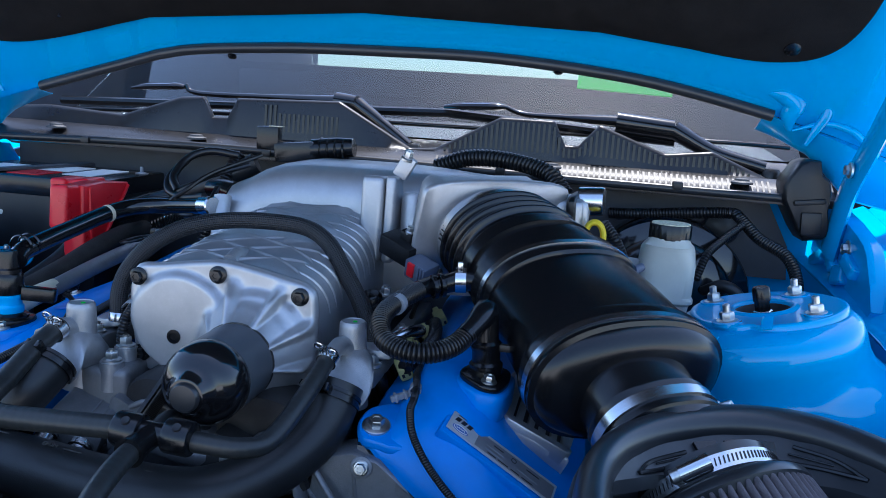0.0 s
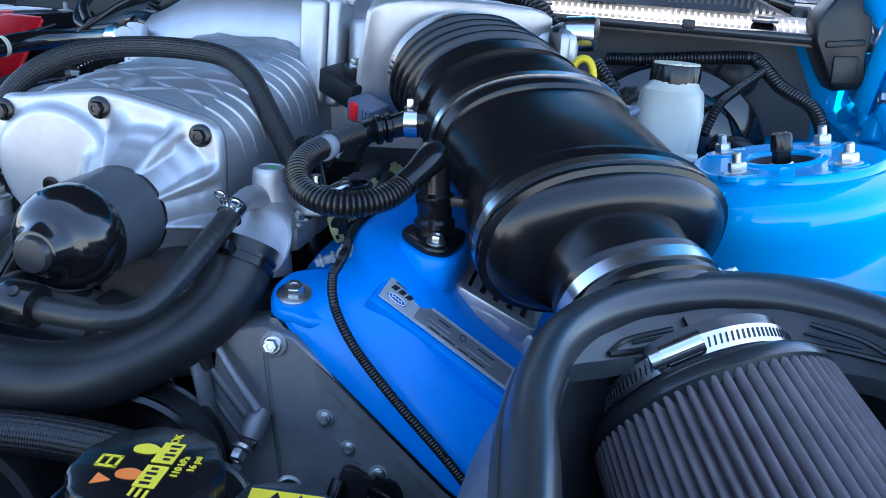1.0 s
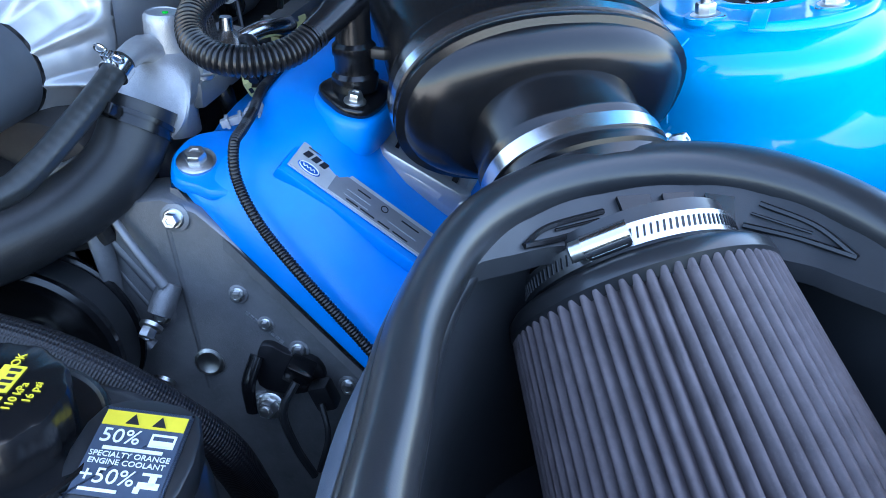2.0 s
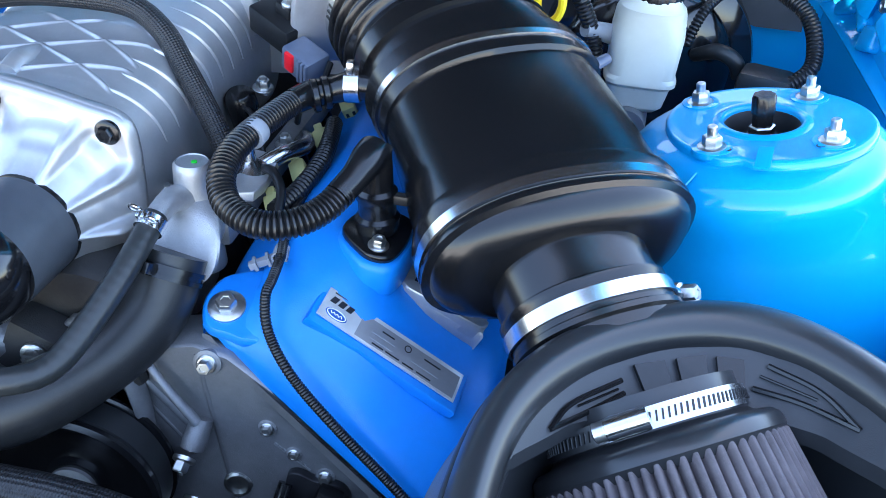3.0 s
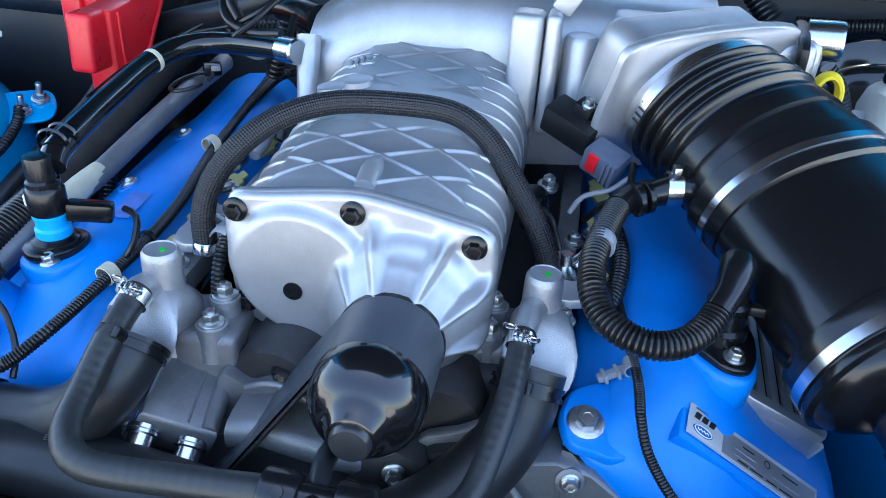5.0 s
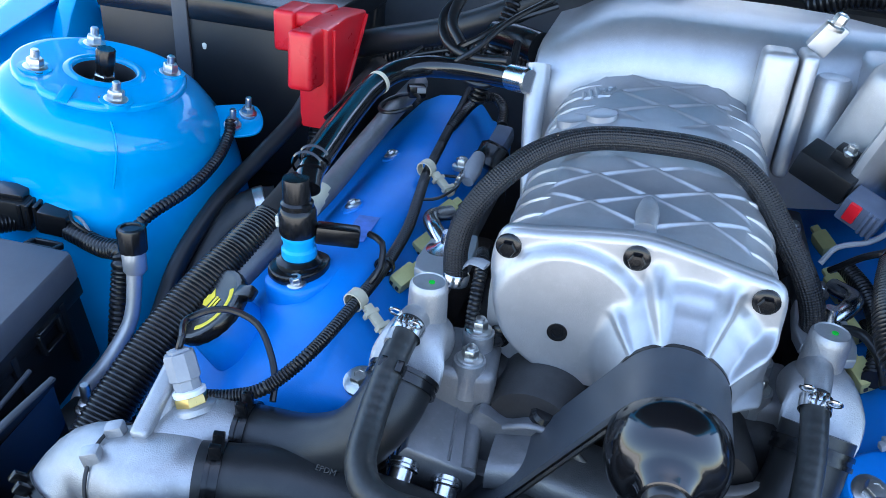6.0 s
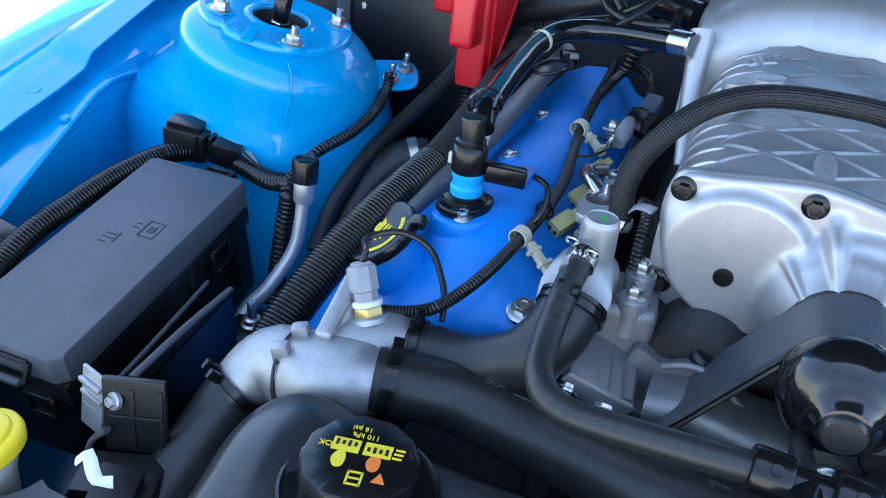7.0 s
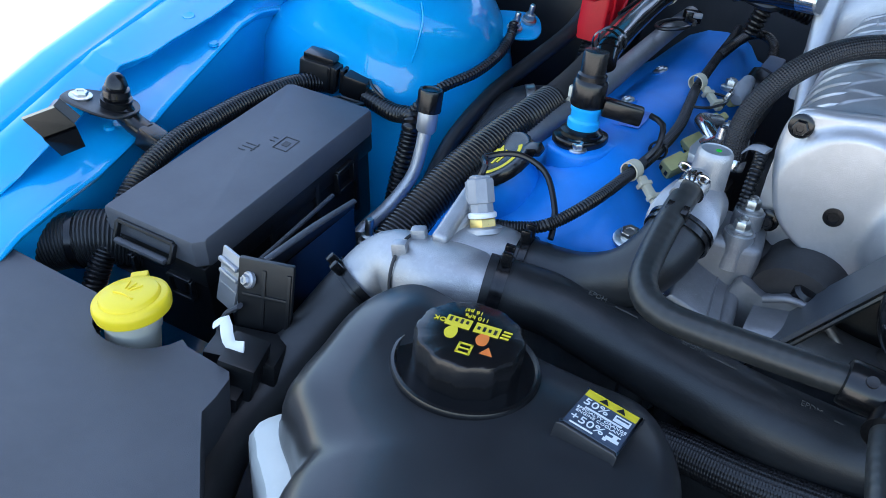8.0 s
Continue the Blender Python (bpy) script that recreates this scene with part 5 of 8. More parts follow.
ab = thing("air_box", "black air box with a thick rubber seal round the filter", "air box", (0.51, 0.56, 0.62))
LOOP = [(0.420, 0.330), (0.392, 0.400), (0.384, 0.470), (0.379, 0.535), (0.387, 0.605), (0.412, 0.660), (0.455, 0.703), (0.510, 0.731), (0.560, 0.733), (0.602, 0.708), (0.635, 0.660), (0.652, 0.590), (0.656, 0.50), (0.650, 0.40), (0.615, 0.330), (0.52, 0.305)]
ring = rounded(LOOP, 6)
mid = sum(ring, Vector()) / len(ring)


def loop_row(k, z):
    return [Vector((mid.x + (q.x - mid.x) * k, mid.y + (q.y - mid.y) * k, z + 0.02 * (q.y - 0.5))) for q in ring]


def loop_tube(k0, z0, a, b):
    """A band of oval section all round the box's rim."""
    rows = [loop_row(k0 + a * math.cos(2 * math.pi * j / 16), z0 + b * math.sin(2 * math.pi * j / 16)) for j in range(16)]
    bm = loft(rows + rows[:1], capped=False)
    bmesh.ops.remove_doubles(bm, verts=bm.verts, dist=1e-5)
    return bm


part("seal", loop_tube(1.0, 0.886, 0.098, 0.0165), SEAL, ab, "thick black rubber seal")
part("seal_lip", loop_tube(1.095, 0.876, 0.035, 0.0080), SEAL, ab, "thin outer lip of the seal")
part("inner_lip", loop_tube(0.925, 0.872, 0.022, 0.0060), SEAL, ab)
part("wall", loft([loop_row(0.95, 0.880), loop_row(0.94, 0.872), loop_row(0.93, 0.84), loop_row(0.92, 0.74), loop_row(0.90, 0.66), loop_row(0.3, 0.655)], capped=False), BOX_BLACK, ab)
part("outer_wall", loft([loop_row(1.07, 0.876), loop_row(1.09, 0.862), loop_row(1.17, 0.845), loop_row(1.25, 0.825), loop_row(1.29, 0.79), loop_row(1.31, 0.72), loop_row(1.31, 0.60)], capped=False), WALL_GREY, ab, "grey outer wall coloured with a bluish sky reflection")


# rear rim inside the seal, with plain raised marks
def arch(f):
    """A place along the seal's rear arch, from one side to the other, and the rim's width there."""
    pts = LOOP[3:12]
    k = f * (len(pts) - 1)
    i = min(int(k), len(pts) - 2)
    g = k - i
    p = Vector((pts[i][0] * (1 - g) + pts[i + 1][0] * g, pts[i][1] * (1 - g) + pts[i + 1][1] * g))
    return p, 0.19 * math.sin(math.pi * min(1, max(0, (f - 0.10) / 0.90))) ** 0.8


def rim_at(f, v, up=0.0):
    p, wide = arch(f)
    k = 0.925 - wide * v
    d = Vector((p.x - mid.x, p.y - mid.y)) * k
    n = Vector((-d.x, -d.y, 0)).normalized() * 0.55 + Vector((0, 0, 0.83))
    return Vector((mid.x + d.x, mid.y + d.y, 0.884 - 0.026 * v * wide / 0.2 + 0.02 * (p.y - 0.5))) + n * up


fs = np.linspace(0.02, 0.98, 40)
bm = loft([[rim_at(f, v) for f in fs] for v in (-0.2, 0.0, 0.12, 0.5, 0.94, 1.0)] + [[rim_at(f, 1.0) - Vector((0, 0, 0.012)) for f in fs]], closed=False, capped=False)
part("rim", bm, BOX_BLACK, ab, "moulded rim inside the seal")


def rim_mark(pts, r=0.0019):
    part("raised_mark", hose([rim_at(f, v, 0.0008) for f, v in pts], r, seg=6, step=0.004), SATIN, ab)


rim_mark([(0.20, 0.80), (0.26, 0.52), (0.36, 0.42)])
rim_mark([(0.20, 0.80), (0.28, 0.82), (0.36, 0.66)])
rim_mark([(0.27, 0.62), (0.35, 0.55)], 0.0009)
rim_mark([(0.62, 0.25), (0.72, 0.30), (0.80, 0.52)])
rim_mark([(0.60, 0.62), (0.70, 0.60), (0.80, 0.52)])
rim_mark([(0.61, 0.42), (0.72, 0.44)], 0.0009)
for f in (0.385, 0.455, 0.525):
    part("raised_block", loft([[rim_at(f + a, v, u) for a, v in ((0.0, 0.22), (0.050, 0.22), (0.062, 0.72), (0.012, 0.72))] for u in (0.0, 0.0034)]), SATIN, ab)

# ---- coolant outlets on both sides of the supercharger ----
def outlet(s, x, y):
    t = thing("coolant_outlet", "cast aluminium coolant outlet with a capped post beside the supercharger", "coolant outlet", (x, y, 0.83), group="coolant outlets")
    part("post", lathe([(0.019, -0.05), (0.0165, -0.02), (0.0150, 0.0), (0.0142, 0.034), (0.0138, 0.038), (0.0120, 0.0405), (0.0115, 0.0395), (0.004, 0.0395)], Matrix.Translation((x, y, 0.892)), 28), CAST_GREY, t)
    part("dot", lathe([(0.0022, 0.0), (0.0022, 0.0008), (0.0008, 0.0009)], Matrix.Translation((x + 0.002, y, 0.9316)), 12), GREEN, t, "small green paint dot")
    part("body", loft([superring(c, (1, 0, 0), (0, 0.5, 0.87), a, b, 28, 2.4) for c, a, b in (((x, y + 0.018, 0.868), 0.019, 0.018), ((x, y, 0.882), 0.022, 0.021), ((x + s * 0.003, y - 0.014, 0.887), 0.0235, 0.0235), ((x + s * 0.004, y - 0.026, 0.884), 0.0255, 0.0255), ((x + s * 0.004, y - 0.034, 0.879), 0.0275, 0.0275), ((x + s * 0.004, y - 0.037, 0.877), 0.0262, 0.0262))]), CAST_GREY, t)
    part("nipple", hose([(x - 0.004, y - 0.004, 0.902), (x - 0.006, y - 0.024, 0.912), (x - 0.009, y - 0.050, 0.908)], [0.012, 0.0095, 0.0075], seg=16), CAST_GREY, t)
    part("foot", block((0.05, 0.06, 0.075), pose(x - s * 0.030, y + 0.015, 0.832, 0, 0, 6), 0.008, 3), CAST_DULL, t)
    for dy, dz in ((-0.004, 0.876), (0.022, 0.884)):
        part("bolt", bolt_mesh(0.0066, 0.008, 1.5, 0.004, Matrix.Translation((x - s * 0.036, y + dy, dz))), ZINC, t)
        part("bolt_boss", lathe([(0.0125, -0.03), (0.012, 0.0)], Matrix.Translation((x - s * 0.036, y + dy, dz - 0.001)), 18), CAST_GREY, t)
    return t


outlet(1, 0.137, 0.776)
outlet(-1, -0.140, 0.734)


def spring_clamp(parent, at, axis, r, w=0.010):
    m = aim(at, axis)
    c = part("spring_clamp", lathe([(r, -w / 2), (r + 0.0018, -w / 2), (r + 0.0018, -w / 6), (r + 0.0006, -w / 6), (r + 0.0006, w / 6), (r + 0.0018, w / 6), (r + 0.0018, w / 2), (r, w / 2)], m, 32, close=False), SATIN, parent, "black spring clamp")
    for k in (-0.006, 0.006):
        part("tab", block((0.005, 0.011, w * 0.8), m @ Matrix.Translation((k, r + 0.006, 0)), 0.0012), SATIN, c)
    return c


def wire_clamp(parent, at, axis, r):
    """A spring clamp of flat wire: two turns, a toothed grip and two finger loops."""
    m = aim(at, axis)
    c = part("spring_clamp", lathe([(r, -0.005), (r + 0.0014, -0.005), (r + 0.0014, 0.005), (r, 0.005)], m, 28, close=False), STEEL, parent, "bright spring clamp")
    for k, z in ((-0.0085, -0.003), (0.0085, 0.003)):
        loop = [m @ Vector((k + 0.0045 * math.cos(a), r + 0.0045 + 0.0035 * math.sin(a), z)) for a in np.linspace(0, 2 * math.pi, 13)]
        part("finger_loop", hose(loop, 0.0010, seg=6), STEEL, c)
    for k in (-0.004, 0.0, 0.004):
        part("tab", block((0.0025, 0.0050, 0.0065), m @ Matrix.Translation((k, r + 0.0028, 0)), 0.0008), STEEL, c)
    return c


# ---- hoses at the front of the engine ----
rh = thing("radiator_hose", "thick black rubber radiator hose across the front of the engine", "hose", (0, 0.62, 0.76))
part("hose", hose([(-0.258, 0.606, 0.823), (-0.236, 0.613, 0.821), (-0.205, 0.626, 0.814), (-0.13, 0.632, 0.800), (-0.03, 0.622, 0.795), (0.045, 0.630, 0.797), (0.098, 0.668, 0.815), (0.129, 0.706, 0.842), (0.138, 0.733, 0.880)], [0.0245, 0.0245, 0.0250, 0.0285, 0.0295, 0.0275, 0.0250, 0.0245, 0.0245], seg=28, step=0.008), RUBBER, rh)
spring_clamp(rh, (-0.247, 0.609, 0.822), (0.95, 0.28, -0.1), 0.0250)
spring_clamp(rh, (0.1355, 0.724, 0.868), (0.12, 0.6, 0.75), 0.0250)
lh = thing("coolant_hose", "curved black rubber coolant hose beside the blue valve cover", "hose", (-0.2, 0.69, 0.79))
part("hose", hose([(-0.258, 0.653, 0.821), (-0.240, 0.656, 0.820), (-0.200, 0.655, 0.825), (-0.166, 0.655, 0.843), (-0.147, 0.666, 0.866), (-0.141, 0.688, 0.882)], 0.0235, seg=28, step=0.008), RUBBER, lh)
spring_clamp(lh, (-0.248, 0.655, 0.820), (1, 0.1, 0), 0.0240)
spring_clamp(lh, (-0.1415, 0.684, 0.880), (0.1, 0.8, 0.55), 0.0240)
th = thing("heater_hose", "thin black reinforced hose with a tee in front of the pulley", "hose", (0.0, 0.58, 0.84))
part("upper_run", hose([(-0.1435, 0.706, 0.914), (-0.146, 0.672, 0.902), (-0.146, 0.632, 0.884), (-0.140, 0.600, 0.876), (-0.118, 0.583, 0.872), (-0.06, 0.583, 0.873), (0.004, 0.587, 0.874)], 0.0100, seg=20, step=0.006), TEXTILE, th)
part("right_run", hose([(0.048, 0.588, 0.871), (0.070, 0.591, 0.868), (0.095, 0.600, 0.864), (0.112, 0.624, 0.864), (0.124, 0.680, 0.888), (0.128, 0.732, 0.909)], 0.0088, seg=20, step=0.006), TEXTILE, th)
tee = part("tee", hose([(-0.008, 0.587, 0.874), (0.058, 0.588, 0.871)], 0.0098, seg=20), SATIN, th, "black plastic tee")
for x in (0.003, 0.048):
    collar = part("collar", lathe([(0.0120, -0.0120), (0.0142, -0.0110), (0.0150, -0.009), (0.0150, 0.009), (0.0142, 0.0110), (0.0120, 0.0120)], aim((x, 0.5875, 0.8725), (1, 0, -0.06)), 28), SATIN, tee)
    # A black disc stands in for the dark inside the hole.
    part("eyelet", lathe([(0.0038, -0.001), (0.0036, 0.0008), (0.0012, 0.0002)], aim((x + 0.002, 0.578, 0.885), (0, -0.6, 0.8)), 14), INK, collar, "small dark hole in the collar")
part("branch", hose([(0.025, 0.586, 0.872), (0.021, 0.572, 0.869), (0.020, 0.558, 0.867)], [0.0100, 0.0105, 0.0130], seg=20), SATIN, tee)
part("front_run", hose([(0.020, 0.566, 0.868), (0.022, 0.535, 0.865), (0.027, 0.498, 0.858), (0.034, 0.455, 0.838), (0.040, 0.420, 0.79), (0.042, 0.405, 0.72)], 0.0090, seg=18), TEXTILE, th)
part("rear_run", hose([(0.024, 0.590, 0.873), (0.020, 0.618, 0.873), (0.020, 0.648, 0.862), (0.02, 0.69, 0.84)], 0.0068, seg=16), RUBBER, th)
wire_clamp(th, (-0.1440, 0.699, 0.9115), (0.08, 0.8, 0.3), 0.0102)
wire_clamp(th, (0.1275, 0.725, 0.906), (0.1, 0.8, 0.4), 0.0090)

for x, y, z, rz in ((-0.175, 0.6285, 0.8360, 0), (-0.100, 0.6265, 0.8282, 0), (-0.015, 0.6185, 0.8238, 0)):
    lettering("hose_print", "EPDM", 0.0058, pose(x, y, z, 24, 7, 2), PRINT_FADE, rh, 0.0002)
    part("print_bar", block((0.018, 0.0010, 0.0003), pose(x + 0.024, y - 0.002, z - 0.002, 24, 7, 2), 0.0), PRINT_FADE, rh)

# ---- front of the engine: timing cover, belt, idler, manifold ----
tc = thing("timing_cover", "dull cast aluminium timing cover at the front of the engine", "timing cover", (0.05, 0.75, 0.5))
o = [(-0.27, 0.45), (-0.30, 0.62), (-0.26, 0.72), (-0.17, 0.80), (-0.06, 0.800), (0.06, 0.800), (0.165, 0.828), (0.19, 0.822), (0.30, 0.735), (0.33, 0.66), (0.28, 0.45)]
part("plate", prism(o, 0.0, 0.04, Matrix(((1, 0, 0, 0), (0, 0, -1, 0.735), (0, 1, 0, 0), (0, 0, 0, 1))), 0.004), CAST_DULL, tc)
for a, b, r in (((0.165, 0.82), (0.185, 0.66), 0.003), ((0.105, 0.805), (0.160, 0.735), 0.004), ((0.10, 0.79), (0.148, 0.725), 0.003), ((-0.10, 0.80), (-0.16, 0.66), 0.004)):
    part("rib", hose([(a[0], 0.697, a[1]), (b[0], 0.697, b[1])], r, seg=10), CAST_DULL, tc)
for x, z, k in ((0.174, 0.815, 1.0), (0.216, 0.758, 0.7), (0.261, 0.716, 0.75), (0.236, 0.735, 0.6), (0.231, 0.657, 1.0), (0.155, 0.727, 0.9), (-0.16, 0.79, 1.0), (0.300, 0.690, 0.8), (0.118, 0.732, 0.8)):
    m = aim((x, 0.696, z), (0.1, -1, 0.25)) @ Matrix.Diagonal((k, k, k, 1))
    part("bolt_boss", lathe([(0.0115, -0.010), (0.0105, 0.004), (0.008, 0.005)], m, 20), CAST_DULL, tc)
    part("bolt", bolt_mesh(0.0056, 0.007, 1.35, 0, m @ Matrix.Translation((0, 0, 0.005))), ZINC, tc)
part("plug", lathe([(0.0115, -0.004), (0.0115, 0.002), (0.009, 0.003), (0.003, 0.001)], aim((0.188, 0.694, 0.689), (0.1, -1, 0.2)), 24), ZINC, tc, "round core plug")
# A black piece set on the cover paints the dark of an opening.
part("opening", prism(rounded([(-0.020, -0.022), (0.010, -0.026), (0.030, -0.012), (0.024, 0.006), (0.002, 0.010), (-0.012, 0.016), (-0.020, 0.010)], 4), -0.004, 0.004, aim((0.252, 0.690, 0.706), (0.1, -1, 0.1)), 0.0015), INK, tc, "dark opening with wiring")
part("sensor", hose([(0.232, 0.684, 0.712), (0.229, 0.672, 0.694), (0.232, 0.668, 0.670)], [0.006, 0.006, 0.005], seg=12, flat=0.6), SATIN, tc, "black sensor plug")
part("sensor_body", block((0.020, 0.016, 0.018), pose(0.268, 0.676, 0.712, 10, 20, 0), 0.003), SATIN, tc)
part("sensor_body", block((0.016, 0.014, 0.022), pose(0.288, 0.672, 0.698, 0, -25, 0), 0.003), PLASTIC, tc)
part("sensor_lead", hose([(0.268, 0.668, 0.708), (0.262, 0.655, 0.690), (0.272, 0.652, 0.660), (0.285, 0.655, 0.630)], 0.0032, seg=8), RUBBER, tc)
part("sensor_lead", hose([(0.288, 0.664, 0.696), (0.296, 0.655, 0.675), (0.290, 0.652, 0.640)], 0.0024, seg=8), RUBBER, tc)
part("sensor_bolt", bolt_mesh(0.0068, 0.010, 1.5, 0.003, aim((0.250, 0.664, 0.685), (-0.1, -0.9, 0.3))), ZINC, tc)
for k in range(9):
    part("cast_mark", block((0.0032, 0.0012, 0.0022), pose(0.222 + 0.0032 * k, 0.6945, 0.742 - 0.0026 * k, 0, 40, 0), 0.0), CAST, tc)
part("pump_snout", lathe([(0.026, -0.03), (0.026, -0.006), (0.018, 0.002), (0.014, 0.008), (0.010, 0.009)], aim((0.118, 0.705, 0.782), (0.05, -1, -0.1)), 28), DARK_CAST, tc)
part("tensioner_arm", hose([(0.118, 0.690, 0.828), (0.143, 0.684, 0.795), (0.166, 0.682, 0.764)], [0.0032, 0.0034, 0.0045], seg=12, flat=0.8), CAST_DULL, tc)
part("arm_boss", lathe([(0.0085, -0.020), (0.0095, -0.004), (0.0088, 0.004), (0.005, 0.005)], aim((0.163, 0.678, 0.745), (-0.15, -0.6, -0.75)), 22), CAST_DULL, tc)
part("tensioner_arm", hose([(0.108, 0.692, 0.812), (0.120, 0.686, 0.775), (0.124, 0.684, 0.744)], [0.009, 0.008, 0.007], seg=14, flat=0.5), CAST_DULL, tc)
part("tensioner_arm", hose([(0.112, 0.688, 0.735), (0.128, 0.686, 0.715), (0.146, 0.686, 0.700)], [0.006, 0.007, 0.006], seg=12), CAST_DULL, tc)
for x, y, z in ((0.121, 0.678, 0.734), (0.157, 0.671, 0.733), (0.150, 0.688, 0.664)):
    part("bolt", bolt_mesh(0.0062, 0.008, 1.4, 0, aim((x, y, z), (-0.05, -0.75, -0.4))), ZINC, tc)
idl = thing("idler_pulley", "black belt idler pulley on the timing cover", "pulley", (0.085, 0.655, 0.70))
IW = aim((0.078, 0.655, 0.712), (0.1, -1, 0.1))
part("wheel", lathe([(0.012, -0.020), (0.066, -0.020), (0.070, -0.018), (0.070, -0.015), (0.066, -0.013), (0.066, 0.013), (0.070, 0.015), (0.070, 0.019), (0.066, 0.021), (0.060, 0.016), (0.045, 0.006), (0.024, 0.005), (0.022, 0.010), (0.004, 0.011)], IW, 56), SATIN, idl)
part("band", lathe([(0.0662, -0.012), (0.0682, -0.011), (0.0682, 0.011), (0.0662, 0.012)], IW, 56, close=False), RUBBER, idl, "ribbed belt round the pulley")
part("hub", lathe([(0.019, 0.006), (0.018, 0.013), (0.012, 0.015)], IW, 28), CAST_DULL, idl, "bright pulley hub")
part("bolt", bolt_mesh(0.0075, 0.008, 1.5, 0, IW @ Matrix.Translation((0, 0, 0.015))), ZINC, idl)
lw = thing("crank_hose", "black braided hose low in front of the engine", "hose", (0.05, 0.58, 0.62))
part("hose", hose([(-0.16, 0.615, 0.735), (-0.09, 0.600, 0.757), (-0.03, 0.588, 0.768), (0.063, 0.586, 0.778), (0.13, 0.590, 0.770), (0.187, 0.596, 0.742), (0.235, 0.61, 0.69), (0.25, 0.63, 0.62)], 0.0150, seg=22), BRAID, lw)
fan = thing("lower_pulley", "large dark crank pulley low in front of the engine", "pulley", (-0.06, 0.62, 0.60))
part("wheel", lathe([(0.02, -0.02), (0.072, -0.02), (0.075, -0.017), (0.075, 0.02), (0.070, 0.024), (0.060, 0.010), (0.03, 0.008), (0.01, 0.012)], aim((-0.06, 0.645, 0.66), (0, -1, 0)), 44), DARK_CAST, fan)
# ribbed belt from the nose pulley down to the left
belt = thing("drive_belt", "ribbed black drive belt running off the nose pulley", "belt", (-0.04, 0.68, 0.75))
C0, R0 = Vector((0.037, 0, 0.895)), 0.0352
pts = [(C0.x + R0 * math.cos(radians(a)), C0.z + R0 * math.sin(radians(a))) for a in range(-40, 148, 8)]
tx, tz = pts[-1]
pts += [(tx + (-0.118 - tx) * k, tz + (0.725 - tz) * k) for k in (0.25, 0.5, 0.75, 1.0)]
rows = []
for x, z in pts:
    rows.append([Vector((x, y, z)) for y in (0.718, 0.664)])
bm = loft(rows, closed=False, capped=False)
bmesh.ops.solidify(bm, geom=bm.faces[:], thickness=0.0035)
part("band", bm, BELT, belt)
bm = bmesh.new()
for i in range(8):
    y = 0.665 + 0.0052 * i
    sweep(bm, [Vector((x, y, z)) + Vector((0.0028, 0, -0.0022)) for x, z in pts[-6:]], 0.0019, seg=6, step=0.05)
part("belt_rib", bm, RUBBER, belt)
mf = thing("intake_manifold", "dark cast lower intake manifold below the supercharger", "manifold", (0, 0.9, 0.75))
part("body", block((0.25, 0.42, 0.10), pose(0, 0.955, 0.805), 0.015, 3), DARK_CAST, mf)
part("front_port", lathe([(0.046, -0.04), (0.045, 0.02), (0.040, 0.028), (0.02, 0.029)], aim((0.062, 0.735, 0.835), (0.15, -1, -0.05)), 32, sy=0.8), DARK_CAST, mf)
part("front_port", lathe([(0.036, -0.04), (0.035, 0.010), (0.031, 0.017), (0.02, 0.018)], aim((-0.05, 0.735, 0.842), (-0.1, -1, -0.05)), 32, sy=0.8), DARK_CAST, mf)
part("bridge", loft([superring((x, 0.705, 0.815 + z), (0, 1, 0), (0, 0, 1), 0.030, 0.014, 20, 3.5) for x, z in ((-0.075, 0.0), (-0.05, 0.006), (-0.02, 0.0), (0.0, -0.004), (0.03, -0.006))]), CAST_MID, mf)
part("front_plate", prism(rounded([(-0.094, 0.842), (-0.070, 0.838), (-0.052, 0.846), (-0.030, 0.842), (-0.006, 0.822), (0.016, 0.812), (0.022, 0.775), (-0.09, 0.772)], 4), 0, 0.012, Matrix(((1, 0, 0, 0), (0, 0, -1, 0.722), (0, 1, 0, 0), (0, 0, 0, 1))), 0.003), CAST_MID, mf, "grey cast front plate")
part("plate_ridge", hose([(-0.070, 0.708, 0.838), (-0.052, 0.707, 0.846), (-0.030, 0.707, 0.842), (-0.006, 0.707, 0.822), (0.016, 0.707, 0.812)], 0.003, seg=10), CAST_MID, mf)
part("lug", block((0.045, 0.03, 0.05), pose(0.045, 0.690, 0.808, 0, 25, 0), 0.006), DARK_CAST, mf)
part("lug_bolt", bolt_mesh(0.006, 0.007, 1.5, 0, aim((0.052, 0.672, 0.815), (0.2, -1, 0.1))), ZINC, mf)
part("lug", block((0.04, 0.03, 0.055), pose(0.098, 0.70, 0.806, 0, -20, 0), 0.006), DARK_CAST, mf)
part("lug_bolt", bolt_mesh(0.006, 0.007, 1.5, 0, aim((0.092, 0.682, 0.818), (-0.2, -1, 0.1))), ZINC, mf)
bk = thing("engine_bracket", "pale cast ribbed bracket beside the nose pulley", "bracket", (0.085, 0.68, 0.79))
part("plate", prism(rounded([(0.060, 0.824), (0.092, 0.842), (0.124, 0.857), (0.128, 0.80), (0.112, 0.752), (0.056, 0.772)], 3), 0, 0.010, Matrix(((1, 0, 0, 0), (0, 0, -1, 0.705), (0, 1, 0, 0), (0, 0, 0, 1))), 0.003), CAST_DULL, bk)
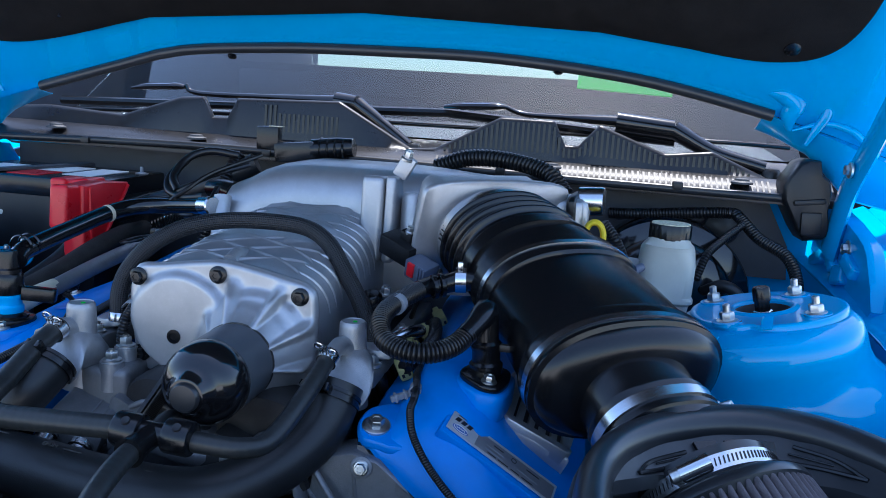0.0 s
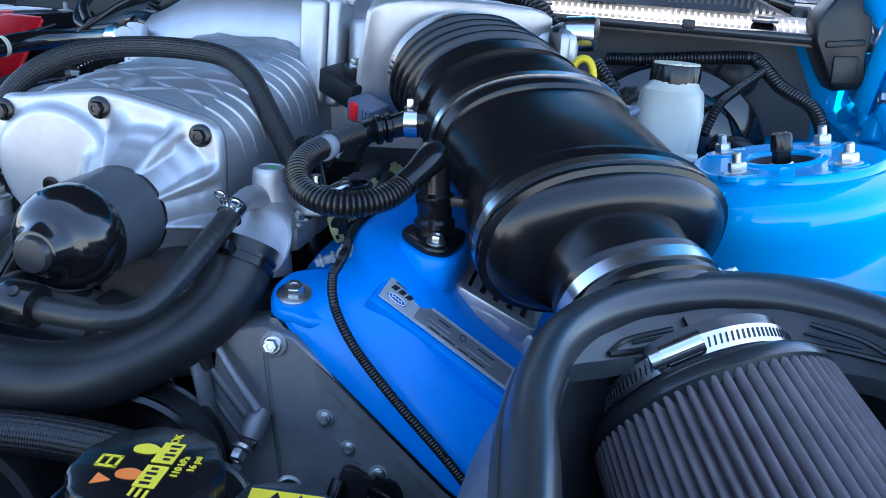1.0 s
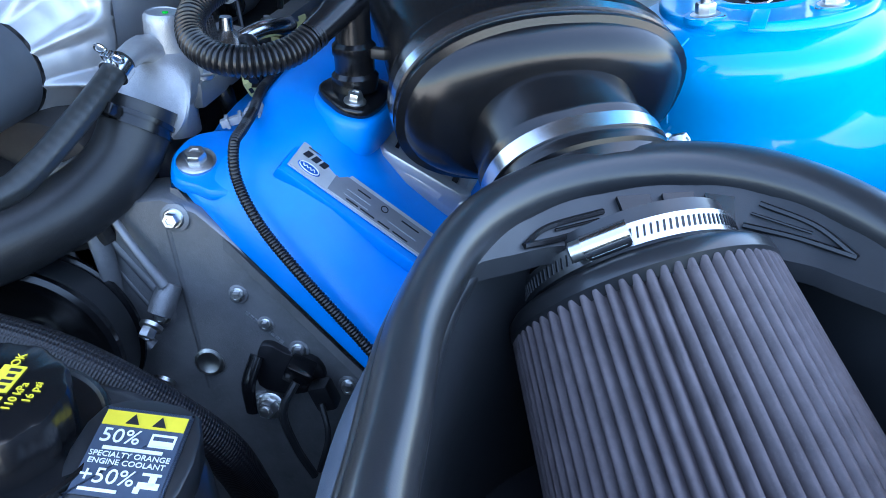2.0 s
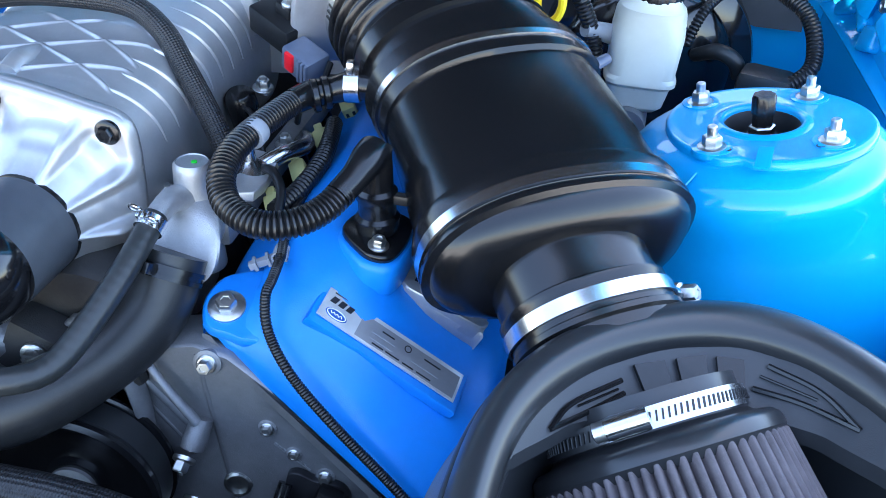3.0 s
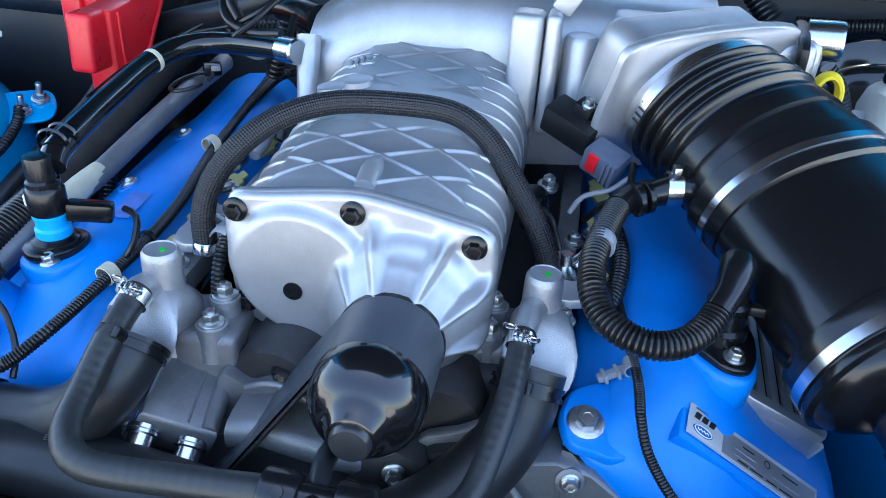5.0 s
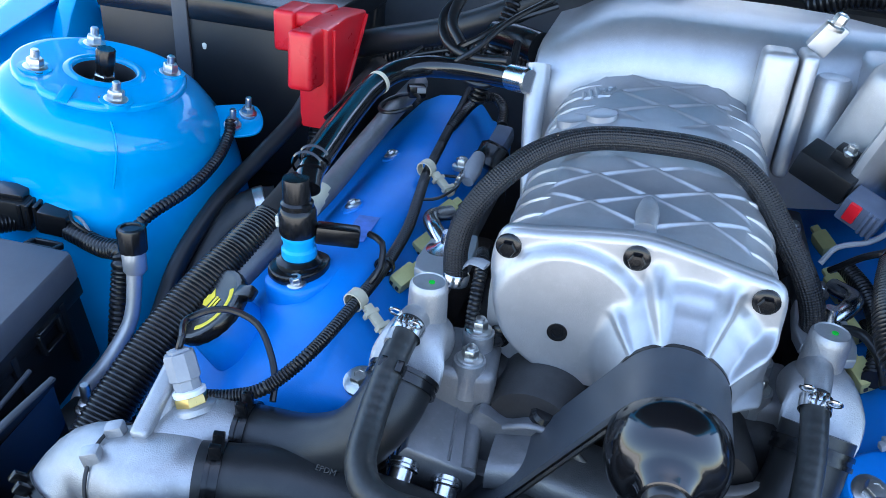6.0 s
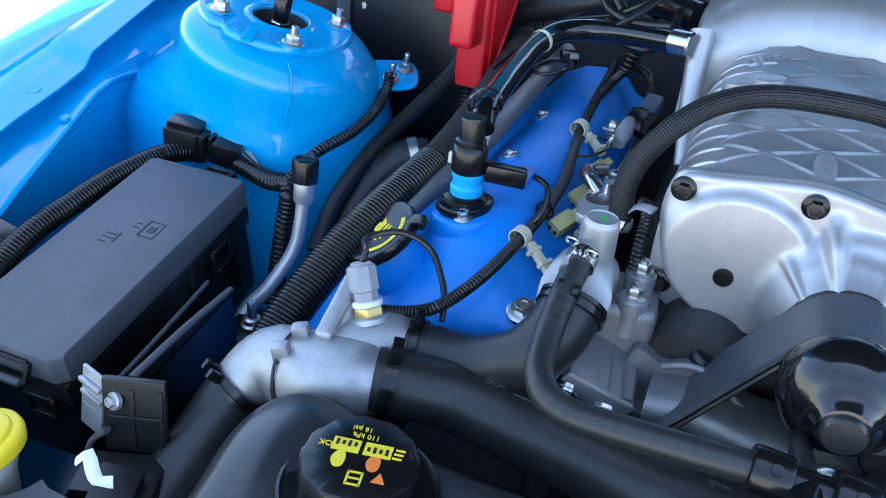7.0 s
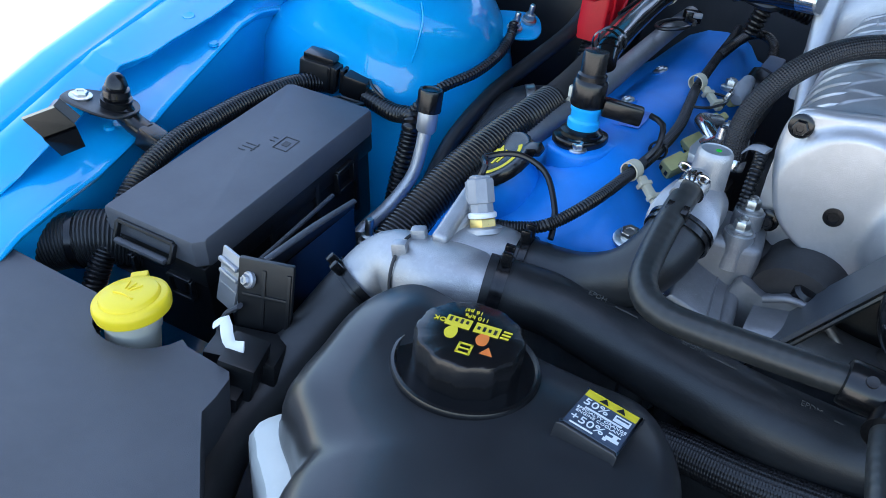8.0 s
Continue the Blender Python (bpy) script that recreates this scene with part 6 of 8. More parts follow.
for a, b, r in (((0.062, 0.818), (0.124, 0.838), 0.0022), ((0.066, 0.813), (0.124, 0.828), 0.0026), ((0.068, 0.808), (0.124, 0.815), 0.0022), ((0.068, 0.808), (0.092, 0.760), 0.0030), ((0.064, 0.815), (0.062, 0.780), 0.0026)):
    part("rib", hose([(a[0], 0.694, a[1]), ((a[0] + b[0]) / 2, 0.692, (a[1] + b[1]) / 2), (b[0], 0.694, b[1])], r, seg=10), CAST_DULL, bk)
part("lug", hose([(0.064, 0.698, 0.812), (0.060, 0.686, 0.800), (0.056, 0.676, 0.786)], [0.011, 0.011, 0.010], seg=16), CAST_DULL, bk)
part("bolt", bolt_mesh(0.0062, 0.010, 1.4, 0, aim((0.0555, 0.675, 0.784), (-0.2, -0.6, -0.75))), ZINC, bk)
ic = thing("pipe_manifold", "grey cast block with two bright steel pipe stubs", "manifold", (-0.11, 0.70, 0.80))
IM = pose(-0.1135, 0.697, 0.8325, 11, 22, 13)
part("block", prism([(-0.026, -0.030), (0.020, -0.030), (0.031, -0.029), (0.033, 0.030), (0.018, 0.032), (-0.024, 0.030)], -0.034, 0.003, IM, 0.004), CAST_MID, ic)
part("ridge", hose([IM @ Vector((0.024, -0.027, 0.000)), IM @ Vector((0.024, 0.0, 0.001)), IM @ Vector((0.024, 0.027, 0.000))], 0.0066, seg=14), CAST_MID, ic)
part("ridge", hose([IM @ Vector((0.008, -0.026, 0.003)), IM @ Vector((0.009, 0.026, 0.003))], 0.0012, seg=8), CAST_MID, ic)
for x, y, z in ((-0.132, 0.669, 0.822), (-0.101, 0.676, 0.8085)):
    m = aim((x, y, z), (0.0, -0.86, -0.50))
    st = part("pipe_stub", lathe([(0.0095, -0.008), (0.0095, 0.0), (0.0120, 0.001), (0.0120, 0.004), (0.0108, 0.0045), (0.0120, 0.005), (0.0120, 0.007), (0.0095, 0.008), (0.0095, 0.034), (0.0105, 0.036), (0.0105, 0.040), (0.008, 0.041)], m, 28), STEEL, ic, "bright steel pipe stub")
    p = m @ Vector((0, 0, 0.034))
    part("hose_end", hose([p, p + Vector((0, -0.012, -0.009)), p + Vector((0, -0.016, -0.030)), p + Vector((0, -0.012, -0.075))], 0.0112, seg=18), RUBBER, st)

# braided hose across the supercharger
br = thing("braided_hose", "black braided sleeve hose looped over the supercharger", "hose", (0.0, 0.86, 0.89))
part("sleeve", hose([(-0.133, 0.790, 0.900), (-0.136, 0.796, 0.928), (-0.131, 0.805, 0.953), (-0.113, 0.820, 0.980), (-0.086, 0.845, 0.999), (-0.050, 0.868, 1.007), (0.0, 0.875, 1.010), (0.046, 0.880, 1.006), (0.077, 0.870, 0.992), (0.101, 0.855, 0.966), (0.125, 0.841, 0.935), (0.137, 0.835, 0.910), (0.142, 0.830, 0.880)], 0.0096, seg=24, step=0.005), BRAID, br)
for at, ax in (((-0.133, 0.790, 0.902), (0, 0.2, 1)), ((0.1415, 0.831, 0.886), (0.2, -0.2, -1))):
    part("ferrule", lathe([(0.0102, -0.004), (0.0108, -0.003), (0.0108, 0.005), (0.0102, 0.006)], aim(at, ax), 24, close=False), STEEL, br)


# ---- fuel rails with injectors, on both sides ----
def fuel_rail(s, x):
    t = thing("fuel_rail", "zinc fuel rail with injectors between supercharger and valve cover", "fuel rail", (x, 0.9, 0.83), group="fuel rails")
    part("rail", block((0.020, 0.31, 0.022), pose(x, 0.93, 0.872), 0.005), CAST_DULL, t)
    for y in (0.823, 0.885, 0.953, 1.04):
        part("injector", lathe([(0.006, -0.045), (0.0075, -0.02), (0.0085, -0.012), (0.0065, 0.0)], aim((x, y, 0.868), (-s * 0.35, 0, 1)), 16), SATIN, t)
        m = pose(x + s * 0.030, y, 0.872, 18, s * -24, s * 22)
        plug = part("connector", block((0.015, 0.024, 0.016), m, 0.003), CONN_Y, t, "pale yellow injector connector")
        part("connector_tab", block((0.008, 0.010, 0.006), m @ Matrix.Translation((0, 0.015, 0.004)), 0.0015), CONN_Y, plug)
        for k in (-0.0035, 0.0035):
            part("socket", block((0.0030, 0.0012, 0.0045), m @ Matrix.Translation((k, -0.0122, 0)), 0.0), INK, plug)
    part("bridge_plate", prism(rounded([(-0.020, -0.030), (0.020, -0.030), (0.020, 0.030), (0.010, 0.036), (-0.012, 0.036), (-0.020, 0.028)], 3), -0.010, 0.0, pose(x - s * 0.002, 0.838, 0.896, 0, s * 6, 0), 0.002), CAST, t, "machined aluminium bridge plate")
    part("damper", lathe([(0.016, 0), (0.018, 0.003), (0.018, 0.012), (0.012, 0.015), (0.006, 0.02), (0.005, 0.03)], pose(x, 0.845, 0.882), 24), STEEL, t, "bright pressure damper")
    part("crossover", hose([(x + s * 0.006, 0.86, 0.89), (x + s * 0.018, 0.872, 0.896), (x + s * 0.03, 0.90, 0.893), (x + s * 0.02, 0.93, 0.885)], 0.0075, seg=14), STEEL, t, "bright bent fuel pipe")
    part("rail_bolt", bolt_mesh(0.006, 0.007, 1.5, 0.004, pose(x + s * 0.006, 0.915, 0.884)), ZINC, t)
    part("rail_bolt", bolt_mesh(0.006, 0.007, 1.5, 0.004, pose(x + s * 0.004, 0.79, 0.884)), ZINC, t)
    return t


fuel_rail(1, 0.152)
fuel_rail(-1, -0.155)
mid_dark = thing("cylinder_head", "dark cast cylinder head below the valve cover", "cylinder head", (0.27, 0.9, 0.5), group="cylinder heads")
part("casting", block((0.20, 0.44, 0.24), pose(0.275, 0.940, 0.62), 0.01), DARK_CAST, mid_dark)
copy_thing(mid_dark, Matrix.Translation((-0.27, 0.9, 0.5)))

def loom(name, pts, r, label, mat=LOOM, corr=(0.0045, 0.0007), group="wiring looms"):
    t = thing(name, label, "wiring loom", pts[len(pts) // 2], group=group)
    part("sleeve", hose(pts, r, seg=12, corr=corr) if corr else hose(pts, r, seg=12), mat, t)
    return t


# harness over the right valve cover
hr = thing("wiring_loom", "thin black corrugated wiring loom clipped over the valve cover", "wiring loom", (0.22, 0.72, 0.83), group="wiring looms")
RP = [(x, y, cover_z(x, y) + 0.0045 + e) for x, y, e in ((0.196, 0.90, 0.0), (0.198, 0.85, 0.0), (0.204, 0.79, 0.0), (0.211, 0.752, 0.001))] + \
     [(0.2135, 0.728, 0.874), (0.2145, 0.710, 0.870), (0.222, 0.694, 0.853), (0.242, 0.681, 0.829), (0.275, 0.671, 0.799), (0.318, 0.662, 0.762), (0.350, 0.655, 0.732)]
part("loom", hose(RP, 0.0036, seg=10, corr=(0.0023, 0.0003)), LOOM, hr)
part("clip", lathe([(0.0046, -0.006), (0.0062, -0.006), (0.0062, 0.006), (0.0046, 0.006)], aim((0.2085, 0.760, 0.8735), (0.1, -1, -0.1)), 18, close=False), GREY_CONN, hr, "pale grey loom clip")
part("clip_foot", block((0.022, 0.0055, 0.006), pose(0.195, 0.757, 0.866, 0, -18, 24), 0.001), GREY_CONN, hr)
for k in (0.0, 0.009):
    part("clip_tooth", block((0.0028, 0.010, 0.008), pose(0.199 - k, 0.758 - 0.4 * k, 0.868 - 0.35 * k, 0, -18, 24), 0.0008), GREY_CONN, hr)

pl = thing("coil_plug", "black plug and wires beside the supercharger", "plug", (0.12, 0.92, 0.88))
part("body", lathe([(0.012, -0.03), (0.014, -0.026), (0.014, 0.004), (0.011, 0.008), (0.004, 0.009)], aim((0.117, 0.918, 0.920), (-0.1, -0.3, 1)), 20), SATIN, pl)
part("bolt", bolt_mesh(0.0065, 0.008, 1.5, 0.004, aim((0.128, 0.945, 0.922), (0.1, -0.2, 1))), ZINC, pl)
part("wire", hose([(0.120, 0.912, 0.918), (0.134, 0.905, 0.912), (0.142, 0.895, 0.898), (0.150, 0.885, 0.88)], 0.0026, seg=8), LOOM, pl)
part("wire", hose([(0.196, 0.918, 0.952), (0.182, 0.915, 0.940), (0.160, 0.915, 0.930), (0.150, 0.91, 0.915)], 0.0024, seg=8), GREY_CONN, pl)
loom("wiring_loom", [(0.188, 0.97, 0.885), (0.196, 0.93, 0.888), (0.200, 0.89, 0.886), (0.196, 0.85, 0.882), (0.186, 0.81, 0.878)], 0.0075, "black corrugated loom along the fuel rail")
loom("wiring_loom", [(0.165, 0.845, 0.895), (0.176, 0.835, 0.900), (0.188, 0.82, 0.892), (0.192, 0.80, 0.880)], 0.004, "thin black injector lead beside the breather hose", corr=None)

# ---- brake fluid reservoir and booster ----
RV = Vector((0.478, 1.139, 0.0))
bz = thing("brake_reservoir", "milky white brake fluid bottle with a worn black cap", "reservoir", (RV.x, RV.y, 0.86))
m = Matrix.Translation((RV.x, RV.y, 0.009))
rows = []
for z, a, b in ((0.868, 0.024, 0.026), (0.874, 0.030, 0.032), (0.897, 0.034, 0.038), (0.901, 0.0385, 0.042), (0.905, 0.0385, 0.042), (0.909, 0.036, 0.040), (0.950, 0.0372, 0.0415), (0.970, 0.0362, 0.040), (0.977, 0.0335, 0.036), (0.981, 0.029, 0.030), (0.987, 0.0268, 0.0268)):
    rows.append(superring((RV.x, RV.y + (0.0 if z > 0.97 else 0.006), z + 0.009), (1, 0, 0), (0, 1, 0), a, b, 48, 4.6 if z < 0.968 else 2.4))
part("bottle", loft(rows), FROSTED, bz, "milky translucent bottle", sharp=30)
part("cap", lathe([(0.0265, 0.984), (0.0285, 0.985), (0.0285, 1.003), (0.0275, 1.005), (0.024, 1.006)], m, 64, lobes=(20, -0.03)), SATIN, bz, "ribbed black cap")
part("cap_top", lathe([(0.0262, 1.0050), (0.0258, 1.0066), (0.010, 1.0068)], m, 40), SPECKLE, bz, "worn speckled cap top with sunlight in its colour")
part("level_port", hose([(0.444, 1.140, 0.950), (0.426, 1.132, 0.955), (0.412, 1.122, 0.958)], [0.011, 0.009, 0.008], seg=14), GREY_CONN, bz)
part("master_cylinder", hose([(0.47, 1.10, 0.862), (0.475, 1.17, 0.862), (0.48, 1.24, 0.862)], [0.022, 0.024, 0.03], seg=20), CAST_DULL, bz)
bo = thing("brake_booster", "large round gloss black brake booster on the firewall", "brake booster", (0.49, 1.30, 0.73))
part("shell", lathe([(0.03, 0.0), (0.075, 0.004), (0.10, 0.012), (0.112, 0.020), (0.114, 0.026), (0.128, 0.030), (0.140, 0.036), (0.143, 0.044), (0.143, 0.05), (0.138, 0.054), (0.142, 0.060), (0.142, 0.10), (0.12, 0.115)], aim((0.495, 1.262, 0.868), (0.02, 1, 0.05)) @ Matrix.Diagonal((0.93, 0.93, 1, 1)), 64), GLOSS, bo)
part("hose", hose([(0.550, 1.262, 0.900), (0.572, 1.238, 0.915), (0.592, 1.232, 0.908), (0.602, 1.235, 0.890)], [0.008, 0.0095, 0.0095, 0.009], seg=16), RUBBER, bo, "short black vacuum hose")
ds = thing("dipstick_handle", "yellow plastic dipstick loop handle", "dipstick", (0.375, 1.07, 0.93))
ring = [(0.374 + 0.0120 * math.cos(a), 1.060, 0.998 + 0.0195 * math.sin(a)) for a in np.linspace(-math.pi / 2, 1.5 * math.pi, 17)]
part("loop", hose(ring, 0.0042, seg=10, step=0.004, flat=1.9, up=(0, 1, 0)), YELLOW, ds)
part("tube", hose([(0.375, 1.060, 0.978), (0.380, 1.06, 0.92), (0.385, 1.03, 0.80)], 0.006, seg=10), SATIN, ds)


# ---- looms at the back of the bay ----
loom("wiring_loom", [(0.40, 1.345, 0.998), (0.45, 1.335, 1.002), (0.52, 1.33, 1.010), (0.585, 1.325, 1.016), (0.60, 1.31, 1.010), (0.625, 1.28, 0.985), (0.660, 1.24, 0.965), (0.668, 1.20, 0.925), (0.640, 1.18, 0.900)], 0.0085, "black corrugated loom hung along the firewall")
loom("wiring_loom", [(0.605, 1.30, 1.004), (0.57, 1.265, 0.980), (0.545, 1.235, 0.960), (0.53, 1.215, 0.925)], 0.0055, "thin black loom branching down to the brake booster")
loom("vent_hose", [(0.13, 1.22, 1.060), (0.18, 1.215, 1.078), (0.24, 1.20, 1.080), (0.30, 1.18, 1.068), (0.33, 1.16, 1.04)], 0.012, "black convoluted vent hose behind the throttle body", corr=(0.006, 0.0012), group="")
loom("wiring_loom", [(0.385, 1.115, 1.01), (0.405, 1.12, 0.985), (0.425, 1.13, 0.94), (0.43, 1.12, 0.90)], 0.008, "black corrugated loom behind the dipstick")
fc = thing("firewall_connector", "black plastic grommet and connector on the firewall", "connector", (0.63, 1.36, 0.93))
part("body", block((0.06, 0.05, 0.035), pose(0.625, 1.20, 0.895, 0, 0, -20), 0.01), RUBBER, fc)
part("grommet", lathe([(0.03, 0), (0.028, 0.01), (0.015, 0.016), (0.005, 0.018)], aim((0.585, 1.383, 0.985), (0, -1, 0)), 22), RUBBER, fc)


# ---- left side: valve cover with oil cap and breather ----
vl = thing("valve_cover", "blue painted valve cover with an oil filler and breather", "valve cover", (-0.28, 0.9, 0.7), group="valve covers")
part("shell", loft(cover_rows(-1), closed=False, capped=False), ENGINE_BLUE, vl, sharp=45)
part("front_wall", cover_front(-1, 0.0, -0.004, 0.0), ENGINE_BLUE, vl)
part("gasket", cover_front(-1, -0.003, -0.0065, 0.001), RUBBER, vl, "black cover gasket")
part("valve_pad", prism(rounded([(-0.028, -0.012), (-0.012, -0.030), (0.014, -0.030), (0.030, -0.006), (0.028, 0.028), (-0.018, 0.032)], 5), -0.03, 0.0, aim((-0.264, 0.788, 0.8815), (-0.10, -0.05, 1)), 0.004), ENGINE_BLUE, vl)
part("filler_neck", lathe([(0.031, -0.03), (0.0285, 0.0), (0.027, 0.004)], aim((-0.317, 0.741, 0.849), (-0.44, -0.34, 0.83)), 32), ENGINE_BLUE, vl)
for x, y in ((-0.262, 0.899), (-0.266, 1.022)):
    part("boss_pocket", lathe([(0.016, -0.002), (0.0145, 0.0012), (0.011, 0.0006), (0.002, 0.0006)], aim((x, y, cover_z(x, y)), (-0.35, -0.05, 1)), 22, sy=0.7), ENGINE_BLUE, vl)
    part("boss_bolt", bolt_mesh(0.0050, 0.003, 1.6, 0, aim((x, y, cover_z(x, y) + 0.0015), (-0.5, -0.1, 1))), ZINC, vl, "dull zinc cover bolt")
part("label_patch", block((0.020, 0.044, 0.0005), aim((-0.238, 0.858, cover_z(-0.238, 0.858) + 0.0008), (-0.06, -0.05, 1)), 0.0), STICKER, vl, "worn pale blue sticker")
part("ear_bolt", bolt_mesh(0.0078, 0.008, 1.75, 0, aim((-0.182, 0.712, 0.846), (-0.08, -0.3, 1))), ZINC, vl, "bright flange bolt")
oc = thing("oil_cap", "round black oil filler cap with yellow print", "oil cap", (-0.312, 0.722, 0.845))
OM = aim((-0.321, 0.738, 0.861), (-0.44, -0.34, 0.83), (0.3, 1, 0)) @ Matrix.Diagonal((0.96, 0.96, 0.8, 1))
part("disc", lathe([(0.030, -0.006), (0.0365, -0.005), (0.0375, 0.004), (0.036, 0.0075), (0.033, 0.0085), (0.031, 0.0078), (0.01, 0.0078)], OM, 48, lobes=(24, -0.015)), SATIN, oc)
part("grip", block((0.018, 0.012, 0.012), OM @ Matrix.Translation((0.036, 0.014, 0.003)), 0.003), SATIN, oc)
for a0, a1 in ((105, 215), (-75, 35)):
    part("print_arc", hose([OM @ Vector((0.0262 * math.cos(radians(a)), 0.0262 * math.sin(radians(a)), 0.0079)) for a in np.linspace(a0, a1, 12)], 0.0021, seg=8, flat=0.2, up=OM.to_3x3() @ Vector((0, 0, 1))), PRINT_Y, oc)
part("print_can", prism([(-0.007, -0.003), (0.004, -0.004), (0.010, 0.004), (0.004, 0.003), (0.003, 0.006), (-0.003, 0.006), (-0.007, 0.003)], 0.0078, 0.0083, OM @ pose(0.002, 0.004, 0, 0, 0, 75), 0.0), PRINT_Y, oc)
for k, w in enumerate((0.020, 0.016)):
    part("print_bar", block((w, 0.0026, 0.0005), OM @ pose(0.008 + 0.0045 * k, -0.003, 0.0082, 0, 0, 75), 0.0), PRINT_Y, oc)
lv = thing("breather_valve", "tall black breather fitting with a bright blue base", "valve", (-0.266, 0.79, 0.88))
LV = aim((-0.266, 0.789, 0.884), (-0.02, 0.0, 1)) @ Matrix.Diagonal((0.88, 0.88, 1.0, 1))
part("foot", prism(rounded([(-0.026, -0.012), (-0.010, -0.030), (0.012, -0.026), (0.026, -0.004), (0.020, 0.022), (-0.014, 0.024)], 5), -0.004, 0.005, LV, 0.002), SATIN, lv)
part("ring", lathe([(0.022, 0.004), (0.022, 0.008), (0.018, 0.010), (0.016, 0.011)], LV, 28), SATIN, lv)
part("blue_base", lathe([(0.0155, 0.010), (0.0165, 0.012), (0.0165, 0.018), (0.0145, 0.020), (0.0145, 0.026), (0.0160, 0.028), (0.0160, 0.031), (0.014, 0.033)], LV, 28), SKYBLUE, lv, "bright blue quick connector")
part("sleeve", lathe([(0.0165, 0.032), (0.0175, 0.034), (0.0175, 0.052), (0.0160, 0.055), (0.0150, 0.056), (0.0150, 0.060), (0.0128, 0.062), (0.0128, 0.078), (0.0120, 0.081), (0.006, 0.0815)], LV, 28), SATIN, lv)
part("latch", block((0.005, 0.006, 0.010), LV @ Matrix.Translation((-0.017, -0.004, 0.042)), 0.001), FROSTED, lv)
part("side_plug", block((0.036, 0.014, 0.016), pose(-0.236, 0.798, 0.916, 0, 6, 20), 0.003), SATIN, lv)
part("plug_wire", hose([(-0.214, 0.811, 0.915), (-0.200, 0.805, 0.912), (-0.196, 0.79, 0.898), (-0.202, 0.785, 0.886)], 0.0028, seg=8), LOOM, lv)
part("bolt", bolt_mesh(0.0056, 0.006, 1.45, 0, aim((-0.259, 0.767, 0.882), (-0.1, -0.2, 1))), ZINC, lv, "bright flange bolt")

vt = thing("vapour_tube", "gloss black vapour tube bending across the back of the engine", "tube", (-0.28, 0.95, 0.94))
part("tube", hose([(-0.262, 0.796, 0.953), (-0.266, 0.812, 0.960), (-0.270, 0.86, 0.966), (-0.273, 0.92, 0.973), (-0.272, 0.975, 0.981), (-0.262, 1.012, 0.987), (-0.240, 1.032, 0.990), (-0.212, 1.036, 0.992), (-0.180, 1.025, 0.996), (-0.150, 1.01, 1.000), (-0.128, 0.995, 1.003)], 0.0112, seg=22), GLOSS, vt)
part("tape", lathe([(0.0114, -0.003), (0.0118, -0.002), (0.0118, 0.002), (0.0114, 0.003)], aim((-0.270, 0.984, 0.9825), (0.2, 0.95, 0.16)), 24, close=False), IVORY, vt, "narrow white tape round the tube")
for a in (0.812, 0.826):
    part("ring", lathe([(0.0125, -0.002), (0.0138, 0.0), (0.0125, 0.002)], aim((-0.268, a, 0.966), (-0.1, 1, 0.15)), 22, close=False), GLOSS, vt)
part("end_collar", lathe([(0.0108, -0.012), (0.0125, -0.010), (0.0125, 0.012), (0.0108, 0.014)], aim((-0.135, 1.0, 1.003), (0.8, -0.5, 0.1)), 24), STEEL, vt, "bright end collar")
part("wire", hose([(-0.205, 1.05, 1.012), (-0.222, 1.07, 1.03), (-0.215, 1.10, 1.055), (-0.19, 1.12, 1.066), (-0.15, 1.13, 1.062)], 0.006, seg=10), LOOM, vt)
part("wire", hose([(-0.150, 1.02, 1.012), (-0.19, 1.035, 1.006), (-0.222, 1.055, 1.012), (-0.235, 1.085, 1.03), (-0.222, 1.11, 1.05)], 0.005, seg=10), LOOM, vt)
ov = thing("outer_loom", "thick black corrugated loom beside the blue valve cover", "wiring loom", (-0.33, 0.75, 0.82), group="wiring looms")
part("sleeve", hose([(-0.372, 0.600, 0.762), (-0.368, 0.640, 0.795), (-0.358, 0.690, 0.828), (-0.345, 0.745, 0.856), (-0.330, 0.800, 0.876), (-0.320, 0.845, 0.888)], 0.0172, seg=22, corr=(0.0036, 0.0007)), LOOM, ov)
part("smooth_end", hose([(-0.320, 0.843, 0.888), (-0.322, 0.90, 0.894), (-0.324, 0.97, 0.906), (-0.326, 1.05, 0.922), (-0.332, 1.12, 0.928), (-0.345, 1.20, 0.925)], [0.0160, 0.0150, 0.0145, 0.0145, 0.015, 0.014], seg=20), CLOTH, ov, "dark cloth-taped tail")
al = thing("air_pipe", "dull aluminium pipe with a pale plug along the valve cover", "pipe", (-0.31, 0.9, 0.83))
part("pipe", hose([(-0.326, 0.765, 0.856), (-0.306, 0.83, 0.880), (-0.292, 0.902, 0.896), (-0.287, 0.98, 0.909), (-0.284, 1.08, 0.920), (-0.282, 1.17, 0.925)], 0.0108, seg=20), CAST_DULL, al)
part("plug", hose([(-0.303, 0.845, 0.884), (-0.297, 0.875, 0.892), (-0.2925, 0.902, 0.897)], [0.0120, 0.0120, 0.0105], seg=18), IVORY, al, "pale plastic plug")

hl = thing("wiring_loom", "black corrugated wiring loom with pale clips over the valve cover", "wiring loom", (-0.22, 0.85, 0.86), group="wiring looms")
LP = [(-0.285, 0.660, 0.842), (-0.262, 0.664, 0.846), (-0.240, 0.674, 0.853), (-0.219, 0.705, 0.868), (-0.206, 0.764, 0.879), (-0.200, 0.820, 0.885), (-0.200, 0.875, 0.890), (-0.207, 0.930, 0.894), (-0.214, 0.980, 0.897),
      (-0.219, 1.050, 0.901), (-0.221, 1.10, 0.906), (-0.222, 1.15, 0.912), (-0.224, 1.19, 0.918)]
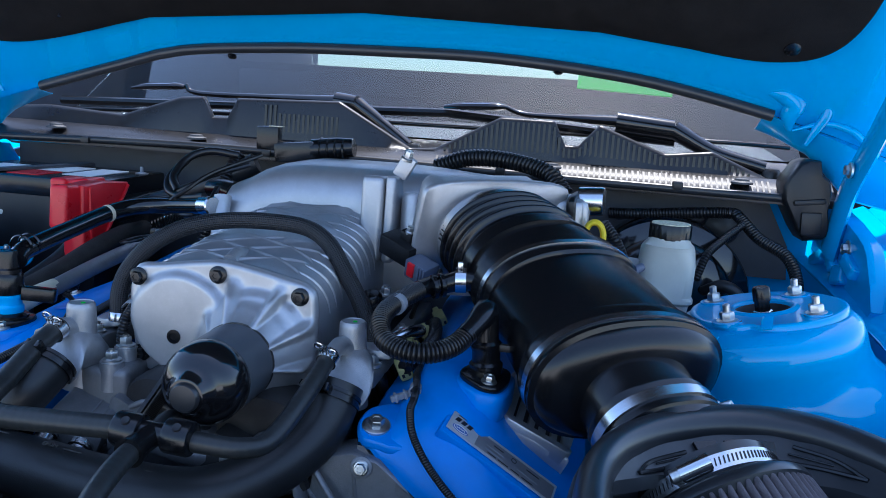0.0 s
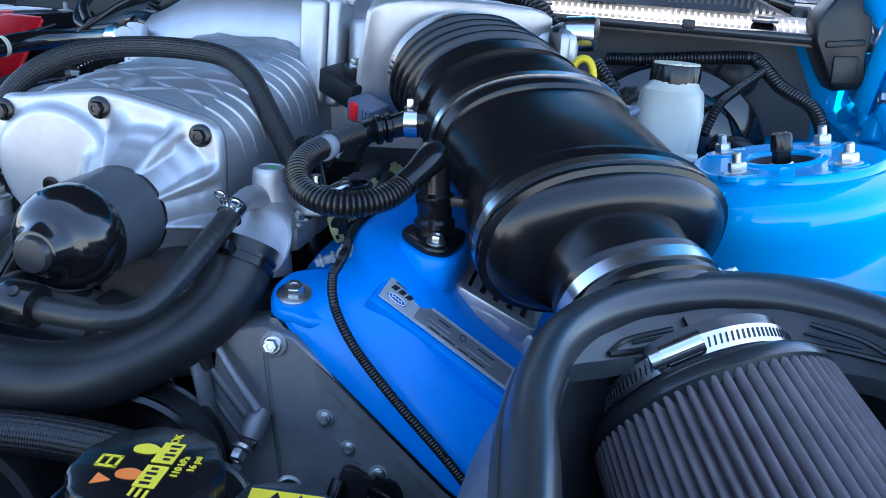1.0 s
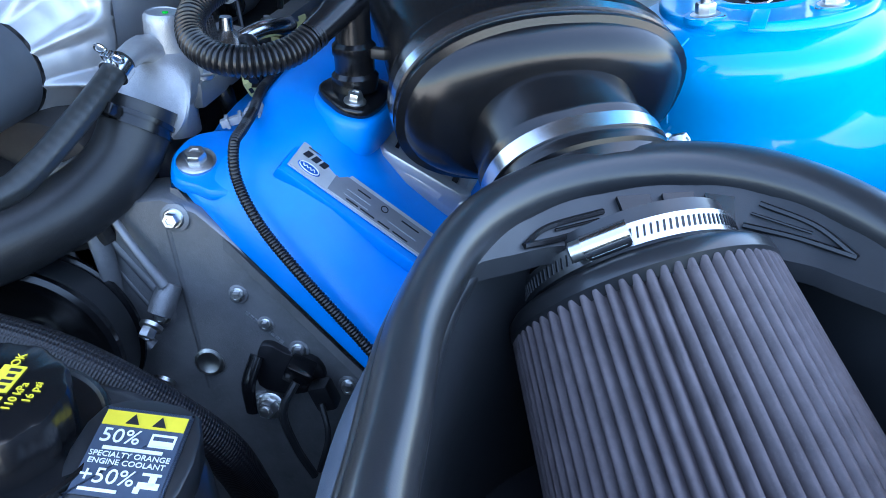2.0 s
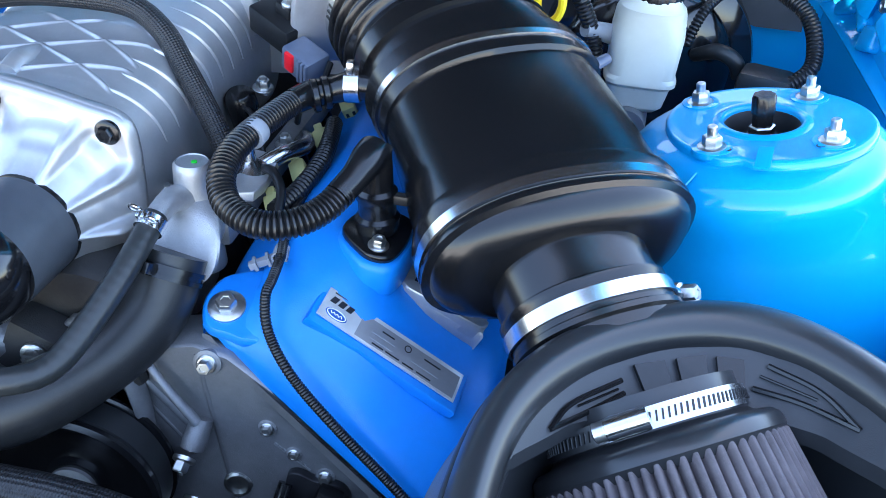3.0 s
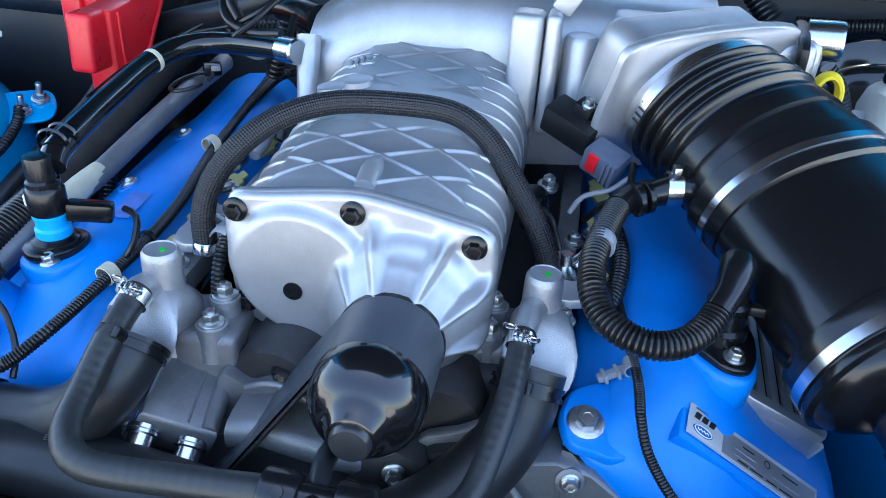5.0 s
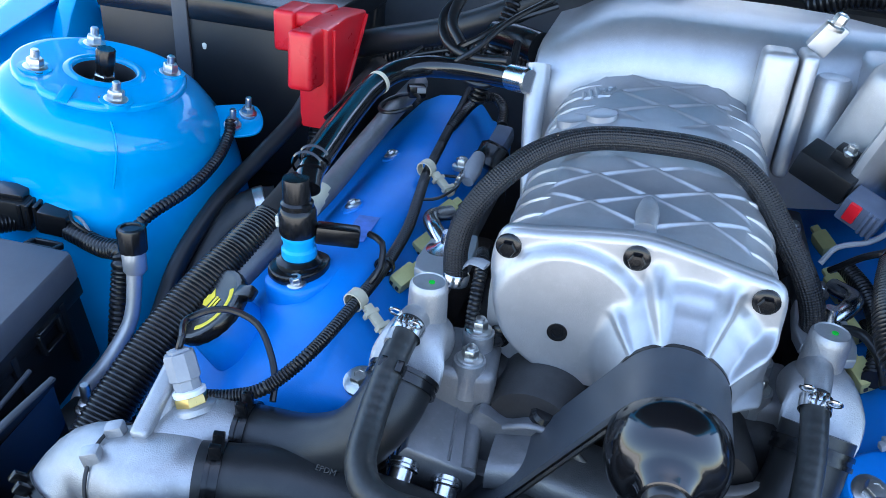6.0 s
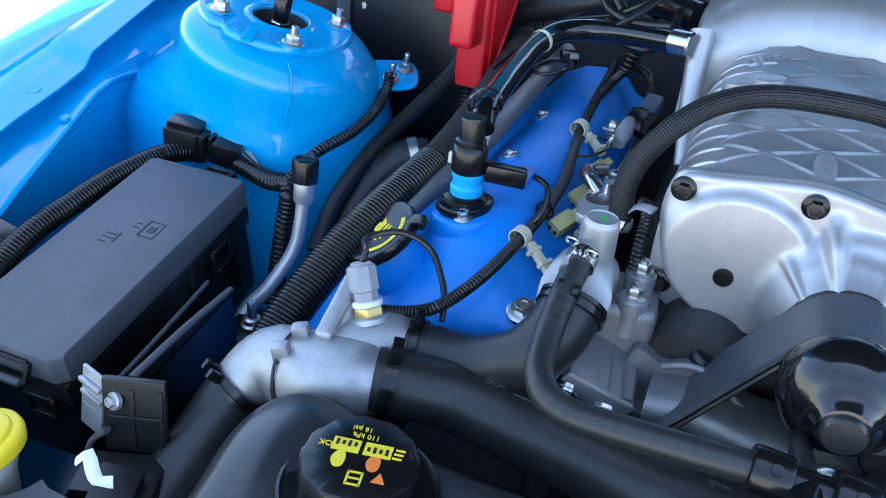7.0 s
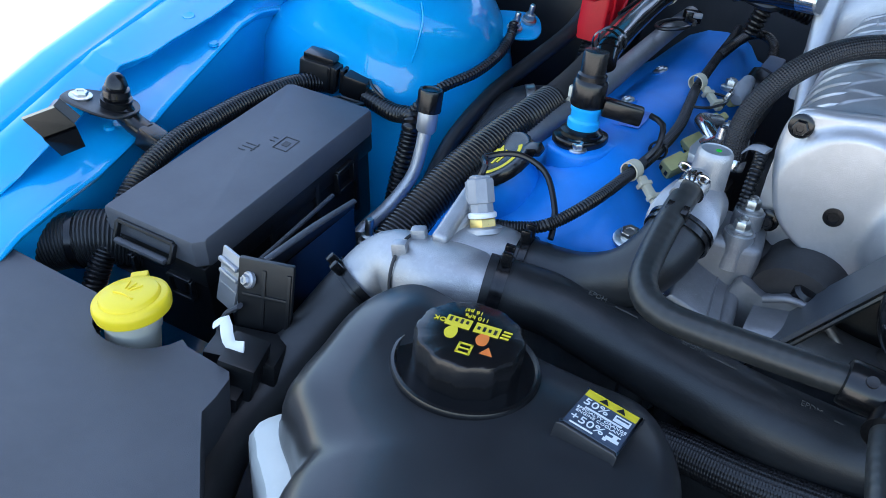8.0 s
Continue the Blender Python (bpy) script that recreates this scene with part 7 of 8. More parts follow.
part("sleeve", hose(LP, 0.0049, seg=12, corr=(0.0026, 0.0004)), LOOM, hl)
part("branch", hose([(-0.220, 1.09, 0.906), (-0.207, 1.145, 0.920), (-0.190, 1.165, 0.923), (-0.173, 1.150, 0.918), (-0.165, 1.11, 0.910)], 0.0055, seg=10, corr=(0.0034, 0.0005)), LOOM, hl)
part("branch_loop", hose([(-0.206, 0.93, 0.893), (-0.190, 0.940, 0.893), (-0.180, 0.975, 0.892), (-0.186, 1.00, 0.890), (-0.204, 0.99, 0.893)], 0.0015, seg=6), LOOM, hl)
for x, y in ((-0.2065, 0.764), (-0.214, 0.978)):
    z = cover_z(x, y)
    part("clip", lathe([(0.0076, -0.005), (0.0088, -0.005), (0.0088, 0.005), (0.0076, 0.005)], aim((x, y, z + 0.009), (0.25, 1, 0.1)), 16, close=False), IVORY, hl, "pale loom clip")
    part("clip_foot", block((0.030, 0.008, 0.006), pose(x + 0.020, y - 0.006, z - 0.002, 0, 28, -30), 0.0015), IVORY, hl)
    part("clip_tooth", block((0.004, 0.013, 0.008), pose(x + 0.014, y - 0.003, z + 0.001, 0, 28, -30), 0.001), IVORY, hl)
    part("clip_tooth", block((0.004, 0.013, 0.008), pose(x + 0.026, y - 0.009, z - 0.004, 0, 28, -30), 0.001), IVORY, hl)
part("tie", lathe([(0.007, -0.002), (0.0088, -0.002), (0.0088, 0.002), (0.007, 0.002)], aim((-0.2005, 0.815, 0.8845), (0.05, 1, 0)), 14, close=False), SATIN, hl)
nl = thing("charger_loom", "thin black corrugated loom hanging beside the supercharger", "wiring loom", (-0.12, 0.77, 0.86), group="wiring looms")
part("sleeve", hose([(-0.122, 0.835, 0.905), (-0.115, 0.80, 0.918), (-0.1115, 0.775, 0.915), (-0.111, 0.76, 0.895), (-0.108, 0.752, 0.868), (-0.095, 0.742, 0.850), (-0.072, 0.732, 0.842), (-0.052, 0.724, 0.838)], 0.0048, seg=10, corr=(0.0034, 0.0005)), LOOM, nl)
part("strap", hose([(-0.135, 0.79, 0.905), (-0.122, 0.79, 0.922), (-0.108, 0.782, 0.925)], 0.0045, seg=8, flat=0.3), GREY_CONN, nl, "grey loom strap")
part("end_plug", lathe([(0.010, 0), (0.011, 0.004), (0.011, 0.016), (0.008, 0.019), (0.003, 0.0195)], aim((-0.045, 0.724, 0.838), (0.2, -0.4, 1)), 18), SATIN, nl)
sv = thing("fuel_sensor", "grey and black fuel rail sensor with a bright clamp", "sensor", (-0.165, 0.95, 0.88))
part("body", lathe([(0.012, 0), (0.0180, 0.002), (0.0185, 0.010), (0.0165, 0.013), (0.0165, 0.024), (0.011, 0.028)], aim((-0.166, 1.040, 0.888), (0.25, 0.45, 0.7)), 24), SATIN, sv)
part("connector", block((0.020, 0.036, 0.020), pose(-0.158, 1.068, 0.908, 25, 0, -10), 0.004), BLUE_CONN, sv)
part("stem", hose([(-0.172, 1.030, 0.904), (-0.172, 1.005, 0.900), (-0.172, 0.985, 0.894)], [0.007, 0.0095, 0.006], seg=12), GREY_CONN, sv)
part("strap", block((0.006, 0.018, 0.022), pose(-0.182, 0.985, 0.892, 0, 20, 0), 0.002), STEEL, sv)
part("sensor_bolt", bolt_mesh(0.0070, 0.008, 1.5, 0.003, pose(-0.186, 1.015, 0.896)), ZINC, sv)

# valves and plugs behind the supercharger
rv = thing("vacuum_valve", "black plastic vacuum valve and plugs behind the supercharger", "valve", (-0.11, 1.19, 1.0))
part("body", block((0.065, 0.032, 0.030), pose(-0.085, 1.195, 1.070, 0, -6, 8), 0.006), SATIN, rv)
part("barrel", hose([(-0.06, 1.198, 1.074), (-0.02, 1.20, 1.079), (0.005, 1.20, 1.082)], [0.017, 0.017, 0.014], seg=18), SATIN, rv)
part("tower", block((0.034, 0.030, 0.036), pose(-0.128, 1.19, 1.088, 0, 0, 8), 0.004), SATIN, rv)
part("label", block((0.020, 0.014, 0.001), pose(-0.115, 1.185, 1.1065), 0.0), IVORY, rv)
part("nozzle", hose([(-0.13, 1.08, 1.012), (-0.16, 1.10, 1.014), (-0.185, 1.115, 1.012)], [0.017, 0.015, 0.013], seg=18), SATIN, rv)
for i in range(4):
    part("ring", lathe([(0.0165, -0.002), (0.019, 0), (0.0165, 0.002)], aim((-0.045 + 0.012 * i, 1.199, 1.0765), (1, 0, 0.08)), 20, close=False), SATIN, rv)
loom("rear_loom", [(-0.42, 1.19, 0.935), (-0.34, 1.18, 0.965), (-0.26, 1.17, 0.99), (-0.19, 1.16, 1.02), (-0.14, 1.17, 1.05)], 0.016, "thick dark wrapped loom behind the engine", mat=RUBBER, corr=None, group="")
loom("wiring_loom", [(-0.20, 1.12, 0.93), (-0.188, 1.13, 0.98), (-0.176, 1.15, 1.03), (-0.168, 1.17, 1.06)], 0.009, "black corrugated loom rising behind the supercharger", corr=(0.006, 0.0012))

loom("rear_loom", [(-0.36, 1.225, 0.915), (-0.31, 1.235, 0.940), (-0.25, 1.235, 0.952), (-0.20, 1.235, 0.950), (-0.15, 1.24, 0.94)], 0.0105, "black corrugated loom across the valve cover's rear end", corr=(0.0055, 0.001), group="")

wb = thing("wire_bundle", "bundle of thin black cables over the vapour tube", "cable", (-0.2, 1.05, 0.98))
for pts, r in (([(-0.215, 1.06, 0.985), (-0.212, 1.05, 1.005), (-0.190, 1.055, 1.02), (-0.165, 1.075, 1.035), (-0.12, 1.10, 1.052)], 0.0035), ([(-0.213, 1.04, 0.980), (-0.205, 1.03, 1.000), (-0.185, 1.035, 1.016), (-0.160, 1.065, 1.040), (-0.11, 1.12, 1.066)], 0.0030),
               ([(-0.225, 1.055, 0.99), (-0.20, 1.035, 0.985), (-0.17, 1.02, 0.985), (-0.150, 1.03, 1.0), (-0.15, 1.06, 1.02)], 0.0042), ([(-0.222, 1.06, 0.998), (-0.198, 1.045, 0.993), (-0.172, 1.03, 0.993), (-0.158, 1.04, 1.005)], 0.0036),
               ([(-0.285, 0.99, 0.978), (-0.262, 1.03, 0.995), (-0.235, 1.055, 1.0), (-0.21, 1.06, 1.005)], 0.0022), ([(-0.290, 0.90, 0.972), (-0.280, 0.95, 0.985), (-0.270, 1.0, 0.992), (-0.245, 1.045, 1.006)], 0.0020)):
    part("cable", hose(pts, r, seg=8), LOOM, wb)
ring = [(-0.272 + 0.020 * math.cos(a), 1.062 + 0.032 * math.sin(a), 0.936 + 0.004 * math.cos(a)) for a in np.linspace(0, 2 * math.pi * 0.93, 15)]
part("loop", hose(ring, 0.0022, seg=8), LOOM, wb)
part("plug", block((0.020, 0.014, 0.014), pose(-0.264, 1.098, 0.940, 0, 0, 30), 0.003), SATIN, wb)
part("plug_tab", block((0.010, 0.004, 0.006), pose(-0.256, 1.090, 0.944, 0, 0, 30), 0.001), GREY_CONN, wb)

# ---- thermostat housing with sensor ----
tt = thing("thermostat_housing", "cast aluminium thermostat housing joining the coolant hoses", "thermostat housing", (-0.31, 0.63, 0.78))
TA = Vector((0.95, 0.06, 0.20)).normalized()
side = Vector((0, 1, 0))
rows = [superring(c0, side, TA.cross(side), r0, r0 * 0.94, 40, 2.2) for c0, r0 in (((-0.321, 0.606, 0.804), 0.020), ((-0.320, 0.606, 0.804), 0.033), ((-0.317, 0.606, 0.805), 0.0345), ((-0.300, 0.606, 0.809), 0.0345), ((-0.284, 0.605, 0.813), 0.033),
        ((-0.270, 0.605, 0.817), 0.0295), ((-0.263, 0.605, 0.820), 0.0268), ((-0.260, 0.605, 0.821), 0.0236), ((-0.244, 0.609, 0.822), 0.0232))]
part("body", loft(rows), CAST_GREY, tt, sharp=50)
part("neck", hose([(-0.300, 0.625, 0.812), (-0.285, 0.638, 0.818), (-0.270, 0.648, 0.821), (-0.262, 0.6515, 0.8215), (-0.250, 0.655, 0.820)], [0.030, 0.0285, 0.0270, 0.0262, 0.0222], seg=32), CAST_GREY, tt)
part("elbow", hose([(-0.318, 0.607, 0.804), (-0.333, 0.610, 0.804), (-0.347, 0.608, 0.800), (-0.357, 0.601, 0.793), (-0.364, 0.592, 0.784)], [0.0318, 0.0315, 0.0295, 0.0262, 0.0236], seg=32), CAST_GREY, tt, "smooth cast elbow cover")
part("seam", hose([Vector((-0.3215, 0.606, 0.804)) + (math.cos(a) * side + math.sin(a) * TA.cross(side)) * 0.0342 for a in np.linspace(0, 2 * math.pi, 33)], 0.0014, seg=6, capped=False), DARK_CAST, tt, "dark parting seam")
part("arm", block((0.0135, 0.064, 0.018), pose(-0.3065, 0.640, 0.847, 17, 0, 6), 0.004, 3), CAST_GREY, tt)
part("arm_web", loft([superring(c0, (1, 0, 0), (0, 0, 1), a0, b0, 16, 3.0) for c0, a0, b0 in (((-0.306, 0.600, 0.826), 0.010, 0.010), ((-0.306, 0.625, 0.832), 0.010, 0.014), ((-0.304, 0.655, 0.838), 0.012, 0.016))]), CAST_GREY, tt)
for x, y, z in ((-0.3225, 0.612, 0.836), (-0.326, 0.590, 0.832)):
    part("lug", block((0.013, 0.011, 0.018), pose(x, y, z, 0, -12, 20), 0.003), CAST_GREY, tt)
part("boss", lathe([(0.019, -0.012), (0.018, 0.002), (0.014, 0.003)], pose(-0.284, 0.647, 0.842), 24), CAST_GREY, tt)
ts = thing("coolant_sensor", "grey plug sensor in a brass hexagon fitting", "sensor", (-0.285, 0.648, 0.843))
SM = aim((-0.2845, 0.6475, 0.844), (-0.36, 0.25, 0.9))
part("hexagon", lathe([(0.0118, 0.0), (0.0118, 0.007), (0.0108, 0.0085), (0.009, 0.009)], SM, 6), BRASS, ts, "brass hexagon fitting")
part("seat", lathe([(0.0165, -0.004), (0.0165, 0.000), (0.014, 0.0015)], SM, 24), CAST, ts)
part("plug", lathe([(0.0090, 0.009), (0.0098, 0.011), (0.0098, 0.020), (0.0115, 0.021), (0.0115, 0.038), (0.0105, 0.040), (0.006, 0.0405)], SM, 8), GREY_CONN, ts)
for k in (-0.006, 0.006):
    part("rail", block((0.0022, 0.004, 0.018), SM @ Matrix.Translation((k, -0.0115, 0.029)), 0.0006), GREY_CONN, ts)
part("neck_ring", lathe([(0.0115, 0.0085), (0.0118, 0.0095), (0.0118, 0.012), (0.0105, 0.013)], SM, 24), WHITE, ts)
part("tab", block((0.012, 0.007, 0.022), SM @ Matrix.Translation((0.002, -0.010, 0.024)), 0.002), GREY_CONN, ts)
part("collar", block((0.014, 0.014, 0.008), SM @ Matrix.Translation((0, 0, 0.039)), 0.003), GREY_CONN, ts)
part("wire", hose([SM @ Vector((0, 0, 0.040)), SM @ Vector((-0.004, 0.004, 0.050)), (-0.311, 0.690, 0.884), (-0.290, 0.706, 0.888), (-0.264, 0.708, 0.880), (-0.246, 0.695, 0.862), (-0.238, 0.682, 0.850), (-0.235, 0.672, 0.842)], 0.0026, seg=8), LOOM, ts)
lc = thing("lower_hose", "black rubber hose running down beside the coolant tank", "hose", (-0.37, 0.48, 0.66))
part("hose", hose([(-0.357, 0.601, 0.793), (-0.366, 0.588, 0.780), (-0.378, 0.551, 0.748), (-0.386, 0.502, 0.716), (-0.383, 0.45, 0.700), (-0.362, 0.40, 0.69), (-0.335, 0.34, 0.68)], 0.0240, seg=26), RUBBER, lc)
spring_clamp(lc, (-0.364, 0.591, 0.783), (-0.45, -0.55, -0.65), 0.0248)

# service port of the air conditioning
ap = thing("service_port", "aluminium service pipe with a black screw cap", "service port", (-0.43, 0.79, 0.74))
part("pipe", hose([(-0.430, 0.793, 0.858), (-0.430, 0.788, 0.825), (-0.433, 0.778, 0.790), (-0.447, 0.755, 0.755), (-0.462, 0.735, 0.730), (-0.455, 0.705, 0.700), (-0.42, 0.68, 0.67)], [0.0075, 0.0068, 0.0068, 0.0075, 0.008, 0.008, 0.008], seg=18), CAST, ap)
part("barrel", lathe([(0.0075, -0.03), (0.0105, -0.026), (0.0105, -0.006), (0.0095, -0.004)], aim((-0.430, 0.794, 0.866), (0, 0.05, 1)), 20), CAST, ap)
part("cap", lathe([(0.0125, -0.006), (0.0128, 0.014), (0.0120, 0.0165), (0.009, 0.017), (0.0085, 0.0155), (0.003, 0.0155)], aim((-0.430, 0.794, 0.866), (0, 0.05, 1)), 36, lobes=(12, -0.04)), SATIN, ap, "ribbed black cap")
sd = thing("bracket_stud", "zinc stud standing on a bracket beside the fuse box", "stud", (-0.440, 0.716, 0.735))
part("stud", lathe([(0.011, 0.0), (0.011, 0.003), (0.008, 0.004), (0.008, 0.009), (0.0045, 0.010), (0.0045, 0.026), (0.0035, 0.028)], pose(-0.440, 0.716, 0.735), 16), ZINC, sd)
part("foot", block((0.05, 0.06, 0.30), pose(-0.440, 0.716, 0.584), 0.004), PLASTIC, sd)

# ---- fuse box ----
fb = thing("fuse_box", "black plastic fuse box with a flat grained lid", "fuse box", (-0.545, 0.67, 0.69))
FB = pose(-0.552, 0.667, 0.8155, 9.8, 0, 2.2)
part("lid", prism([(-0.056, -0.134), (0.047, -0.134), (0.055, -0.126), (0.055, 0.130), (0.050, 0.134), (-0.051, 0.134), (-0.056, 0.130)], -0.030, 0.0005, FB, 0.004), LID_GREY, fb, "grained dark grey lid")
part("body", block((0.102, 0.258, 0.11), FB @ Matrix.Translation((0, 0, -0.082)), 0.004), PLASTIC, fb)
part("skirt", block((0.108, 0.264, 0.022), FB @ Matrix.Translation((0, 0, -0.040)), 0.003), PLASTIC, fb)
def frame_latch(m, w, h, bar=0.004, deep=0.006):
    """A moulded rectangular loop with an open middle."""
    bm = bmesh.new()
    for x, z, a, b in ((0, h / 2, w, bar), (0, -h / 2, w, bar), (-w / 2, 0, bar, h), (w / 2, 0, bar, h)):
        block((a, deep, b), m @ Matrix.Translation((x, 0, z)), 0.0008, 1, bm=bm)
    return bm


part("catch", frame_latch(FB @ pose(-0.006, -0.139, -0.016, -25, 0, 0), 0.066, 0.018), PLASTIC, fb, "moulded lid handle")
part("catch_bar", block((0.060, 0.006, 0.005), FB @ Matrix.Translation((-0.006, -0.146, -0.022)), 0.002), GREY_PLASTIC, fb)
for x in (-0.048, 0.022):
    part("latch", frame_latch(FB @ Matrix.Translation((x, -0.134, -0.060)), 0.026, 0.022), PLASTIC, fb, "black latch loop")
    part("latch_tongue", block((0.014, 0.008, 0.014), FB @ Matrix.Translation((x, -0.132, -0.058)), 0.002), PLASTIC, fb)
for y in (-0.100, -0.04, 0.03, 0.10):
    part("front_rib" if y < -0.09 else "side_rib", block((0.006, 0.008, 0.075), FB @ Matrix.Translation((0.052, y, -0.075)), 0.002), PLASTIC, fb)
part("side_latch", frame_latch(FB @ Matrix.Translation((0.056, 0.075, -0.052)) @ Matrix.Rotation(radians(90), 4, "Z"), 0.028, 0.024), PLASTIC, fb)
part("rear_catch", frame_latch(FB @ pose(0.018, 0.140, -0.006, 70, 0, 0), 0.030, 0.014), PLASTIC, fb)
part("lid_mark", block((0.0008, 0.022, 0.0008), FB @ Matrix.Translation((0.012, 0.030, 0.0008)), 0.0), PLASTIC, fb)
for x, y, w, h in ((0.020, 0.041, 0.017, 0.0010), (0.020, 0.019, 0.017, 0.0010), (0.028, 0.030, 0.0010, 0.022), (0.020, 0.030, 0.007, 0.008), (0.004, 0.034, 0.006, 0.0012), (0.004, 0.028, 0.006, 0.0012), (-0.008, 0.012, 0.015, 0.0012), (-0.008, 0.006, 0.015, 0.0012), (-0.012, 0.0, 0.008, 0.0012), (-0.002, 0.009, 0.0012, 0.014)):
    part("lid_mark", block((w, h, 0.0008), FB @ Matrix.Translation((x, y, 0.0006)), 0.0), PLASTIC, fb)
# bracket and tray beside the box
bt = thing("relay_bracket", "black plastic bracket tray with a bright metal strip", "bracket", (-0.42, 0.60, 0.70))
part("blade", loft([[Vector((-0.424 + 0.001 * k, 0.545, z)) for k, z in ((0, 0.772), (0, 0.806), (4, 0.806), (4, 0.772))], [Vector((-0.436 + 0.001 * k, 0.676, z)) for k, z in ((0, 0.745), (0, 0.800), (4, 0.800), (4, 0.745))]]), PLASTIC, bt)
part("blade_face", loft([[Vector((-0.416, 0.545, 0.795)), Vector((-0.432, 0.675, 0.796)), Vector((-0.425, 0.672, 0.760)), Vector((-0.402, 0.540, 0.725))], [Vector((-0.419, 0.545, 0.793)), Vector((-0.435, 0.675, 0.794)), Vector((-0.429, 0.672, 0.758)), Vector((-0.406, 0.540, 0.723))]]), SATIN, bt)
part("rail", hose([(-0.421, 0.540, 0.807), (-0.428, 0.610, 0.805), (-0.434, 0.678, 0.801)], [0.0032, 0.0036, 0.0030], seg=10, flat=0.7), GREY_PLASTIC, bt, "narrow ribbed rail")
part("tray_rim", hose([(-0.468, 0.690, 0.790), (-0.462, 0.600, 0.776), (-0.460, 0.560, 0.770), (-0.452, 0.548, 0.772), (-0.425, 0.540, 0.785)], 0.0022, seg=8, step=0.01), GREY_PLASTIC, bt)
part("tray", block((0.036, 0.14, 0.05), pose(-0.446, 0.612, 0.735, 8, 0, 4), 0.003), PLASTIC, bt)
part("front_plate", block((0.046, 0.006, 0.062), pose(-0.412, 0.531, 0.782, -8, 0, 20), 0.002), PLASTIC, bt)
for k in (0.0, 0.022):
    part("front_rib", block((0.0035, 0.004, 0.052), pose(-0.412 + k * 0.9, 0.528 + k * 0.3, 0.780, -8, 0, 20), 0.001), PLASTIC, bt)
part("front_rib", block((0.040, 0.004, 0.0035), pose(-0.410, 0.529, 0.782, -8, 0, 20), 0.001), PLASTIC, bt)
part("screw", bolt_mesh(0.0046, 0.004, 1.55, 0, aim((-0.424, 0.524, 0.796), (-0.25, -1, 0.35))), CAST, bt, "bright screw head")
strip = part("metal_strip", block((0.026, 0.003, 0.050), pose(-0.447, 0.527, 0.785, -10, 0, -15), 0.001), CAST, bt, "ribbed aluminium strip")
for i in range(4):
    part("strip_rib", block((0.0255, 0.004, 0.004), pose(-0.447, 0.526, 0.767 + 0.011 * i, -10, 0, -15), 0.0015), CAST, strip)
part("hook", hose([(-0.425, 0.515, 0.775), (-0.438, 0.512, 0.762), (-0.440, 0.505, 0.745), (-0.425, 0.495, 0.738)], 0.004, seg=8, flat=0.6), GREY_PLASTIC, bt)
part("shelf", block((0.060, 0.040, 0.06), pose(-0.405, 0.502, 0.725, 0, 0, 20), 0.004), PLASTIC, bt)
rb = thing("relay", "black plastic relay plug with a white lock", "relay", (-0.40, 0.47, 0.72))
part("case", block((0.030, 0.034, 0.07), pose(-0.396, 0.484, 0.735, 8, 10, 20), 0.003), PLASTIC, rb)
part("step", block((0.040, 0.026, 0.05), pose(-0.404, 0.466, 0.722, 8, 10, 20), 0.003), PLASTIC, rb)
part("latch", block((0.022, 0.006, 0.030), pose(-0.410, 0.452, 0.728, 8, 10, 20), 0.002), PLASTIC, rb)
part("lock", hose([(-0.416, 0.478, 0.782), (-0.409, 0.482, 0.788), (-0.403, 0.478, 0.780), (-0.398, 0.477, 0.772), (-0.389, 0.481, 0.772)], 0.0048, seg=8, flat=0.3), WHITE, rb, "white plastic lock")

# loom and connector along the inner wing
wl = thing("wing_loom", "black corrugated loom along the inner wing", "wiring loom", (-0.63, 0.65, 0.78), group="wiring looms")
part("sleeve", hose([(-0.600, 0.855, 0.826), (-0.622, 0.82, 0.828), (-0.632, 0.76, 0.824), (-0.632, 0.70, 0.818), (-0.630, 0.65, 0.812), (-0.622, 0.60, 0.800), (-0.612, 0.565, 0.782), (-0.608, 0.540, 0.755), (-0.606, 0.515, 0.715), (-0.60, 0.49, 0.65)], 0.0105, seg=14, corr=(0.0040, 0.0008)), LOOM, wl)
part("right_run", hose([(-0.545, 0.850, 0.826), (-0.500, 0.835, 0.826), (-0.470, 0.825, 0.832), (-0.462, 0.815, 0.82), (-0.462, 0.80, 0.77), (-0.465, 0.79, 0.71)], 0.0095, seg=12, corr=(0.005, 0.0009)), LOOM, wl)
cb = thing("loom_connector", "black multi-way connector with loose wires on the strut tower", "connector", (-0.59, 0.86, 0.81))
part("body", block((0.046, 0.028, 0.034), pose(-0.610, 0.850, 0.838, 6, 4, 12), 0.003), PLASTIC, cb)
part("cover", block((0.038, 0.022, 0.010), pose(-0.609, 0.849, 0.857, 6, 4, 12), 0.002), SATIN, cb)
for k in range(3):
    part("rib", block((0.004, 0.030, 0.028), pose(-0.594 + 0.008 * k, 0.852 + 0.0015 * k, 0.839, 6, 4, 12), 0.001), SATIN, cb)
part("socket", block((0.030, 0.034, 0.026), pose(-0.560, 0.856, 0.836, 6, 8, 12), 0.003), SATIN, cb)
for i, (mt, dz) in enumerate(((GREY_CONN, 0.006), (IVORY, 0.0), (GREEN, -0.006), (WHITE, -0.010), (LOOM, 0.010))):
    part("wire", hose([(-0.548, 0.858, 0.836 + dz), (-0.530, 0.852 - 0.003 * i, 0.832 + dz * 1.2), (-0.512, 0.842, 0.826 + dz * 0.6), (-0.496, 0.835, 0.826)], 0.0017, seg=6), mt, cb)
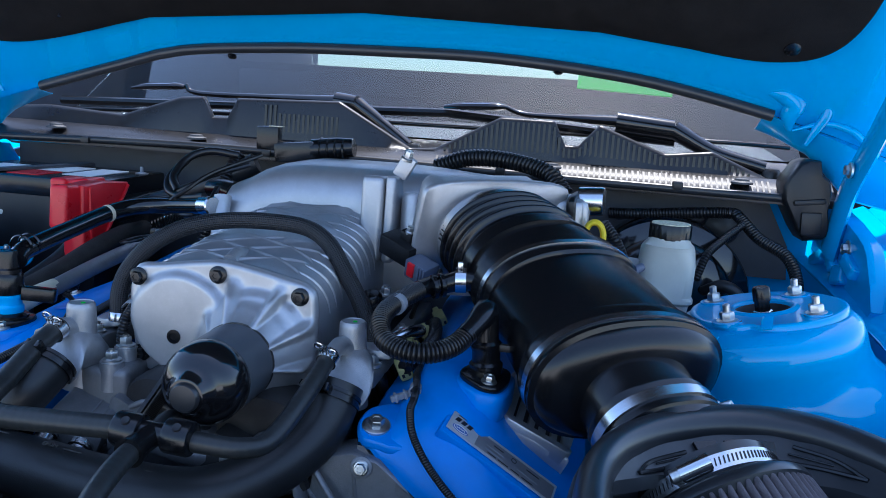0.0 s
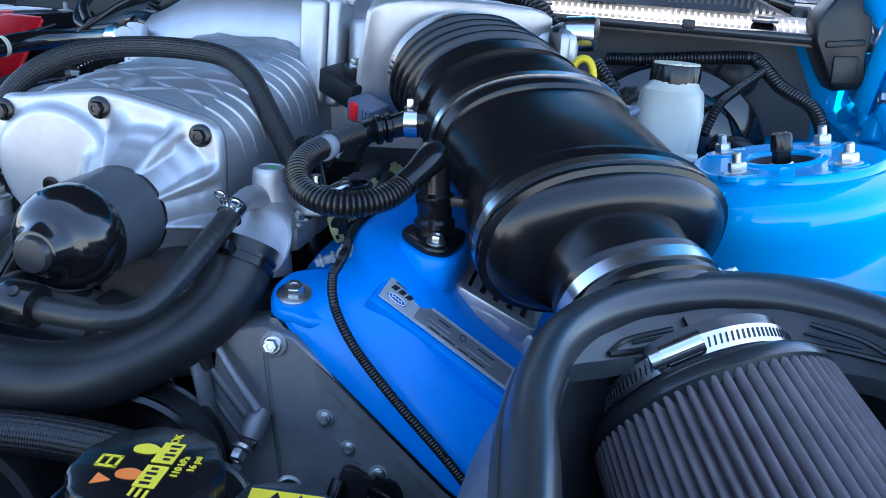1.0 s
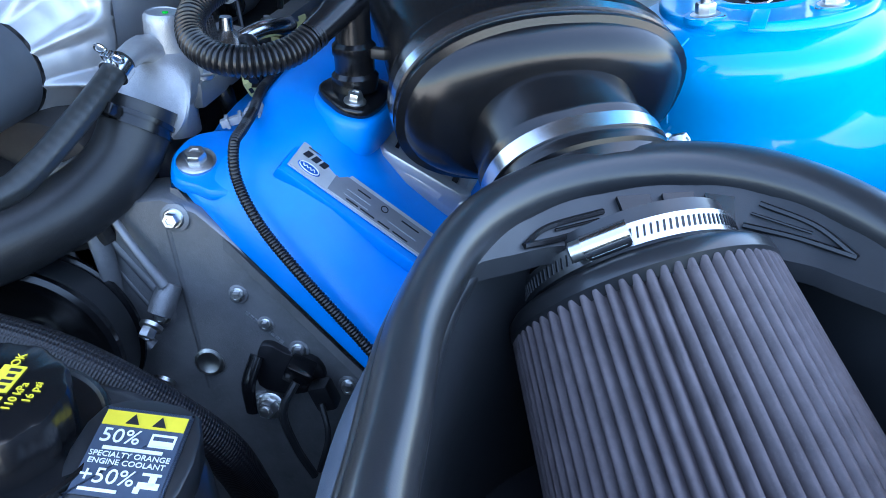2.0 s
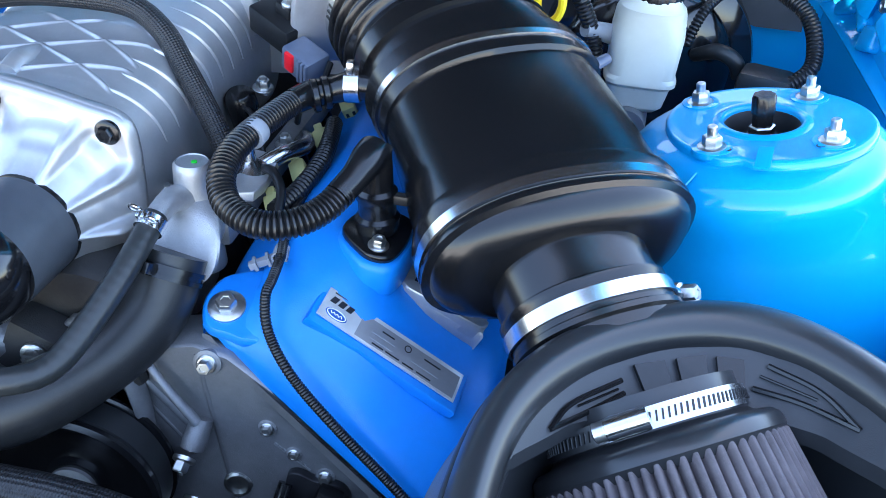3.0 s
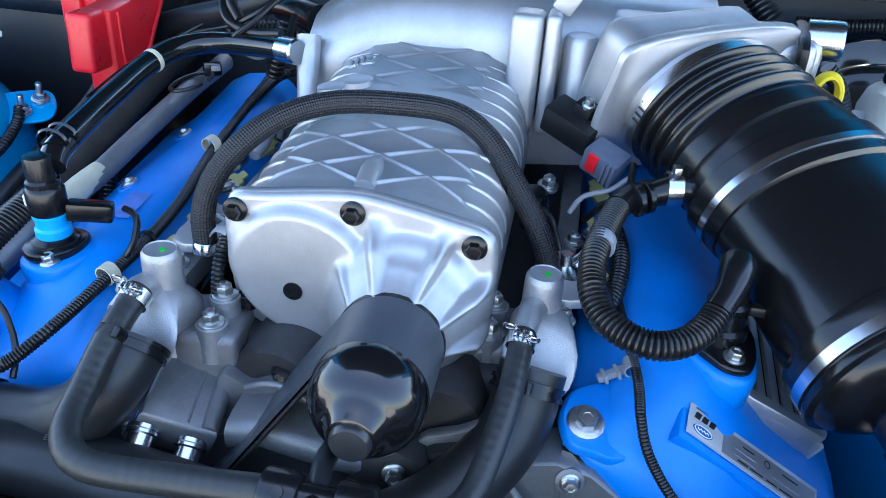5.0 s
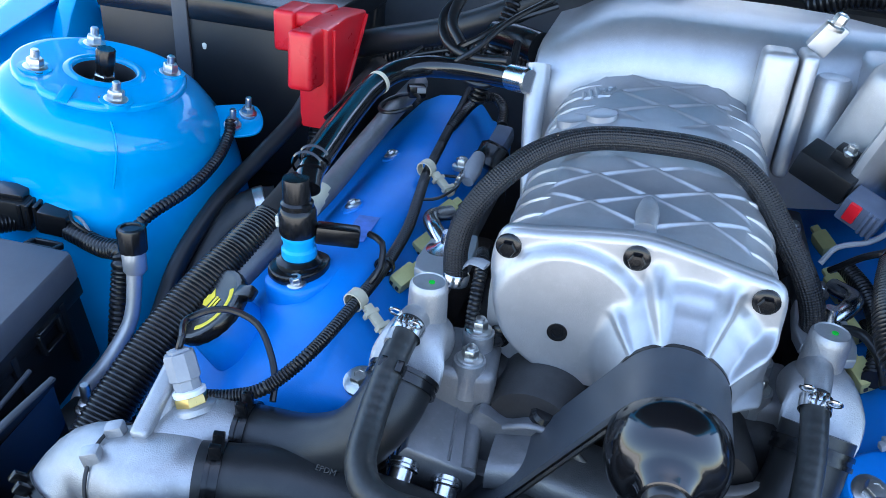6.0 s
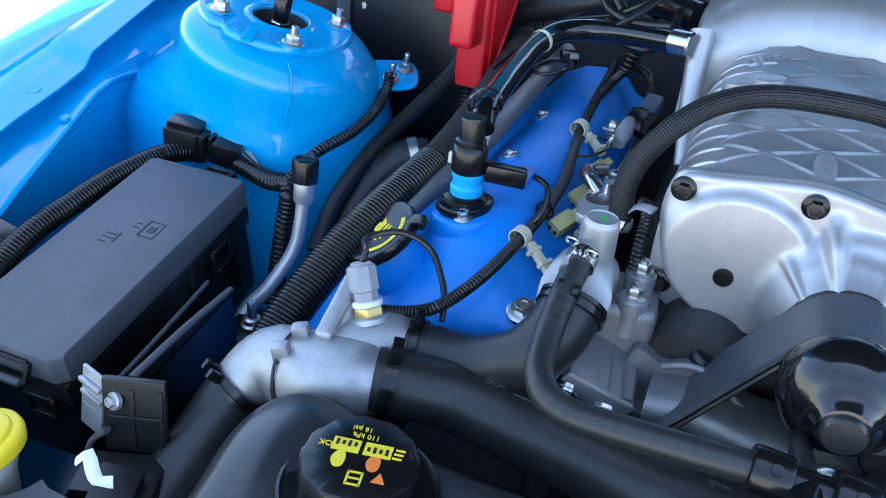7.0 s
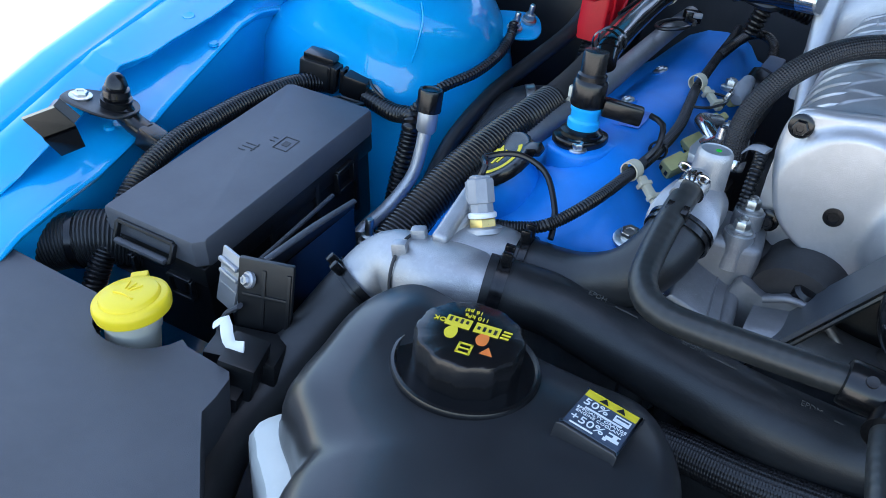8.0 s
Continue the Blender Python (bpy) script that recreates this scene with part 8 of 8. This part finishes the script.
loom("tower_loom", [(-0.470, 0.823, 0.836), (-0.452, 0.85, 0.862), (-0.437, 0.90, 0.872), (-0.435, 0.95, 0.882), (-0.442, 0.99, 0.893), (-0.446, 1.005, 0.905)], 0.0055, "thin black loom running to the tower's earth bolt", corr=(0.0045, 0.0006))
loom("battery_cable", [(-0.382, 1.085, 0.930), (-0.392, 1.05, 0.900), (-0.41, 1.0, 0.872), (-0.43, 0.94, 0.840), (-0.442, 0.88, 0.80), (-0.44, 0.83, 0.76)], 0.0095, "thick black battery cable below the strut tower", mat=RUBBER, corr=None, group="")
loom("battery_cable", [(-0.372, 1.09, 0.92), (-0.37, 1.06, 0.88), (-0.365, 1.03, 0.84), (-0.36, 1.0, 0.80)], 0.0085, "black corrugated cable below the red cover", corr=(0.005, 0.0009), group="")
dk = thing("suction_hose", "dark ribbed hose deep beside the strut tower", "hose", (-0.40, 0.93, 0.78))
part("hose", hose([(-0.375, 0.965, 0.835), (-0.40, 0.95, 0.83), (-0.425, 0.92, 0.80), (-0.435, 0.86, 0.75), (-0.43, 0.78, 0.68)], [0.022, 0.022, 0.020, 0.018, 0.018], seg=20), RUBBER, dk)
part("band", lathe([(0.0225, -0.006), (0.024, -0.005), (0.024, 0.005), (0.0225, 0.006)], aim((-0.388, 0.958, 0.833), (-0.8, -0.5, -0.2)), 24, close=False), ZINC, dk)
part("earth_tab", prism(rounded([(-0.035, -0.018), (0.010, -0.024), (0.026, -0.01), (0.024, 0.018), (0.0, 0.024), (-0.035, 0.018)], 4), 0, 0.004, aim((-0.447, 1.022, 0.898), (0.25, -0.35, 0.9)), 0.0015), PAINT, body, "blue earth tab on the tower")
for x, y, z in ((-0.440, 1.033, 0.906), (-0.446, 1.008, 0.900)):
    part("earth_bolt", bolt_mesh(0.0068, 0.007, 1.4, 0.014, aim((x, y, z), (0.2, -0.2, 0.95))), ZINC, body, "zinc earth bolt")

# ---- battery ----
bat = thing("battery", "black car battery with a printed top label", "battery", (-0.52, 1.22, 0.80))
part("case", block((0.30, 0.21, 0.20), pose(-0.530, 1.220, 0.893), 0.006, 2), PLASTIC, bat)
part("lid", block((0.304, 0.214, 0.030), pose(-0.530, 1.220, 0.991), 0.006, 2), SATIN, bat)
for x, y, w, h, mt in ((-0.605, 1.225, 0.075, 0.10, WHITE), (-0.60, 1.160, 0.07, 0.020, RED), (-0.515, 1.185, 0.055, 0.060, RED), (-0.515, 1.265, 0.06, 0.075, WHITE), (-0.445, 1.245, 0.05, 0.11, WHITE)):
    part("label", block((w, h, 0.0012), pose(x, y - 0.02, 1.0068), 0.0), mt, bat)
part("strap", block((0.020, 0.216, 0.005), pose(-0.545, 1.220, 1.0098, 0, 0, -12), 0.001), GREY_PLASTIC, bat, "dark hold-down strap")
part("strap_front", block((0.020, 0.004, 0.16), pose(-0.566, 1.1125, 0.930), 0.001), GREY_PLASTIC, bat)
part("vent_pin", lathe([(0.010, 0), (0.011, 0.002), (0.003, 0.004), (0.003, 0.012), (0.002, 0.013)], pose(-0.39, 1.27, 1.0055), 14), GREY_CONN, bat)
part("tray", block((0.36, 0.24, 0.36), pose(-0.53, 1.24, 0.62), 0.006), PLASTIC, bat)
rc = thing("terminal_cover", "bright red plastic battery terminal cover", "terminal cover", (-0.370, 1.09, 0.896))
part("main", prism([(1.048, 1.008), (1.100, 1.010), (1.165, 1.004), (1.165, 0.992), (1.088, 0.915), (1.080, 0.896), (1.048, 0.896)], -0.384, -0.350, Matrix(((0, 0, 1, 0), (1, 0, 0, 0), (0, 1, 0, 0), (0, 0, 0, 1))), 0.004), RED, rc)
part("side_lobe", block((0.028, 0.044, 0.062), pose(-0.369, 1.038, 0.978, -4, 0, 0), 0.006, 3), RED, rc)
part("top_ridge", block((0.026, 0.052, 0.046), pose(-0.421, 1.115, 0.987), 0.005, 3), RED, rc)
part("bridge", block((0.040, 0.050, 0.016), pose(-0.396, 1.120, 1.002, 0, -6, 0), 0.005, 3), RED, rc)
part("fold", hose([(-0.3485, 1.160, 1.000), (-0.3480, 1.120, 0.955), (-0.3485, 1.086, 0.912)], 0.0026, seg=8), RED, rc)
part("fold", hose([(-0.3485, 1.062, 1.004), (-0.3480, 1.062, 0.950), (-0.3485, 1.066, 0.900)], 0.0022, seg=8), RED, rc)
hd = thing("hold_down_rod", "thin zinc battery hold-down rod with a pale tip", "rod", (-0.455, 1.10, 0.88))
part("rod", hose([(-0.529, 1.120, 0.86), (-0.538, 1.120, 0.945)], 0.0028, seg=8), ZINC, hd)
part("tip", lathe([(0.0055, 0), (0.006, 0.006), (0.0045, 0.009), (0.002, 0.010)], pose(-0.5385, 1.120, 0.943), 12), FROSTED, hd)

# ---- parts on the left inner wing ----
ws = thing("air_temperature_sensor", "black sensor plug on a small tab of the wing", "sensor", (-0.705, 0.63, 0.835))
part("plate", prism(rounded([(-0.040, -0.010), (-0.030, -0.020), (0.010, -0.026), (0.030, -0.016), (0.032, 0.012), (0.006, 0.026), (-0.034, 0.012)], 4), 0, 0.003, pose(-0.704, 0.622, 0.833, 0, 8, 20), 0.001), PLASTIC, ws)
part("cone", lathe([(0.0225, 0.0), (0.0225, 0.003), (0.0150, 0.004), (0.0155, 0.012), (0.0115, 0.013), (0.0115, 0.015), (0.0138, 0.016), (0.0128, 0.022), (0.0098, 0.023), (0.0098, 0.025), (0.0112, 0.026), (0.0082, 0.034), (0.004, 0.038), (0.002, 0.0385)], pose(-0.694, 0.628, 0.831, 0, 8, 0), 24), SATIN, ws)
part("stem", hose([(-0.688, 0.630, 0.830), (-0.676, 0.634, 0.818), (-0.660, 0.636, 0.812)], 0.011, seg=14), SATIN, ws)
part("connector", block((0.036, 0.022, 0.022), pose(-0.648, 0.636, 0.806, 0, 22, 10), 0.003), SATIN, ws)
part("bolt", bolt_mesh(0.0075, 0.004, 1.5, 0, pose(-0.725, 0.612, 0.8395, 0, 8, 0)), ZINC, ws)
gb = thing("wing_bracket", "folded dark plastic bracket on the wing", "bracket", (-0.705, 0.55, 0.81))
for nm, pts in (("top_leaf", ((-0.712, 0.535, 0.842), (-0.700, 0.560, 0.850), (-0.690, 0.572, 0.832), (-0.703, 0.546, 0.824))), ("lower_leaf", ((-0.703, 0.546, 0.824), (-0.690, 0.572, 0.832), (-0.690, 0.578, 0.812), (-0.702, 0.560, 0.804))), ("foot", ((-0.700, 0.560, 0.850), (-0.716, 0.565, 0.842), (-0.706, 0.577, 0.826), (-0.690, 0.572, 0.832)))):
    q = [Vector(p) + Vector((0.012, -0.004, 0.006)) for p in pts]
    n = (q[1] - q[0]).cross(q[3] - q[0]).normalized() * -0.009
    part(nm, loft([q, [v + n for v in q]]), SATIN, gb)
bd = thing("intake_duct", "dark ribbed duct below the wing's edge", "duct", (-0.66, 0.50, 0.70))
part("duct", hose([(-0.590, 0.570, 0.745), (-0.622, 0.543, 0.748), (-0.660, 0.515, 0.738), (-0.70, 0.48, 0.718), (-0.74, 0.44, 0.70)], 0.026, seg=22, corr=(0.0032, 0.0006)), RUBBER, bd)
part("clip_band", lathe([(0.0268, -0.004), (0.0278, -0.003), (0.0278, 0.003), (0.0268, 0.004)], aim((-0.640, 0.529, 0.744), (-0.72, -0.52, -0.15)), 24, close=False), SATIN, bd)

# ---- radiator cover, washer filler ----
rp = thing("radiator_cover", "flat dark grey plastic radiator cover panel", "radiator cover", (-0.55, 0.30, 0.74))
o = [(-0.80, 0.10), (-0.80, 0.462), (-0.66, 0.466), (-0.535, 0.468)]
for j in range(11):
    a = radians(186 + j * 16.8)
    o.append((-0.482 + 0.043 * math.cos(a), 0.472 + 0.040 * math.sin(a)))
o += [(-0.43, 0.464), (-0.386, 0.462), (-0.380, 0.456), (-0.374, 0.436), (-0.371, 0.420), (-0.345, 0.393), (-0.316, 0.364), (-0.30, 0.34), (-0.30, 0.10)]
part("panel", prism(o, 0.0, 0.006, pose(0, 0, 0.757), 0.0015), GREY_PLASTIC, rp)
part("skirt", loft([[Vector((x, y, z)) for x, y in ((-0.316, 0.364), (-0.345, 0.393), (-0.371, 0.420), (-0.374, 0.436), (-0.380, 0.456))] for z in (0.760, 0.66)], closed=False, capped=False), GREY_PLASTIC, rp)
wc = thing("washer_filler", "yellow washer cap on a milky plastic neck", "washer cap", (-0.489, 0.468, 0.66))
part("neck", lathe([(0.024, -0.12), (0.024, -0.02), (0.0255, -0.018), (0.0255, -0.004)], pose(-0.4865, 0.462, 0.779, -4, 0, 0) @ Matrix.Diagonal((0.88, 0.88, 1, 1)), 32), FROSTED, wc, "milky filler neck")
WM = pose(-0.4865, 0.462, 0.779, 6, -7, 0) @ Matrix.Diagonal((0.88, 0.88, 1, 1))
cap = part("cap", lathe([(0.0300, -0.006), (0.0335, -0.005), (0.0345, 0.001), (0.0335, 0.005), (0.0315, 0.0065), (0.027, 0.007), (0.0258, 0.0095), (0.0245, 0.0102), (0.012, 0.0108)], WM, 48), YELLOW, wc, "yellow snap cap")
part("lip", block((0.016, 0.014, 0.007), WM @ pose(-0.024, 0.030, 0.0, 0, 0, 40), 0.002), YELLOW, cap)
for i, a in enumerate((-30, 0, 30)):
    part("mark", hose([WM @ Vector((0.003 * i - 0.006 + 0.010 * math.sin(radians(a)) * k, 0.002 + 0.010 * k, 0.0112)) for k in (0, 0.5, 1)], 0.0007, seg=6), YELLOW, cap)
part("mark", hose([WM @ Vector((x, -0.004 - 0.2 * abs(x), 0.0112)) for x in (-0.012, -0.004, 0.004, 0.012)], 0.0008, seg=6), YELLOW, cap)


# ---- coolant tanks ----
def ribbed_cap(parent, at):
    m = pose(*at)
    c = part("cap", lathe([(0.0335, -0.034), (0.0345, -0.030), (0.0350, -0.004), (0.0338, -0.001), (0.0320, 0.0), (0.012, 0.0)], m, 96, lobes=(12, 0.030)), SATIN, parent, "ribbed black pressure cap")
    part("flange", lathe([(0.030, -0.034), (0.0475, -0.033), (0.0495, -0.0290), (0.0500, -0.0265), (0.0490, -0.0245), (0.0470, -0.0240), (0.0455, -0.0255), (0.034, -0.0260)], m, 56), SATIN, parent)
    return c, m


def cap_print(c, m, turn):
    """Printed marks of the pressure cap: boxes, a hand, a triangle and the pressure."""
    m = m @ Matrix.Rotation(radians(turn), 4, "Z") @ Matrix.Translation((-0.004, 0, 0)) @ Matrix.Diagonal((1.15, 1.15, 1, 1))

    def bar(x, y, w, h, mat=PRINT_Y):
        part("print", block((w, h, 0.0005), m @ Matrix.Translation((x, y, 0.0004)), 0.0), mat, c)
    for x, y, step in ((0.009, 0.0088, 0), (0.009, -0.0080, 1)):
        bar(x, y, 0.0090, 0.0145)
        for i in range(4):
            part("print", block((0.0030 + 0.0014 * ((i + step) % 2), 0.0016, 0.0006), m @ Matrix.Translation((x + 0.0012 - 0.0016 * step, y - 0.0048 + 0.0032 * i, 0.0005)), 0.0), INK, c)
    for i in range(3):
        bar(0.006 + 0.003 * i, -0.0185 - 0.0004 * i, 0.0012, 0.005)
    part("print", prism(rounded([(-0.007, -0.003), (0.001, -0.004), (0.007, -0.001), (0.004, 0.003), (-0.002, 0.005), (-0.008, 0.002)], 3), 0, 0.0006, m @ Matrix.Translation((0.000, 0.010, 0)) @ Matrix.Scale(0.8, 4), 0.0), PRINT_Y, c)
    part("print", prism(rounded([(-0.007, -0.003), (0.001, -0.004), (0.007, -0.001), (0.004, 0.003), (-0.002, 0.005), (-0.008, 0.002)], 3), 0, 0.0006, m @ Matrix.Translation((0.001, -0.008, 0)) @ Matrix.Scale(0.8, 4), 0.0), PRINT_O, c)
    part("print", prism([(-0.0045, -0.004), (0.0045, -0.004), (0, 0.0045)], 0, 0.0006, m @ pose(-0.009, -0.013, 0, 0, 0, -90) @ Matrix.Scale(0.8, 4), 0.0), PRINT_O, c)
    for dx, dy, w, h in ((0, 0.0035, 0.009, 0.0012), (0, -0.0035, 0.009, 0.0012), (-0.004, 0, 0.0012, 0.008), (0.004, 0, 0.0012, 0.008), (0, 0, 0.001, 0.007)):
        bar(-0.012 + dx, -0.001 + dy, w, h)
    lettering("print", "OK", 0.0050, m @ pose(0.008, 0.0195, 0.0004, 0, 0, 90), PRINT_Y, c, 0.0003)
    lettering("print", "110 kPa", 0.0046, m @ pose(0.0175, 0.0005, 0.0004, 0, 0, 90), PRINT_Y, c, 0.0003)
    lettering("print", "16 psi", 0.0046, m @ pose(0.0225, 0.0035, 0.0004, 0, 0, 90), PRINT_Y, c, 0.0003)


def coolant_label(parent, m):
    """A slate label with a yellow head and white words; a plain bar stands for the maker's name."""
    lab = part("label", prism(rounded([(-0.0175, -0.022), (0.0175, -0.022), (0.0185, -0.021), (0.0185, 0.021), (0.0175, 0.022), (-0.0175, 0.022), (-0.0185, 0.021), (-0.0185, -0.021)], 3), 0, 0.0008, m, 0.0), SLATE, parent, "printed coolant mix label")
    part("print", block((0.0365, 0.008, 0.0006), m @ Matrix.Translation((0, 0.0178, 0.0009)), 0.0), PRINT_Y, lab, "yellow label head")
    for x in (-0.005, 0.007):
        part("print", prism([(-0.003, -0.0025), (0.003, -0.0025), (0, 0.003)], 0, 0.0006, m @ Matrix.Translation((x, 0.0175, 0.0011)), 0.0), INK, lab)
    lettering("print", "50%", 0.0105, m @ Matrix.Translation((-0.0075, 0.0078, 0.0012)), WHITE, lab, 0.0002)
    for dx, dy, w, h in ((0, -0.003, 0.011, 0.001), (0, 0.003, 0.011, 0.001), (-0.005, 0, 0.001, 0.006), (0.005, 0, 0.001, 0.006), (0, -0.0015, 0.009, 0.003)):
        part("print", block((w, h, 0.0004), m @ Matrix.Translation((0.011 + dx, 0.0078 + dy, 0.0011)), 0.0), WHITE, lab)
    part("print", block((0.026, 0.0017, 0.0004), m @ Matrix.Translation((0, 0.0016, 0.0011)), 0.0), WHITE, lab)
    lettering("print", "SPECIALTY ORANGE", 0.0038, m @ Matrix.Translation((0, -0.0018, 0.0012)), WHITE, lab, 0.0002)
    lettering("print", "ENGINE COOLANT", 0.0038, m @ Matrix.Translation((0, -0.0056, 0.0012)), WHITE, lab, 0.0002)
    lettering("print", "+50%", 0.0105, m @ Matrix.Translation((-0.0055, -0.0130, 0.0012)), WHITE, lab, 0.0002)
    part("print", block((0.016, 0.0014, 0.0004), m @ Matrix.Translation((-0.007, -0.0195, 0.0011)), 0.0), WHITE, lab)
    for dx, dy, w, h in ((0, 0.003, 0.008, 0.0012), (0.001, 0.0, 0.003, 0.005), (0, -0.0025, 0.009, 0.003), (-0.004, -0.005, 0.0025, 0.003)):
        part("print", block((w, h, 0.0004), m @ Matrix.Translation((0.0125 + dx, -0.0125 + dy, 0.0011)), 0.0), WHITE, lab)
    return lab


tk = thing("coolant_tank", "black moulded coolant tank with a white lower half", "coolant tank", (-0.19, 0.44, 0.66))
o = rounded([(-0.318, 0.440), (-0.325, 0.483), (-0.332, 0.530), (-0.326, 0.566), (-0.305, 0.582), (-0.262, 0.584), (-0.210, 0.572), (-0.150, 0.566), (-0.100, 0.560), (-0.066, 0.515), (-0.052, 0.44), (-0.060, 0.36), (-0.11, 0.315), (-0.19, 0.31), (-0.240, 0.335), (-0.262, 0.368), (-0.268, 0.395), (-0.288, 0.415)], 5)
c = Vector((-0.185, 0.455, 0))


def tank_row(k, z, lift=0.0, lean=0.0):
    """One level of the tank's outline; lift raises the far left shoulder."""
    out = []
    for q in o:
        p = c + (q - c) * k
        bump = lift * math.exp(-(((p.x + 0.285) / 0.040) ** 2 + ((p.y - 0.525) / 0.07) ** 2))
        out.append(Vector((p.x, p.y, z + bump + lean * (p.x + 0.185) * 0.06)))
    return out


part("shell", loft([tank_row(0.985, 0.740), tank_row(1.0, 0.760), tank_row(1.008, 0.764), tank_row(1.008, 0.769), tank_row(0.995, 0.774), tank_row(0.990, 0.788, 0.01, 0.5), tank_row(0.965, 0.804, 0.016, 1), tank_row(0.915, 0.815, 0.022, 1), tank_row(0.82, 0.8225, 0.022, 1), tank_row(0.62, 0.8265, 0.015, 1), tank_row(0.35, 0.828, 0.0, 1), tank_row(0.1, 0.828, 0.0, 1)]), SEAL, tk, "black moulded upper shell", sharp=60)
part("lower", loft([[Vector((c.x + (q.x - c.x) * k * (1 + 0.26 * min(1, max(0, (0.475 - q.y) / 0.05)) if q.x < -0.2 else 1), c.y + (q.y - c.y) * k * (1.12 if q.y < 0.42 else 1), z)) for q in o] for k, z in ((0.6, 0.62), (0.85, 0.625), (0.97, 0.66), (1.0, 0.735), (1.0, 0.748), (0.97, 0.757), (0.9, 0.761))]), TANK_WHITE, tk, "milky white lower half")
part("seam_pin", lathe([(0.006, 0), (0.006, 0.002), (0.003, 0.003)], pose(-0.262, 0.352, 0.7615), 12), ZINC, tk)
cp, cm = ribbed_cap(tk, (-0.2180, 0.5050, 0.8560))
cap_print(cp, cm, 102)
LM = pose(-0.1235, 0.5030, 0.8375, -6, 5, -3) @ Matrix.Diagonal((0.95, 0.92, 1, 1))
part("label_pad", prism(rounded([(-0.0195, -0.023), (-0.018, -0.0245), (0.018, -0.0245), (0.0195, -0.023), (0.0195, 0.023), (0.018, 0.0245), (-0.018, 0.0245), (-0.0195, 0.023)], 2), -0.016, -0.0003, LM, 0.001), SEAL, tk)
coolant_label(tk, LM)

t2 = thing("coolant_tank", "black moulded charge coolant tank with a printed cap", "coolant tank", (0.24, 0.42, 0.66))
o2 = rounded([(0.13, 0.34), (0.14, 0.44), (0.165, 0.50), (0.21, 0.53), (0.26, 0.525), (0.298, 0.495), (0.318, 0.45), (0.32, 0.38), (0.30, 0.33), (0.22, 0.31)], 5)
c2 = Vector((0.23, 0.42, 0))
part("shell", loft([[Vector((c2.x + (q.x - c2.x) * k, c2.y + (q.y - c2.y) * k, z)) for q in o2] for k, z in ((0.97, 0.66), (1.0, 0.70), (1.0, 0.785), (0.985, 0.805), (0.94, 0.820), (0.84, 0.8275), (0.5, 0.830), (0.1, 0.830))]), SEAL, t2, sharp=60)
cp, cm = ribbed_cap(t2, (0.2180, 0.4510, 0.8790))
cap_print(cp, cm, 5)
L2 = pose(0.2810, 0.4560, 0.8540, 6, 3, 8)
part("label_pad", prism(rounded([(-0.022, -0.026), (0.022, -0.026), (0.022, 0.026), (-0.022, 0.026)], 4), -0.022, -0.0003, L2, 0.003), SEAL, t2)
coolant_label(t2, L2)
t2.location += Vector((-0.013, 0.016, -0.018))
rs = thing("radiator_shroud", "black plastic radiator shroud across the front", "shroud", (0, 0.36, 0.6))
part("panel", block((0.95, 0.05, 0.24), pose(0.12, 0.36, 0.60), 0.01), PLASTIC, rs)
